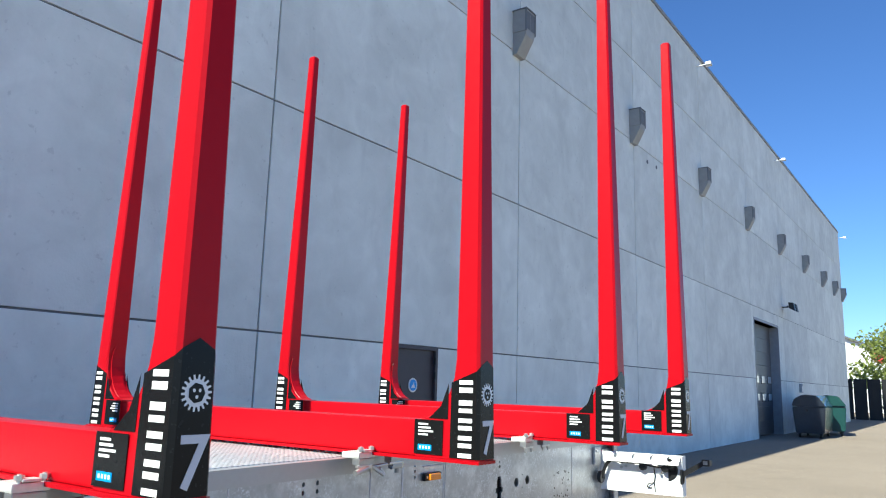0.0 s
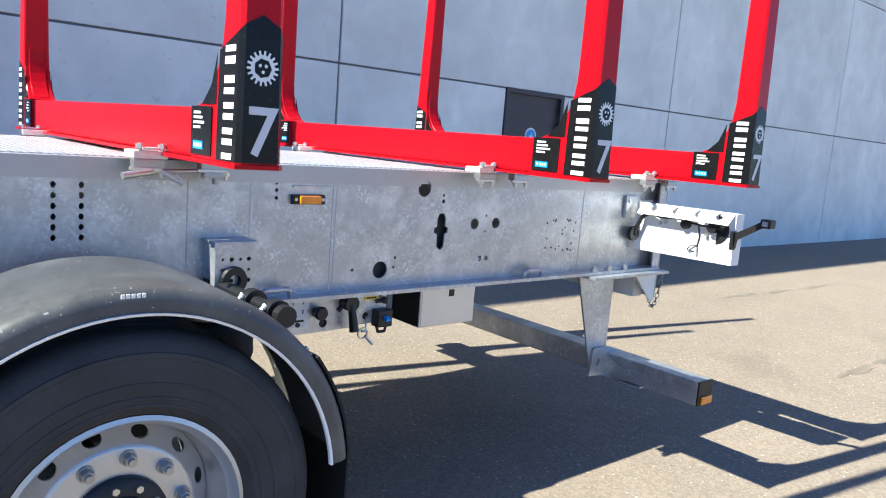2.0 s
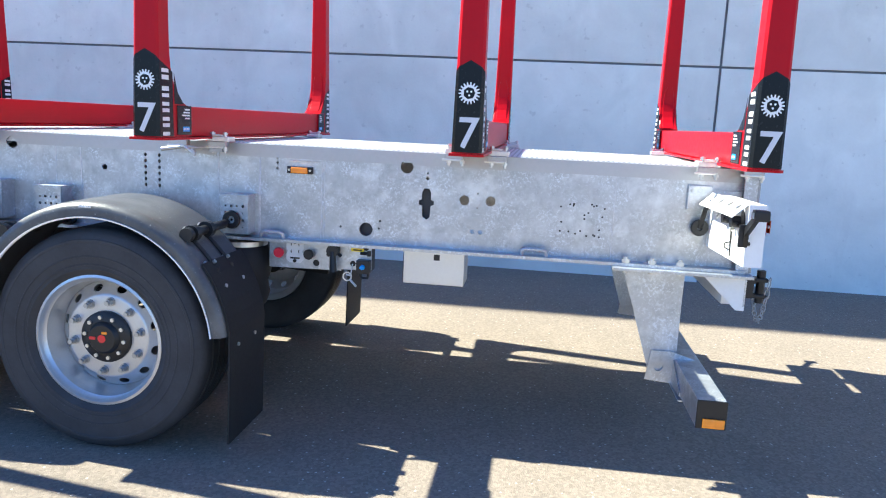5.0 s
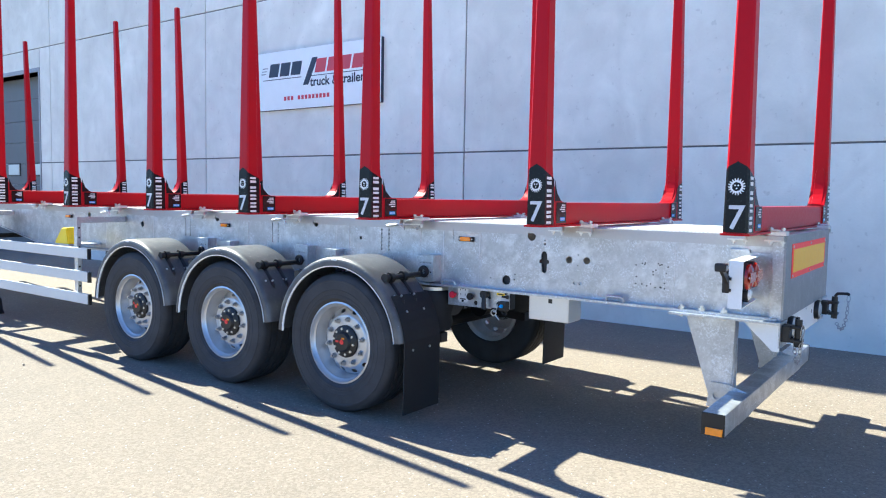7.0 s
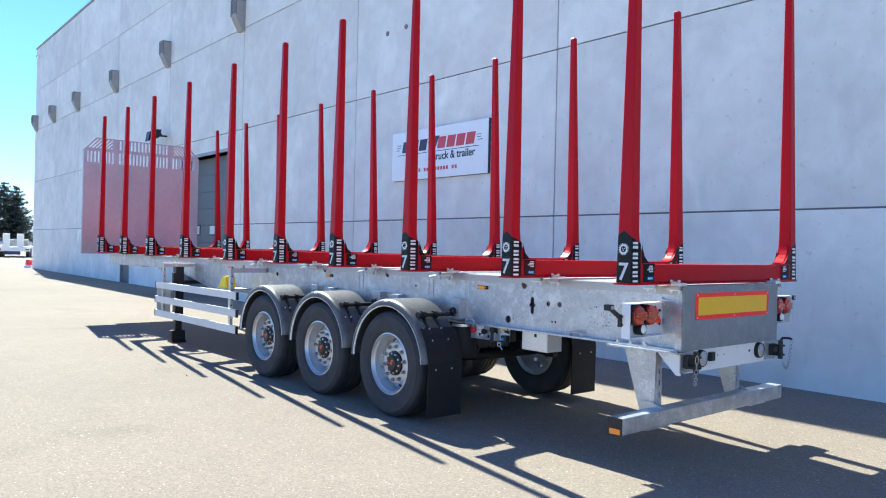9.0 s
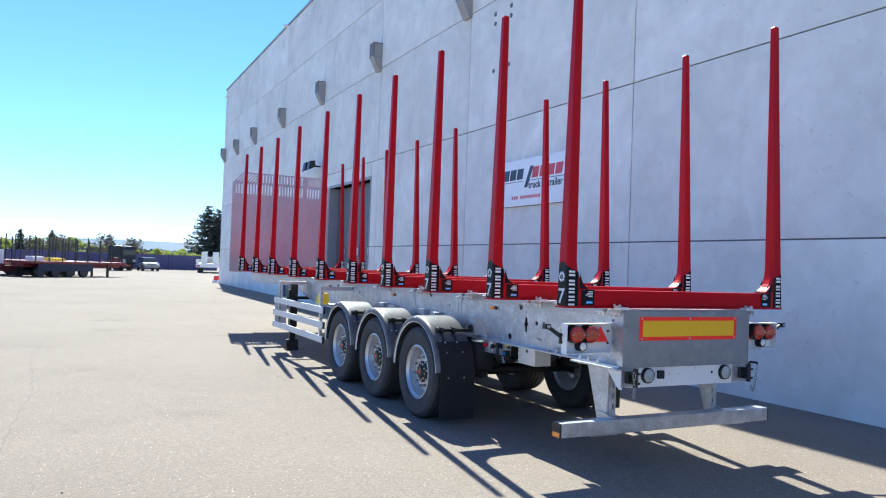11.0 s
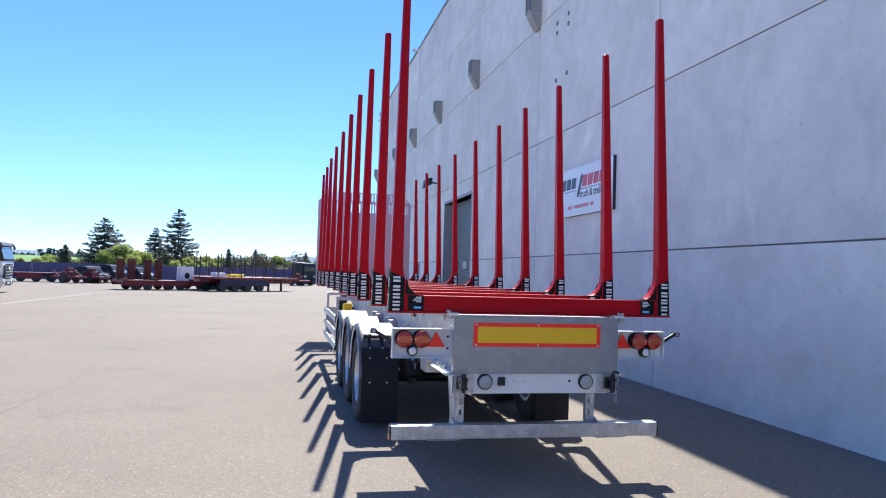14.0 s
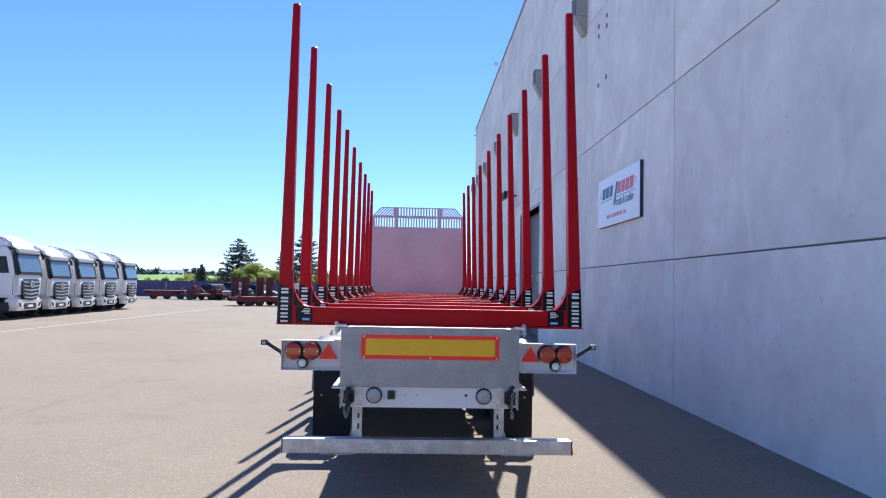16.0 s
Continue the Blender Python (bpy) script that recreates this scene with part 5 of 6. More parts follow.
# lamp panels: an open box towards the rear, a sloping hood towards the front
for s in (-1, 1):
    bm = B()
    prism(bm, [(-0.205, s * 0.695), (-0.199, s * 0.695), (-0.169, s * 1.235), (-0.175, s * 1.235)], "z", 1.036, 1.285)
    lp = part("lamp_panel", bm, WHITE, trailer, "white rear lamp panel with hood")
    bm = B()
    box(bm, -0.169, -0.105, s * 1.229, s * 1.235, 1.036, 1.285)
    part("panel_side", bm, WHITE, lp)
    bm = B()
    prism(bm, [(-0.198, s * 0.74), (-0.14, s * 0.74), (-0.105, s * 1.228), (-0.168, s * 1.228)], "z", 1.037, 1.042)
    part("panel_lip", bm, WHITE, lp)
    bm = B()
    prism(bm, [(-0.198, s * 0.74), (-0.14, s * 0.74), (-0.105, s * 1.228), (-0.168, s * 1.228)], "z", 1.279, 1.284)
    part("panel_lip", bm, WHITE, lp)
    bm = B()
    hs = [ring_pts(-0.226 + 0.055 * (y - 0.72), s * y, 0.02, 14, 0.02) for y in (0.815, 0.935, 1.055, 1.165)]
    holed(bm, [(-0.262, s * 0.735), (-0.204, s * 0.735), (-0.176, s * 1.228), (-0.234, s * 1.228)], hs, "z", 1.282, 1.287)
    for v in bm.verts:
        v.co.z -= max(0.0, (-0.204 + 0.0568 * (abs(v.co.y) - 0.735)) - v.co.x) * 0.9
    part("panel_hood", bm, WHITE, lp)
    for y in (1.133, 0.987):
        bm = B()
        lathe(bm, [(0.0, 0.02), (0.07, 0.02), (0.074, 0.012), (0.074, -0.055), (0.0, -0.055)], 32, closed=False)
        rl = part("rear_lamp", bm, BLACK, lp, at=pose(-0.125, s * y, 1.197, 0, 0, -90), smooth=True)
        bm = B()
        lathe(bm, [(0.0, 0.048), (0.045, 0.045), (0.066, 0.034), (0.069, 0.02), (0.0, 0.02)], 32, closed=False)
        ln = part("lamp_lens", bm, LENS_RED, rl, "deep red round lens", smooth=True)
        bm = B()
        box(bm, -0.062, 0.062, 0.0455, 0.049, -0.026, 0.026, 0.002)
        part("lens_band", bm, LENS_MIX, ln, "orange band")
        for k in (-1, 1):
            bm = B()
            rod(bm, (k * 0.055, 0.04, 0.0), (k * 0.055, 0.051, 0.0), 0.006, 8)
            part("lens_screw", bm, ZINC, ln)
    bm = B()
    prism(bm, [(s * 0.775, 1.130), (s * 0.93, 1.130), (s * 0.853, 1.258)], "x", -0.16, -0.15)
    part("triangle", bm, PLATE_R, lp, "red triangular reflector")
    for z in (1.215, 1.115):
        bm = B()
        rod(bm, (-0.195, s * 0.745, z), (-0.185, s * 0.745, z), 0.010, 8)
        part("panel_screw", bm, BLACK, lp)
    bm = B()
    lathe(bm, [(0.0, 0.02), (0.04, 0.02), (0.044, 0.01), (0.044, -0.04), (0.0, -0.04)], 24, closed=False)
    rv = part("reversing_lamp", bm, BLACK, lp, at=pose(-0.13, s * 1.06, 1.098, 0, 0, -90), smooth=True)
    bm = B()
    lathe(bm, [(0.0, 0.034), (0.02, 0.032), (0.033, 0.02), (0.0, 0.02)], 24, closed=False)
    part("reversing_lens", bm, LENS_WHITE, rv, smooth=True)
    bm = B()
    pipe(bm, [(-0.212, s * 0.76, 1.235), (-0.222, s * 0.85, 1.222), (-0.21, s * 0.95, 1.226), (-0.212, s * 1.03, 1.215), (-0.205, s * 1.12, 1.208), (-0.2, s * 1.19, 1.2)], 0.005)
    pipe(bm, [(-0.205, s * 1.06, 1.21), (-0.19, s * 1.062, 1.15), (-0.188, s * 1.055, 1.11), (-0.185, s * 1.06, 1.05)], 0.0035)
    pipe(bm, [(-0.188, s * 1.055, 1.11), (-0.2, s * 1.02, 1.10), (-0.2, s * 1.01, 1.08), (-0.186, s * 1.04, 1.075)], 0.003)
    for y in (0.987, 1.133):
        rod(bm, (-0.175, s * y, 1.205), (-0.215, s * y, 1.205), 0.024, 14)
    part("lamp_cable", bm, BLACK, lp)
    for y, z in ((0.84, 1.19), (0.87, 1.20), (1.1, 1.17)):
        bm = B()
        rod(bm, (-0.19, s * y, z), (-0.205, s * y, z), 0.009, 8)
        part("panel_screw", bm, ZINC, lp)
    # bracket to the beam
    bm = B()
    box(bm, -0.31, -0.2, s * 0.682, s * 0.70, 1.2, 1.315, 0.004)
    rod(bm, (-0.285, s * 0.70, 1.29), (-0.285, s * 0.708, 1.29), 0.012, 10)
    part("panel_bracket", bm, GALV, lp)
    bm = B()
    holed(bm, [(-0.20, 1.235), (-0.055, 1.235), (-0.045, 1.245), (-0.045, 1.295), (-0.20, 1.295)], [circle(-0.07, 1.265, 0.012, 12)], "y", s * 0.70, s * 0.706)
    part("panel_bracket", bm, GALV, lp)
    bm = B()
    pipe(bm, [(-0.245, s * 0.715, 1.12), (-0.24, s * 0.73, 1.16), (-0.235, s * 0.75, 1.21), (-0.225, s * 0.78, 1.235)], 0.011, 10)
    lathe(bm, [(0.012, -0.012), (0.037, -0.012), (0.04, 0.0), (0.037, 0.012), (0.012, 0.012)], 20, centre=(-0.245, s * 0.712, 1.12))
    part("cable_gland", bm, BLACK, lp)
    # rubber arm with end marker lamp
    bm = B()
    prism(bm, [(s * 1.222, 1.13), (s * 1.226, 1.185), (s * 1.365, 1.268), (s * 1.38, 1.245), (s * 1.252, 1.165), (s * 1.243, 1.12)], "x", -0.187, -0.170)
    box(bm, -0.205, -0.170, s * 1.228, s * 1.243, 1.115, 1.205, 0.004)
    for z in (1.13, 1.19):
        rod(bm, (-0.17, s * 1.236, z), (-0.16, s * 1.236, z), 0.008, 6)
    part("marker_arm", bm, BLACK, lp)
    bm = B()
    box(bm, -0.20, -0.145, s * 1.362, s * 1.412, 1.238, 1.28, 0.008)
    part("marker_lamp", bm, BLACK, lp)
    for x in (-0.148, -0.204):
        bm = B()
        box(bm, x, x + 0.007, s * 1.373, s * 1.401, 1.247, 1.271, 0.002)
        part("marker_lens", bm, LENS_CLEAR, lp)

# side guard, landing legs, chock, front
for x in (-9.2, -6.65):
    bm = B()
    box(bm, x - 0.03, x + 0.03, -1.225, -1.18, 0.44, 1.25, 0.004)
    gp = part("guard_post", bm, GALV, trailer)
    bm = B()
    box(bm, x - 0.035, x + 0.035, -1.225, -0.69, 1.25, 1.31, 0.004)
    part("guard_arm", bm, GALV, gp)
    bm = B()
    for k in range(8):
        rod(bm, (x + 0.03, -1.203, 0.5 + 0.1 * k), (x + 0.0315, -1.203, 0.5 + 0.1 * k), 0.010, 8)
    part("post_hole", bm, BLACK, gp, kind="stuff")
bm = B()
box(bm, -9.45, -9.437, -1.226, -1.0, 0.44, 1.0, 0.003)
part("guard_end", bm, ALU, trailer, "pale aluminium end plate of the side guard")
for z in (0.895, 0.66, 0.435):
    bm = B()
    box(bm, -9.45, -6.37, -1.252, -1.226, z, z + 0.105, 0.006)
    rl = part("guard_rail", bm, ALU, trailer, "pale aluminium side rail")
    for x in (-9.45, -6.37):
        bm = B()
        box(bm, x - 0.012, x + 0.012, -1.256, -1.222, z - 0.004, z + 0.104, 0.004)
        part("rail_cap", bm, BLACK, rl)
for s in (-1, 1):
    bm = B()
    box(bm, -9.51, -9.38, s * 0.80, s * 0.94, 0.42, 1.30, 0.008)
    ll = part("landing_leg", bm, BLACK, trailer, "black landing leg")
    bm = B()
    box(bm, -9.495, -9.395, s * 0.815, s * 0.925, 0.1, 0.44, 0.006)
    part("leg_tube", bm, BLACK, ll)
    bm = B()
    prism(bm, [(-9.56, GZ), (-9.33, GZ), (-9.33, -0.01), (-9.37, 0.03), (-9.385, 0.13), (-9.41, 0.17), (-9.48, 0.17), (-9.505, 0.13), (-9.52, 0.03), (-9.56, -0.01)], "y", s * 0.76, s * 0.99)
    part("leg_foot", bm, BLACK, ll)
    bm = B()
    box(bm, -9.40, -9.32, s * 0.94, s * 1.0, 0.95, 1.15, 0.01)
    part("gearbox", bm, BLACK, ll)
bm = B()
rod(bm, (-9.445, -0.8, 0.98), (-9.445, 0.8, 0.98), 0.03)
part("leg_shaft", bm, BLACK, trailer)
for x, y, k in ((-7.25, -0.99, 0.78),):
    bm = B()
    prism(bm, [(x - 0.22 * k, 1.0), (x + 0.17 * k, 1.0), (x + 0.13 * k, 1.03 + 0.19 * k), (x - 0.01 * k, 1.03 + 0.19 * k)], "y", y - 0.07, y + 0.08)
    bmesh.ops.bevel(bm, geom=list(bm.edges), offset=0.012, segments=2, affect="EDGES")
    ck = part("wheel_chock", bm, YELLOW, trailer, "yellow plastic wheel chock in its holder")
    bm = B()
    box(bm, x - 0.22 * k, x + 0.18 * k, y - 0.07, -0.69, 0.978, 0.999, 0.004)
    part("chock_holder", bm, GALV, ck)
bm = B()
box(bm, -13.93, -12.0, -0.64, 0.64, 1.16, 1.184, 0.006)
rod(bm, (-12.7, 0, 1.16), (-12.7, 0, 1.06), 0.06, 20)
part("kingpin_plate", bm, GALV, trailer)


# ---- yard in the distance ----
def yard(x, y, turn=0.0, z=0.0):
    return pose(x, y, GZ + z, 0, 0, turn)


def rounded(bm, offset, segments=2):
    bmesh.ops.bevel(bm, geom=list(bm.edges), offset=offset, segments=segments, affect="EDGES")
    return bm


def tractor():
    t = thing("truck", "white tractor unit with black grille, parked in a row", "truck", "row of white tractor units")
    w = 1.22
    bm = B()
    prism(bm, [(-2.15, 1.0), (-0.02, 1.0), (0.02, 1.95), (-0.1, 2.7), (-0.2, 3.16), (-0.42, 3.42), (-2.15, 3.5)], "x", -w, w)
    part("cab", rounded(bm, 0.13, 4), CAB, t)
    bm = B()
    prism(bm, [(-0.24, 3.22), (-0.3, 3.42), (-0.5, 3.66), (-0.95, 3.86), (-2.12, 4.02), (-2.15, 3.3)], "x", -w + 0.07, w - 0.07)
    part("roof_deflector", rounded(bm, 0.13, 3), CAB, t)
    for s in (-1, 1):
        bm = B()
        rod(bm, (s * 0.75, -0.55, 3.5), (s * 0.75, -0.55, 3.70), 0.02, 8)
        part("roof_lamp", bm, AMBER, t)
    bm = B()
    prism(bm, [(0.03, 2.02), (0.015, 2.25), (-0.085, 2.7), (-0.17, 3.1), (-0.29, 3.1), (-0.12, 2.02)], "x", -w + 0.05, w - 0.05)
    part("windscreen_surround", rounded(bm, 0.04, 2), BLACK, t)
    bm = B()
    prism(bm, [(0.062, 2.12), (0.042, 2.25), (-0.063, 2.7), (-0.148, 3.05), (-0.34, 3.05), (-0.19, 2.12)], "x", -w + 0.12, w - 0.12)
    part("windscreen", rounded(bm, 0.05, 2), WINDSCREEN, t)
    bm = B()
    prism(bm, [(0.05, 2.06), (0.06, 2.19), (-0.06, 2.19), (-0.06, 2.06)], "x", -w + 0.14, w - 0.14)
    part("wiper_panel", bm, BLACK, t)
    bm = B()
    prism(bm, [(-0.3, 3.02), (-0.06, 2.99), (-0.04, 3.06), (-0.14, 3.27), (-0.3, 3.29)], "x", -w + 0.11, w - 0.11)
    part("sun_visor", rounded(bm, 0.03, 1), DOOR_GREY, t)
    bm = B()
    prism(bm, [(-0.70, 1.86), (0.70, 1.86), (0.86, 1.76), (0.80, 1.2), (0.62, 0.92), (0.0, 0.86), (-0.62, 0.92), (-0.80, 1.2), (-0.86, 1.76)], "y", -0.05, 0.055)
    gr = part("grille", bm, BLACK, t)
    for k in range(5):
        half, z = 0.80 - 0.045 * k, 1.76 - k * 0.175
        bm = B()
        prism(bm, [(-half, z), (0.0, z - 0.05), (half, z), (half - 0.02, z - 0.045), (0.0, z - 0.10), (-half + 0.02, z - 0.045)], "y", 0.055, 0.085)
        part("grille_bar", bm, ZINC, gr)
    bm = B()
    lathe(bm, [(0.13, -0.02), (0.175, -0.02), (0.175, 0.02), (0.13, 0.02)], 24, centre=(0, 0.10, 1.62))
    for k in range(3):
        a = math.pi / 2 + k * 2 * math.pi / 3
        rod(bm, (0, 0.10, 1.62), (0.15 * math.cos(a), 0.10, 1.62 + 0.15 * math.sin(a)), 0.018, 6)
    part("round_badge", bm, ZINC, gr)
    bm = B()
    prism(bm, [(-w + 0.1, 0.40), (w - 0.1, 0.40), (w, 0.55), (w + 0.01, 1.02), (-w - 0.01, 1.02), (-w, 0.55)], "y", -0.5, 0.045)
    bp = part("bumper", rounded(bm, 0.10, 3), CAB, t)
    bm = B()
    prism(bm, [(-0.52, 0.47), (0.52, 0.47), (0.62, 0.60), (0.58, 0.74), (-0.58, 0.74), (-0.62, 0.60)], "y", 0.02, 0.06)
    lg = part("lower_grille", bm, BLACK, bp)
    bm = B()
    box(bm, -0.26, 0.26, 0.06, 0.072, 0.56, 0.67)
    part("plate_bar", bm, PRINT, lg)
    for s in (-1, 1):
        bm = B()
        prism(bm, [(s * 0.80, 0.56), (s * 1.02, 0.60), (s * 1.08, 0.80), (s * 0.88, 0.74)], "y", 0.0, 0.056)
        part("headlight", bm, GLASS, bp)
        bm = B()
        box(bm, s * (w - 0.05), s * (w + 0.02), -2.1, -0.3, 0.36, 0.80, 0.03)
        part("side_step", bm, BLACK, t)
        bm = B()
        box(bm, s * (w - 0.02), s * (w + 0.006), -0.185, -0.165, 1.15, 2.0)
        part("door_gap", bm, BLACK, t)
        bm = B()
        prism(bm, [(-0.34, 2.12), (-1.18, 2.12), (-1.18, 2.88), (-0.48, 2.88)], "x", s * (w - 0.03), s * (w + 0.012))
        part("side_window", bm, BLACK, t)
        bm = B()
        box(bm, s * (w - 0.02), s * (w + 0.02), -1.3, -1.15, 1.5, 1.56, 0.005)
        part("door_handle", bm, BLACK, t)
        bm = B()
        pipe(bm, [(s * (w - 0.1), -0.42, 3.3), (s * (w + 0.02), -0.16, 3.2), (s * (w + 0.1), -0.05, 3.0), (s * (w + 0.1), -0.03, 2.82)], 0.06, 8)
        part("camera_mirror", bm, BLACK, t)
        for y in (-1.05, -4.6):
            bm = B()
            lathe(bm, [(0.0, -0.12), (0.26, -0.12), (0.3, -0.15), (0.5, -0.15), (0.5, 0.15), (0.0, 0.15)], 24, closed=False)
            part("wheel", bm, TYRE, t, at=pose(s * 1.0, y, 0.5, 0, 0, 90))
    bm = B()
    box(bm, -0.45, 0.45, -5.4, -1.9, 0.75, 1.02)
    box(bm, -1.12, 1.12, -3.2, -2.3, 0.45, 1.05, 0.05)
    part("chassis", bm, BLACK, t)
    return t


t0 = tractor()
TRUCKS = [(-27.1, -16.80), (-30.15, -16.89), (-33.3, -16.98), (-36.5, -17.07), (-40.0, -17.2)]
LOW = Matrix.Diagonal((1, 1, 0.93, 1))
t0.matrix_basis = yard(*TRUCKS[0], 4) @ LOW
for p in TRUCKS[1:]:
    copy_thing(t0, yard(*p, 4) @ LOW)


def far_wheel(bm, x, y, r=0.37, w=0.26):
    lathe(bm, [(0.0, -w / 2), (r, -w / 2), (r, w / 2), (0.0, w / 2)], 18, closed=False, centre=(x, y, r))


FAR = Matrix.Diagonal((0.95, 0.95, 0.95, 1))


def low_loader():
    t = thing("low_loader", "dark red low-loader trailer with upright timber ramps", "trailer")
    bm = B()
    box(bm, 0, 6.6, -1.25, 1.25, 0.56, 0.74, 0.02)
    box(bm, 5.9, 7.4, -0.9, 0.9, 0.74, 1.1, 0.02)
    part("bed", bm, RED_OLD, t)
    for x in (0.0, 0.8, 2.0, 2.8):
        bm = B()
        box(bm, x, x + 0.56, 0.3, 0.48, 0.74, 2.3, 0.02)
        rp = part("ramp", bm, RUST, t)
        for k in range(6):
            bm = B()
            box(bm, x + 0.03, x + 0.53, 0.26, 0.3, 0.95 + 0.22 * k, 1.0 + 0.22 * k)
            part("ramp_slat", bm, RED_OLD, rp)
    for x in (0.95, 1.85, 3.35, 4.3):
        for y in (-1.08, 1.08):
            bm = B()
            far_wheel(bm, x, y, 0.32)
            part("wheel", bm, TYRE, t)
    for x in (0.2, 2.4, 5.2):
        bm = B()
        box(bm, x, x + 0.12, -1.3, 1.3, 0.45, 0.86)
        part("cross_bar", bm, RED_OLD, t)
    for y in (-1.27, 1.27):
        bm = B()
        box(bm, 0.0, 6.4, y - 0.02, y + 0.02, 0.34, 0.6)
        part("side_skirt", bm, RED_OLD, t)
    return t


ll0 = low_loader()
ll0.matrix_basis = yard(-49.9, -13.4, 118) @ FAR


def stake_flatbed(m, label, bed, skirt, stakes, length=10.0, up=2.75):
    t = thing("flatbed_trailer", label, "trailer", "distant parked trailers", at=m)
    bm = B()
    box(bm, 0, length, -1.2, 1.2, 0.95, 1.12, 0.02)
    box(bm, 0, length, -0.5, 0.5, 0.7, 0.95, 0.02)
    part("bed", bm, bed, t)
    for y in (-1.18, 1.18):
        bm = B()
        box(bm, 0.6, length * 0.62, y - 0.03, y + 0.03, 0.42, 0.93, 0.01)
        part("side_panel", bm, skirt, t)
    for k in range(stakes):
        x = 0.4 + k * (length - 0.8) / max(1, stakes - 1)
        for y in (-1.15, 1.15):
            bm = B()
            box(bm, x - 0.03, x + 0.03, y - 0.03, y + 0.03, 1.12, up - 0.25 * (k % 3 == 1))
            part("stake", bm, BLACK, t)
    for x in (0.9, 2.1, 3.3, 4.5):
        for y in (-1.0, 1.0):
            bm = B()
            far_wheel(bm, x, y, 0.36)
            part("wheel", bm, TYRE, t)
    for y in (-0.8, 0.8):
        bm = B()
        box(bm, length * 0.82, length * 0.82 + 0.13, y - 0.07, y + 0.07, 0, 0.96)
        part("landing_leg", bm, BLACK, t)


stake_flatbed(yard(-50.4, -7.6, 131) @ FAR, "dark red flatbed trailer with thin dark stakes", RED_OLD, SKIRT_BLUE, 8, 8.4)
stake_flatbed(yard(-54.5, -9.5, 127) @ FAR, "dark flatbed trailer with thin stakes", RED_OLD, RED_OLD, 7, 7.6, 3.0)
stake_flatbed(yard(-66.0, -25.6, 108) @ Matrix.Diagonal((1, 1, 0.75, 1)), "old dark red flatbed trailer by the fence", RED_OLD, RED_OLD, 0, 4.2)


def ramp_trailer(m):
    """A pale plant trailer, seen from its tail, with two ramps folded up."""
    t = thing("ramp_trailer", "pale grey plant trailer with two upright ramps", "trailer", "distant parked trailers", at=m)
    bm = B()
    box(bm, 0.1, 7.0, -1.2, 1.2, 0.72, 0.9, 0.02)
    part("bed", bm, STAINLESS, t)
    bm = B()
    box(bm, 0.0, 0.12, -1.22, 1.22, 0.5, 0.82, 0.02)
    tb = part("tail_board", bm, CAB, t)
    for y in (-1.0, 1.0):
        bm = B()
        box(bm, -0.02, 0.0, y - 0.15, y + 0.15, 0.58, 0.7, 0.01)
        part("tail_lamp", bm, LENS_RED, tb)
        bm = B()
        box(bm, 0.3, 6.8, y * 1.22 - 0.03, y * 1.22 + 0.03, 0.95, 1.25, 0.01)
        part("side_rail", bm, CAB, t)
        for x in (1.0, 2.0, 3.0):
            bm = B()
            far_wheel(bm, x, y, 0.4)
            part("wheel", bm, TYRE, t)
    for y in (-0.5, 0.5):
        bm = B()
        box(bm, 0.1, 0.16, y - 0.26, y + 0.26, 0.9, 1.95, 0.01)
        rp = part("ramp", bm, STAINLESS, t)
        for k in range(6):
            bm = B()
            box(bm, 0.07, 0.1, y - 0.23, y + 0.23, 0.98 + 0.16 * k, 1.03 + 0.16 * k)
            part("ramp_slat", bm, CAB, rp)
    for x, z in ((2.2, 1.5), (3.6, 1.35)):
        bm = B()
        box(bm, x, x + 0.9, -0.9, 0.9, 0.9, z, 0.05)
        part("tool_box", bm, HOPPER, t)


ramp_trailer(yard(-76.0, 8.7, 165) @ Matrix.Diagonal((1.15, 1.15, 1.15, 1)))
br = thing("barrier_block", "red and white plastic barrier block at the hall corner", "barrier", at=yard(-46.7, 4.3, 20) @ Matrix.Diagonal((0.75, 0.75, 0.8, 1)))
bm = B()
prism(bm, [(-0.26, 0.0), (0.26, 0.0), (0.24, 0.14), (0.17, 0.22), (-0.17, 0.22), (-0.24, 0.14)], "x", -0.42, 0.42)
part("base", rounded(bm, 0.02, 2), WHITE, br)
bm = B()
prism(bm, [(-0.17, 0.222), (0.17, 0.222), (0.11, 0.6), (-0.11, 0.6)], "x", -0.38, 0.38)
part("body", rounded(bm, 0.03, 2), PLATE_R, br)
bx = thing("generator_box", "pale generator box on the trailer bed", "generator", at=yard(-52.2, -9.15, 118, 0.70) @ Matrix.Diagonal((0.8, 0.8, 0.95, 1)))
bm = B()
box(bm, -0.58, 0.58, -0.6, 0.6, 0, 1.1, 0.03)
part("housing", bm, CAB, bx)
bm = B()
lathe(bm, [(0.0, -0.03), (0.24, -0.03), (0.24, 0.03), (0.0, 0.03)], 20, closed=False)
part("fan_grille", bm, GLASS, bx, at=pose(-0.05, -0.6, 0.4))
for x, y, z, m_ in ((-51.2, -6.7, 1.064, WHITE), (-52.1, -5.8, 1.064, YELLOW), (-52.6, -5.3, 1.064, YELLOW)):
    yb = thing("load_block", "small yellow load on a trailer" if m_ is YELLOW else "small white crate on a trailer", "load", at=yard(x, y, 131, z))
    bm = B()
    box(bm, -0.42 if m_ is WHITE else -0.25, 0.42 if m_ is WHITE else 0.25, -0.35, 0.35, 0.0, 0.3 if m_ is WHITE else 0.22, 0.06)
    part("block", bm, m_, yb)


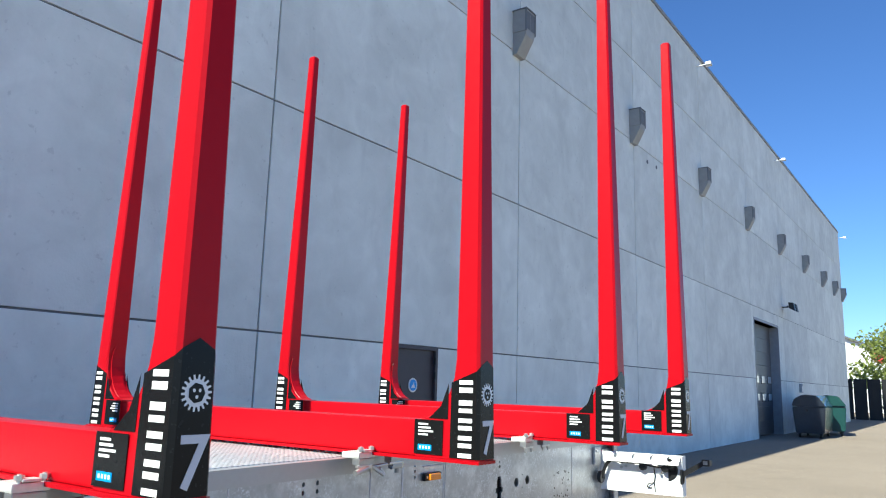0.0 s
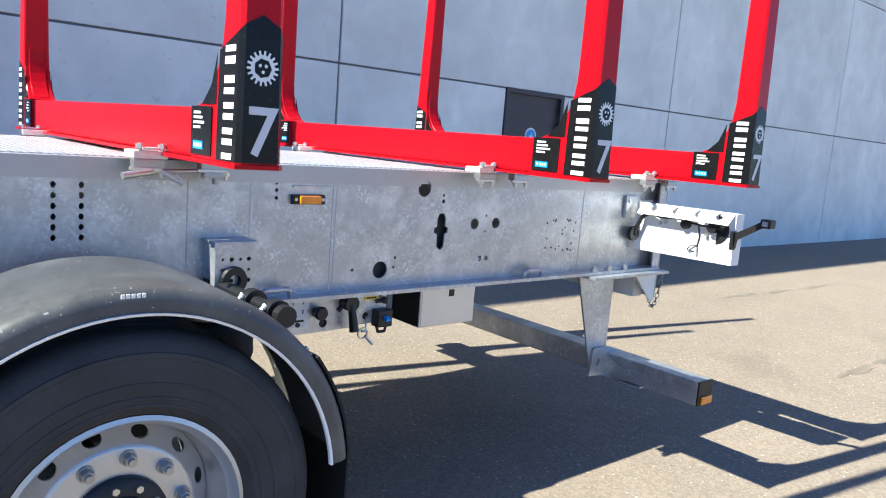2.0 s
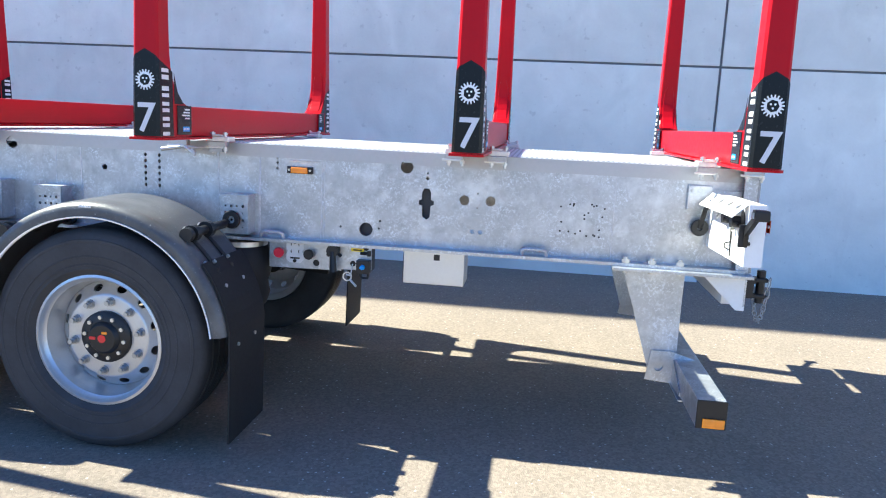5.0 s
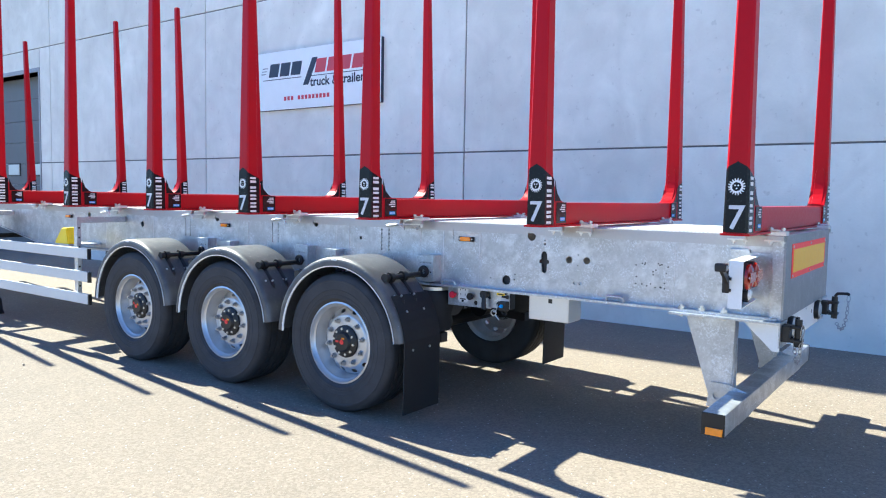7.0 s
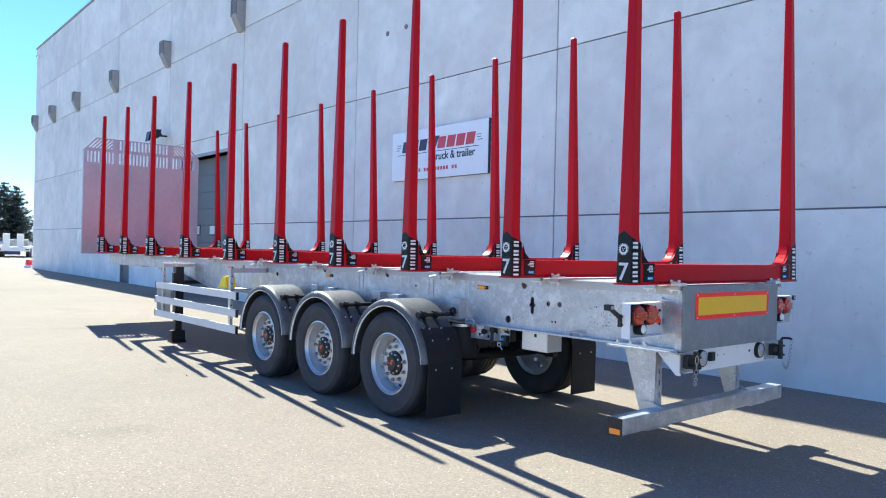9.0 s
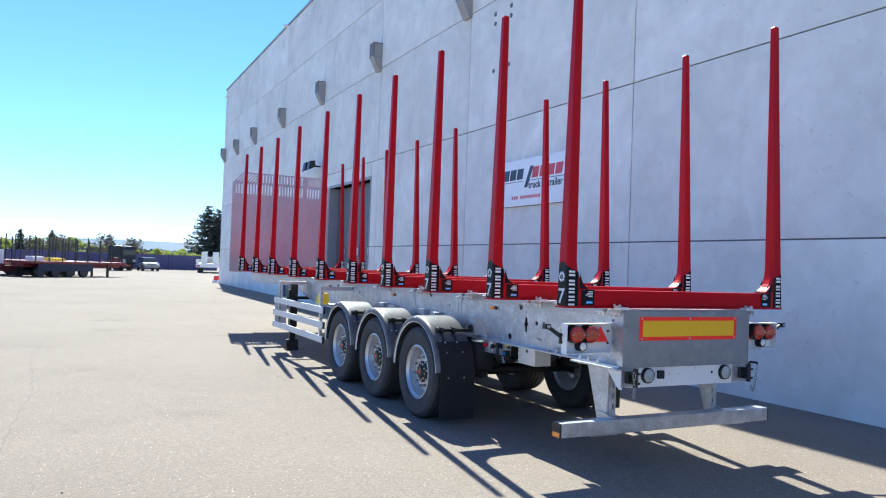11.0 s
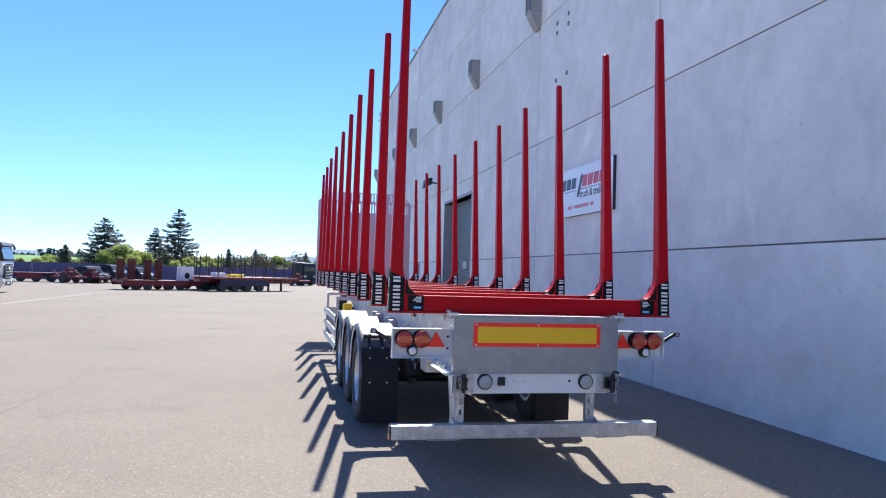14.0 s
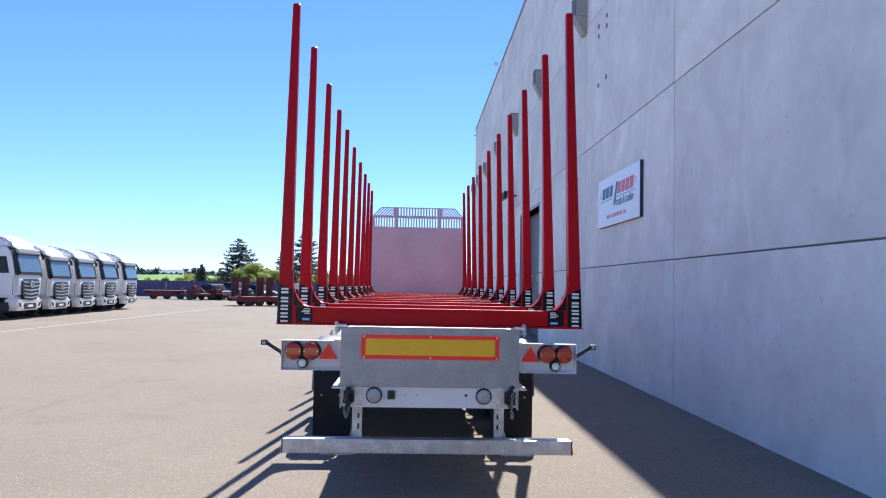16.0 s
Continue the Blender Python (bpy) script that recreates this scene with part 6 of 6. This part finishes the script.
def parked_car(m, paint, label, tall=0.0):
    t = thing("car", label, "car", "distant parked cars", at=m)
    bm = B()
    prism(bm, [(-2.05, 0.38), (2.05, 0.38), (2.1, 0.72), (1.95, 0.86 + tall * 0.5), (1.1, 0.98 + tall), (-1.95, 1.0 + tall), (-2.1, 0.8)], "y", -0.85, 0.85)
    part("body", rounded(bm, 0.09, 2), paint, t)
    bm = B()
    prism(bm, [(-1.9, 0.96 + tall), (1.05, 0.96 + tall), (0.35, 1.46 + tall), (-1.6, 1.48 + tall)], "y", -0.72, 0.72)
    cb = part("cabin", rounded(bm, 0.07, 2), GLASS, t)
    bm = B()
    prism(bm, [(-1.6, 1.45 + tall), (0.38, 1.43 + tall), (0.3, 1.5 + tall), (-1.5, 1.52 + tall)], "y", -0.68, 0.68)
    part("roof", bm, paint, cb)
    for s in (-1, 1):
        bm = B()
        box(bm, 2.05, 2.12, s * 0.5, s * 0.8, 0.62, 0.76, 0.02)
        part("headlight", bm, LENS_CLEAR, t)
    for x in (-1.3, 1.3):
        for y in (-0.78, 0.78):
            bm = B()
            far_wheel(bm, x, y, 0.33, 0.2)
            part("wheel", bm, TYRE, t)


parked_car(yard(-69.0, -19.6, 40), CAR_DARK, "dark parked estate car by the fence")
parked_car(yard(-70.8, -17.9, 40), CAR_DARK, "tall dark parked car by the fence", 0.2)
parked_car(yard(-72.4, -15.8, 40), CAR_DARK, "dark parked car beside the trailer")
parked_car(yard(-80.0, 3.0, 6) @ FAR, CAR_GREY, "silver-grey parked car by the fence")


def machine(m, label):
    t = thing("machine_trailer", label, "trailer", "red machines by the fence", at=m)
    bm = B()
    box(bm, -1.3, 1.3, -0.7, 0.7, 0.45, 0.62, 0.03)
    part("frame", bm, RED_OLD, t)
    bm = B()
    box(bm, -0.5, 0.35, -0.45, 0.45, 0.62, 1.02, 0.04)
    box(bm, -0.2, 0.2, -0.3, 0.3, 1.02, 1.32, 0.04)
    part("housing", bm, RED_OLD, t)
    bm = B()
    for k in range(4):
        rod(bm, (-1.2 + 0.75 * k, -0.6, 0.62), (-1.2 + 0.75 * k, -0.6, 1.0 + 0.2 * (k % 2)), 0.04, 6)
    part("railing", bm, BLACK, t)
    for s in (-1, 1):
        bm = B()
        rod(bm, (s * 0.5, -0.56, 0.5), (s * 1.3, -0.56, 1.1), 0.05, 8)
        part("arm", bm, RED_OLD, t)
        bm = B()
        far_wheel(bm, 0.0, s * 0.75, 0.33, 0.2)
        part("wheel", bm, TYRE, t)


machine(yard(-64.6, -20.3, 60), "dark red machine on a small trailer by the fence")
machine(yard(-66.0, -18.8, 70), "low dark red machine by the fence")
machine(yard(-76.6, -0.4, 40), "red machine beside a dark truck")
tl = thing("truck", "dark tractor unit far off by the fence", "truck", at=yard(-78.5, 1.0, -50))
bm = B()
prism(bm, [(-2.0, 0.7), (0.0, 0.7), (0.0, 1.6), (-0.15, 2.5), (-2.0, 2.6)], "x", -0.95, 0.95)
part("cab", rounded(bm, 0.08, 2), BLACK, tl)
bm = B()
box(bm, -0.8, 0.8, -0.02, 0.03, 1.6, 2.1)
part("windscreen", bm, GLASS, tl)
for s in (-1, 1):
    bm = B()
    box(bm, s * 0.5, s * 0.85, 0.0, 0.04, 0.9, 1.15, 0.01)
    part("headlight", bm, LENS_CLEAR, tl)
    bm = B()
    lathe(bm, [(0.0, -0.15), (0.42, -0.15), (0.42, 0.15), (0.0, 0.15)], 18, closed=False)
    part("wheel", bm, TYRE, tl, at=pose(s * 0.85, -0.8, 0.42, 0, 0, 90))

# fence along the yard's edge
FENCE_LINE = [(-62, -75), (-74, -36), (-83, -6), (-90, 12)]
fence = thing("fence", "dark blue board fence along the yard edge", "fence")
for (xa, ya), (xb, yb) in zip(FENCE_LINE, FENCE_LINE[1:]):
    n = int(math.hypot(xb - xa, yb - ya) / 3.0)
    ang = math.degrees(math.atan2(yb - ya, xb - xa))
    step = math.hypot(xb - xa, yb - ya) / n
    for k in range(n):
        bm = B()
        box(bm, 0.06, step - 0.06, -0.02, 0.02, 0.0, 1.74)
        box(bm, -0.05, 0.05, -0.06, 0.06, GZ, 1.8)
        part("fence_panel", bm, FENCE, fence, at=pose(xa + (xb - xa) * k / n, ya + (yb - ya) * k / n, 0, 0, 0, ang))

# white road marking and tar seam
bm = B()
quad(bm, (-42.0, -13.05, GZ + 0.004), (-42.0, -13.17, GZ + 0.004), (-12.0, -13.69, GZ + 0.004), (-12.0, -13.57, GZ + 0.004))
thing("road_marking", "worn white line painted on the yard", "marking", kind="structure", data=mesh_of("line", bm, LINE))


# a long crack sealed with tar, and small pebbles
crack = [(-0.5, -5.42), (-2.5, -5.33), (-4.4, -5.24), (-5.9, -5.16), (-7.4, -5.24), (-9.0, -5.30), (-11.0, -5.2), (-13.98, -5.05), (-18.0, -4.9)]
bm = B()
random.seed(8)
prev = None
for (xa, ya), (xb, yb) in zip(crack, crack[1:]):
    for k in range(14):
        u = k / 14
        x, y, w = xa + (xb - xa) * u, ya + (yb - ya) * u + random.uniform(-0.02, 0.02), random.uniform(0.002, 0.009)
        cur = [bm.verts.new((x, y - w, GZ + 0.003)), bm.verts.new((x, y + w, GZ + 0.003))]
        if prev:
            bm.faces.new((prev[0], prev[1], cur[1], cur[0]))
        prev = cur
def stain(x, y, length, width, seed):
    """An irregular worn patch, darker than the asphalt round it."""
    rng = random.Random(seed)
    bm = B()
    n = 26
    ph = [rng.uniform(0, 6.283) for _ in range(4)]
    vs = []
    for k in range(n):
        a = 2 * math.pi * k / n
        w = 1 + 0.25 * math.sin(3 * a + ph[0]) + 0.18 * math.sin(5 * a + ph[1]) + 0.12 * math.sin(9 * a + ph[2])
        vs.append(bm.verts.new((x + 0.5 * length * w * math.cos(a), y + 0.5 * width * w * math.sin(a) + 0.08 * width * math.sin(7 * a + ph[3]), GZ + 0.0025)))
    bm.faces.new(vs)
    return thing("stain", "faint darker stain worn into the asphalt", "stain", "stains on the yard", kind="structure", data=mesh_of("stain", bm, STAIN))


for k, (x, y, a, b) in enumerate(((2.75, -0.86, 0.55, 0.10), (3.35, -0.85, 0.45, 0.07), (4.1, -0.88, 0.7, 0.12), (4.95, -0.86, 0.8, 0.14), (5.9, -0.92, 0.6, 0.10), (7.1, -0.95, 0.9, 0.14), (4.9, 1.25, 0.6, 0.08), (5.7, 1.2, 0.5, 0.09), (6.6, 1.15, 0.7, 0.08))):
    stain(x, y, a, b, k)
thing("tar_seam", "thin dark crack line across the asphalt", "crack", kind="structure", data=mesh_of("tar_seam", bm, TAR))
bm = B()
random.seed(21)
for k in range(22):
    x, y, r = random.uniform(-9, 5), random.uniform(-6.5, -1.6), random.uniform(0.004, 0.011)
    bmesh.ops.create_icosphere(bm, subdivisions=1, radius=r, matrix=pose(x, y, GZ + r * 0.5, 20 * k, 33 * k, 0))
thing("pebbles", "scattered small dark stones on the asphalt", "stones", kind="stuff", data=mesh_of("pebbles", bm, TAR))


# ---- trees ----
def leaf_mesh(name, centres, sizes, rng, material, flat=0.0):
    """Many small leaf sprays, each a bent pair of triangles."""
    n = len(centres)
    a = rng.normal(size=(n, 3))
    a /= np.linalg.norm(a, axis=1)[:, None]
    b = np.cross(a, rng.normal(size=(n, 3)))
    b /= np.linalg.norm(b, axis=1)[:, None]
    if flat:
        a[:, 2] *= 1 - flat
        b[:, 2] *= 1 - flat
    s = sizes[:, None]
    v = np.stack([centres - a * s, centres + b * s * 0.6, centres + a * s, centres - b * s * 0.6], 1).reshape(-1, 3)
    me = bpy.data.meshes.new(name)
    me.from_pydata(v.tolist(), [], [(4 * i, 4 * i + 1, 4 * i + 2, 4 * i + 3) for i in range(n)])
    me.materials.append(material)
    return me


def afar(x, y, h, k=1.8):
    """Sets the nearer row of the plan back to the true distance of the wood edge, grown to match."""
    if not -125 < x < -80:
        return yard(x, y), h
    return yard(6.1 + k * (x - 6.1), -2.25 + k * (y + 1.65)) @ Matrix.Diagonal((k, k, k, 1)), h - 1.79 * (1 - 1 / k)


def spruce(x, y, h, seed, spread=0.4, gap=1.0, label="dark spruce tree behind the fence"):
    """A conifer in close whorls: drooping boughs that fill a ragged cone, with a little air between them."""
    rng = np.random.default_rng(seed)
    m, h = afar(x, y, h)
    t = thing("spruce_tree", label, "tree", "dark conifers behind the yard", at=m)
    bm = B()
    rod(bm, (0, 0, 0), (0, 0, h * 0.98), h * 0.016, 8, 0.02)
    cs, ss = [], []
    z = h * 0.07
    while z < h * 0.985:
        u = z / h
        count = 6 + int(rng.random() * 3) if u < 0.85 else 4
        phase = rng.random() * 6.283
        ring = 0.88 + 0.26 * rng.random()
        for k in range(count):
            ang = phase + 6.283 * k / count + 0.8 * (rng.random() - 0.5)
            zb = z + h * 0.03 * (rng.random() - 0.5)
            reach = h * spread * (1.0 - u) ** 0.66 * ring * (0.5 + 0.62 * rng.random()) + 0.06
            m = int(9 + reach * 30 + reach * reach * 4)
            w = rng.random(m) ** 0.62
            sag = -0.20 * reach * w + 0.22 * reach * w ** 3
            side = (rng.random(m) - 0.5) * (0.10 + 0.5 * min(reach, 2.2) * w * (1.15 - w))
            p = np.stack([reach * w * math.cos(ang) - side * math.sin(ang), reach * w * math.sin(ang) + side * math.cos(ang), zb + sag + rng.normal(size=m) * 0.04 - (0.08 + 0.07 * reach * w) * rng.random(m)], 1)
            cs.append(p)
            ss.append(0.07 + 0.09 * rng.random(m))
            rod(bm, (0, 0, zb), (reach * 0.9 * math.cos(ang), reach * 0.9 * math.sin(ang), zb - 0.06 * reach), 0.028, 4, 0.008)
        z += gap * h * (0.026 + 0.022 * rng.random())
    part("trunk", bm, BARK, t)
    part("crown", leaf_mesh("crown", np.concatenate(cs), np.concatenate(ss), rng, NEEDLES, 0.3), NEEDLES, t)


def bush(x, y, h, w, seed, material=None, label="fresh green bush behind the fence", category="bush", dense=1.0):
    m, h = afar(x, y, h)
    rng = np.random.default_rng(seed)
    t = thing("bush" if category == "bush" else "leafy_tree", label, category, "green bushes behind the yard", at=m)
    bm = B()
    cs, ss = [], []
    for k in range(int(16 * dense) + 6):
        ang, rr, zz = rng.random() * 6.283, w * 0.5 * math.sqrt(rng.random()), h * (0.3 + 0.62 * rng.random())
        zz *= 1 - 0.45 * (rr / (w * 0.5)) ** 2
        c = np.array([rr * math.cos(ang), rr * math.sin(ang), zz])
        rod(bm, (0.15 * c[0], 0.15 * c[1], 0), c, 0.05, 4, 0.012)
        m = int(260 * dense)
        d = rng.normal(size=(m, 3))
        d /= np.linalg.norm(d, axis=1)[:, None]
        cs.append(c + d * (0.16 * h + 0.25) * rng.random(m)[:, None] ** 0.5 * np.array([1.2, 1.2, 0.9]))
        ss.append(0.09 + 0.12 * rng.random(m))
    part("branches", bm, BARK, t)
    part("crown", leaf_mesh("crown", np.concatenate(cs), np.concatenate(ss), rng, material or LEAVES), material or LEAVES, t)


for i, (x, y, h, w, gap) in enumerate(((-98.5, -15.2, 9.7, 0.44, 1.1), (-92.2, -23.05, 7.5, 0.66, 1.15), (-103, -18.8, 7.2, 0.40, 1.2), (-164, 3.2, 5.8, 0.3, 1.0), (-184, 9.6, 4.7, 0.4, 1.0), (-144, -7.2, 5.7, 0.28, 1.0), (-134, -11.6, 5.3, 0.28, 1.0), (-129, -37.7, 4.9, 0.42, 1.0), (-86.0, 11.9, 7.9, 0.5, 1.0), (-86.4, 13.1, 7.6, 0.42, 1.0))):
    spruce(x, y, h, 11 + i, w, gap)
for i, (x, y, h, w) in enumerate(((-88, -19.5, 4.1, 6.5), (-93, -13.2, 2.6, 5.0), (-104, -12.4, 3.4, 8.0), (-124, -4.6, 4.6, 9.0), (-124, -0.5, 3.6, 9.0), (-134, 9.4, 2.6, 12.0), (-96, -29.6, 2.7, 5.0), (-118, -9.0, 3.2, 9.0), (-140, 4.0, 3.0, 12.0), (-112, -16.0, 3.6, 7.0), (-150, 15.0, 3.0, 12.0))):
    bush(x, y, h, w, 40 + i, dense=1.3)
for i in range(9):
    bush(-92.0 - 2.0 * i, -33.0 + 5.2 * i, 2.0 + 0.5 * math.sin(i * 2.1), 6.5, 110 + i, dense=0.9)
for i, (x, y, h) in enumerate(((-128, 0.8, 5.6), (-133, -6.0, 5.4), (-126, 4.5, 4.6), (-138, -10.0, 5.2))):
    bush(x, y, h, 4.0, 70 + i, BARE, "thin bare tree behind the yard", "tree", 0.4)

# field, woods and hills
bm = B()
quad(bm, (-420, -330, 5.4), (-150, -210, 0.05), (-112, -30, 0.05), (-300, -58, 4.2))
thing("field", "bright green grass field beyond the yard", "field", kind="structure", data=mesh_of("field", bm, GRASS))
rng = np.random.default_rng(3)
cs, ss = [], []
for x, y, w, h in ((-302, -84, 16, 9.5), (-310, -118, 24, 10.0), (-305, -58, 18, 10.5), (-285, -45, 30, 5.0), (-240, -20, 50, 5.0), (-250, 30, 60, 4.5), (-330, -130, 70, 7.0), (-210, 45, 40, 4.5), (-200, -5, 40, 3.8)):
    n = int(w * 60)
    px = rng.normal(size=n) * w * 0.12
    py = (rng.random(n) - 0.5) * w
    top = h * (0.55 + 0.45 * np.abs(np.sin(py * 0.9 + x)) * (0.7 + 0.3 * np.sin(py * 2.3)))
    cs.append(np.stack([x + px, y + py, rng.random(n) ** 0.8 * top * 0.75], 1))
    ss.append(0.5 + 0.7 * rng.random(n))
thing("far_woods", "dark woods along the horizon, colour lightened for haze", "woods", kind="stuff", data=leaf_mesh("far_woods", np.concatenate(cs), np.concatenate(ss), rng, WOODS))
for x, y, h in ((-600, -40.1, 15.0), (-600, 6.4, 13.4), (-600, 19.0, 13.0)):
    py = thing("pylon", "thin grey lattice pylon on the horizon", "pylon", "pylons on the horizon", at=yard(x, y))
    bm = B()
    for a, b in ((-0.9, -0.5), (-0.9, 0.5), (0.9, -0.5), (0.9, 0.5)):
        rod(bm, (b, a, 0), (0, a * 0.2, h), 0.10, 4, 0.06)
    for k in range(6):
        u, v = k / 6, (k + 1) / 6
        rod(bm, (0, -0.9 + 0.72 * u, h * u), (0, 0.9 - 0.72 * v, h * v), 0.06, 4)
    part("mast", bm, FRAME, py)
    for z, half in ((0.82, 2.6), (0.95, 1.8)):
        bm = B()
        rod(bm, (0, -half, h * z), (0, half, h * z), 0.09, 4)
        part("cross_arm", bm, FRAME, py)
bm = B()
prev = None
for k in range(41):
    y = -500 + 30 * k
    z = 12.5 + 2.6 * math.sin(k * 0.31 + 1) + 1.4 * math.sin(k * 0.83)
    cur = [bm.verts.new((-640 + 20 * math.sin(k), y, 0)), bm.verts.new((-720, y, max(2.0, z)))]
    if prev:
        bm.faces.new((prev[0], cur[0], cur[1], prev[1]))
    prev = cur
# blue base: the haze over the wooded hills is painted in
thing("backdrop", "low wooded hills on the horizon, blue haze in the colour", "hills", kind="structure", data=mesh_of("backdrop", bm, mat("far_hills", (0.12, 0.17, 0.22), rough=1.0, var=0.12, scale=0.02, fine=0.2, bump=0)))

# beyond the hall's other end: gate, white gable house, block, tree, bins
gh = thing("house", "white gabled house with a red round sign", "house", at=yard(84, 8.4))
bm = B()
prism(bm, [(-9, 0), (9, 0), (9, 4.6), (0, 8.2), (-9, 4.6)], "x", 0, 12)
part("wall", bm, WHITE, gh)
bm = B()
prism(bm, [(-9.4, 4.4), (0, 8.25), (9.4, 4.4), (9.4, 4.6), (0, 8.5), (-9.4, 4.6)], "x", -0.4, 12.4)
part("roof", bm, DOOR_GREY, gh)
bm = B()
rod(bm, (-0.02, -4.6, 5.75), (-0.08, -4.6, 5.75), 0.75, 24)
part("round_sign", bm, mat("sign_red", (0.6, 0.05, 0.06), rough=0.5), gh)
gt = thing("gate", "dark closed board gate beside the hall", "gate", at=yard(57.5, 3.7))
for k in range(9):
    bm = B()
    box(bm, -0.03, 0.03, -4.0 + 0.9 * k - 0.42, -4.0 + 0.9 * k + 0.42, 0.0, 2.9)
    part("board", bm, BLACK, gt)
bk = thing("concrete_block_wall", "pale concrete wall beside the gate", "wall", at=yard(57, -4.2))
bm = B()
box(bm, -0.2, 0.2, -4.5, 4.2, 0, 3.8, 0.02)
part("block", bm, CONCRETE, bk)
bush(62.5, 1.7, 7.4, 5.0, 90, LEAVES, "young leafy tree behind the gate", "tree", 0.8)


def bin_(m, material, label):
    t = thing("waste_container", label, "waste container", "waste containers by the wall", at=m)
    bm = B()
    prism(bm, [(-0.62, 0.2), (0.62, 0.2), (0.72, 1.35), (-0.72, 1.35)], "x", -1.3, 1.3)
    bmesh.ops.bevel(bm, geom=list(bm.edges), offset=0.04, segments=2, affect="EDGES")
    part("body", bm, material, t)
    bm = B()
    prism(bm, [(-0.76, 1.36), (0.76, 1.36), (0.6, 1.72), (0.2, 1.9), (-0.4, 1.85)], "x", -1.36, 1.36)
    bmesh.ops.bevel(bm, geom=list(bm.edges), offset=0.05, segments=2, affect="EDGES")
    part("lid", bm, material, t)
    bm = B()
    rod(bm, (-1.45, 0.1, 1.2), (1.45, 0.1, 1.2), 0.05)
    for x in (-1.1, 1.1):
        rod(bm, (x, -0.5, 0.1), (x, -0.4, 0.1), 0.1)
        rod(bm, (x, 0.5, 0.1), (x, 0.4, 0.1), 0.1)
        rod(bm, (x, -0.5, 0.1), (x, -0.5, 0.25), 0.03)
        rod(bm, (x, 0.5, 0.1), (x, 0.5, 0.25), 0.03)
    part("fittings", bm, BLACK, t)


SMALL = Matrix.Diagonal((0.85, 0.85, 0.9, 1))
bin_(yard(29.4, 2.35) @ SMALL, CAR_DARK, "dark waste container beside the hall wall")
bin_(yard(32.3, 2.1, 8) @ SMALL, GREEN_BIN, "dark green waste container beside the hall wall")
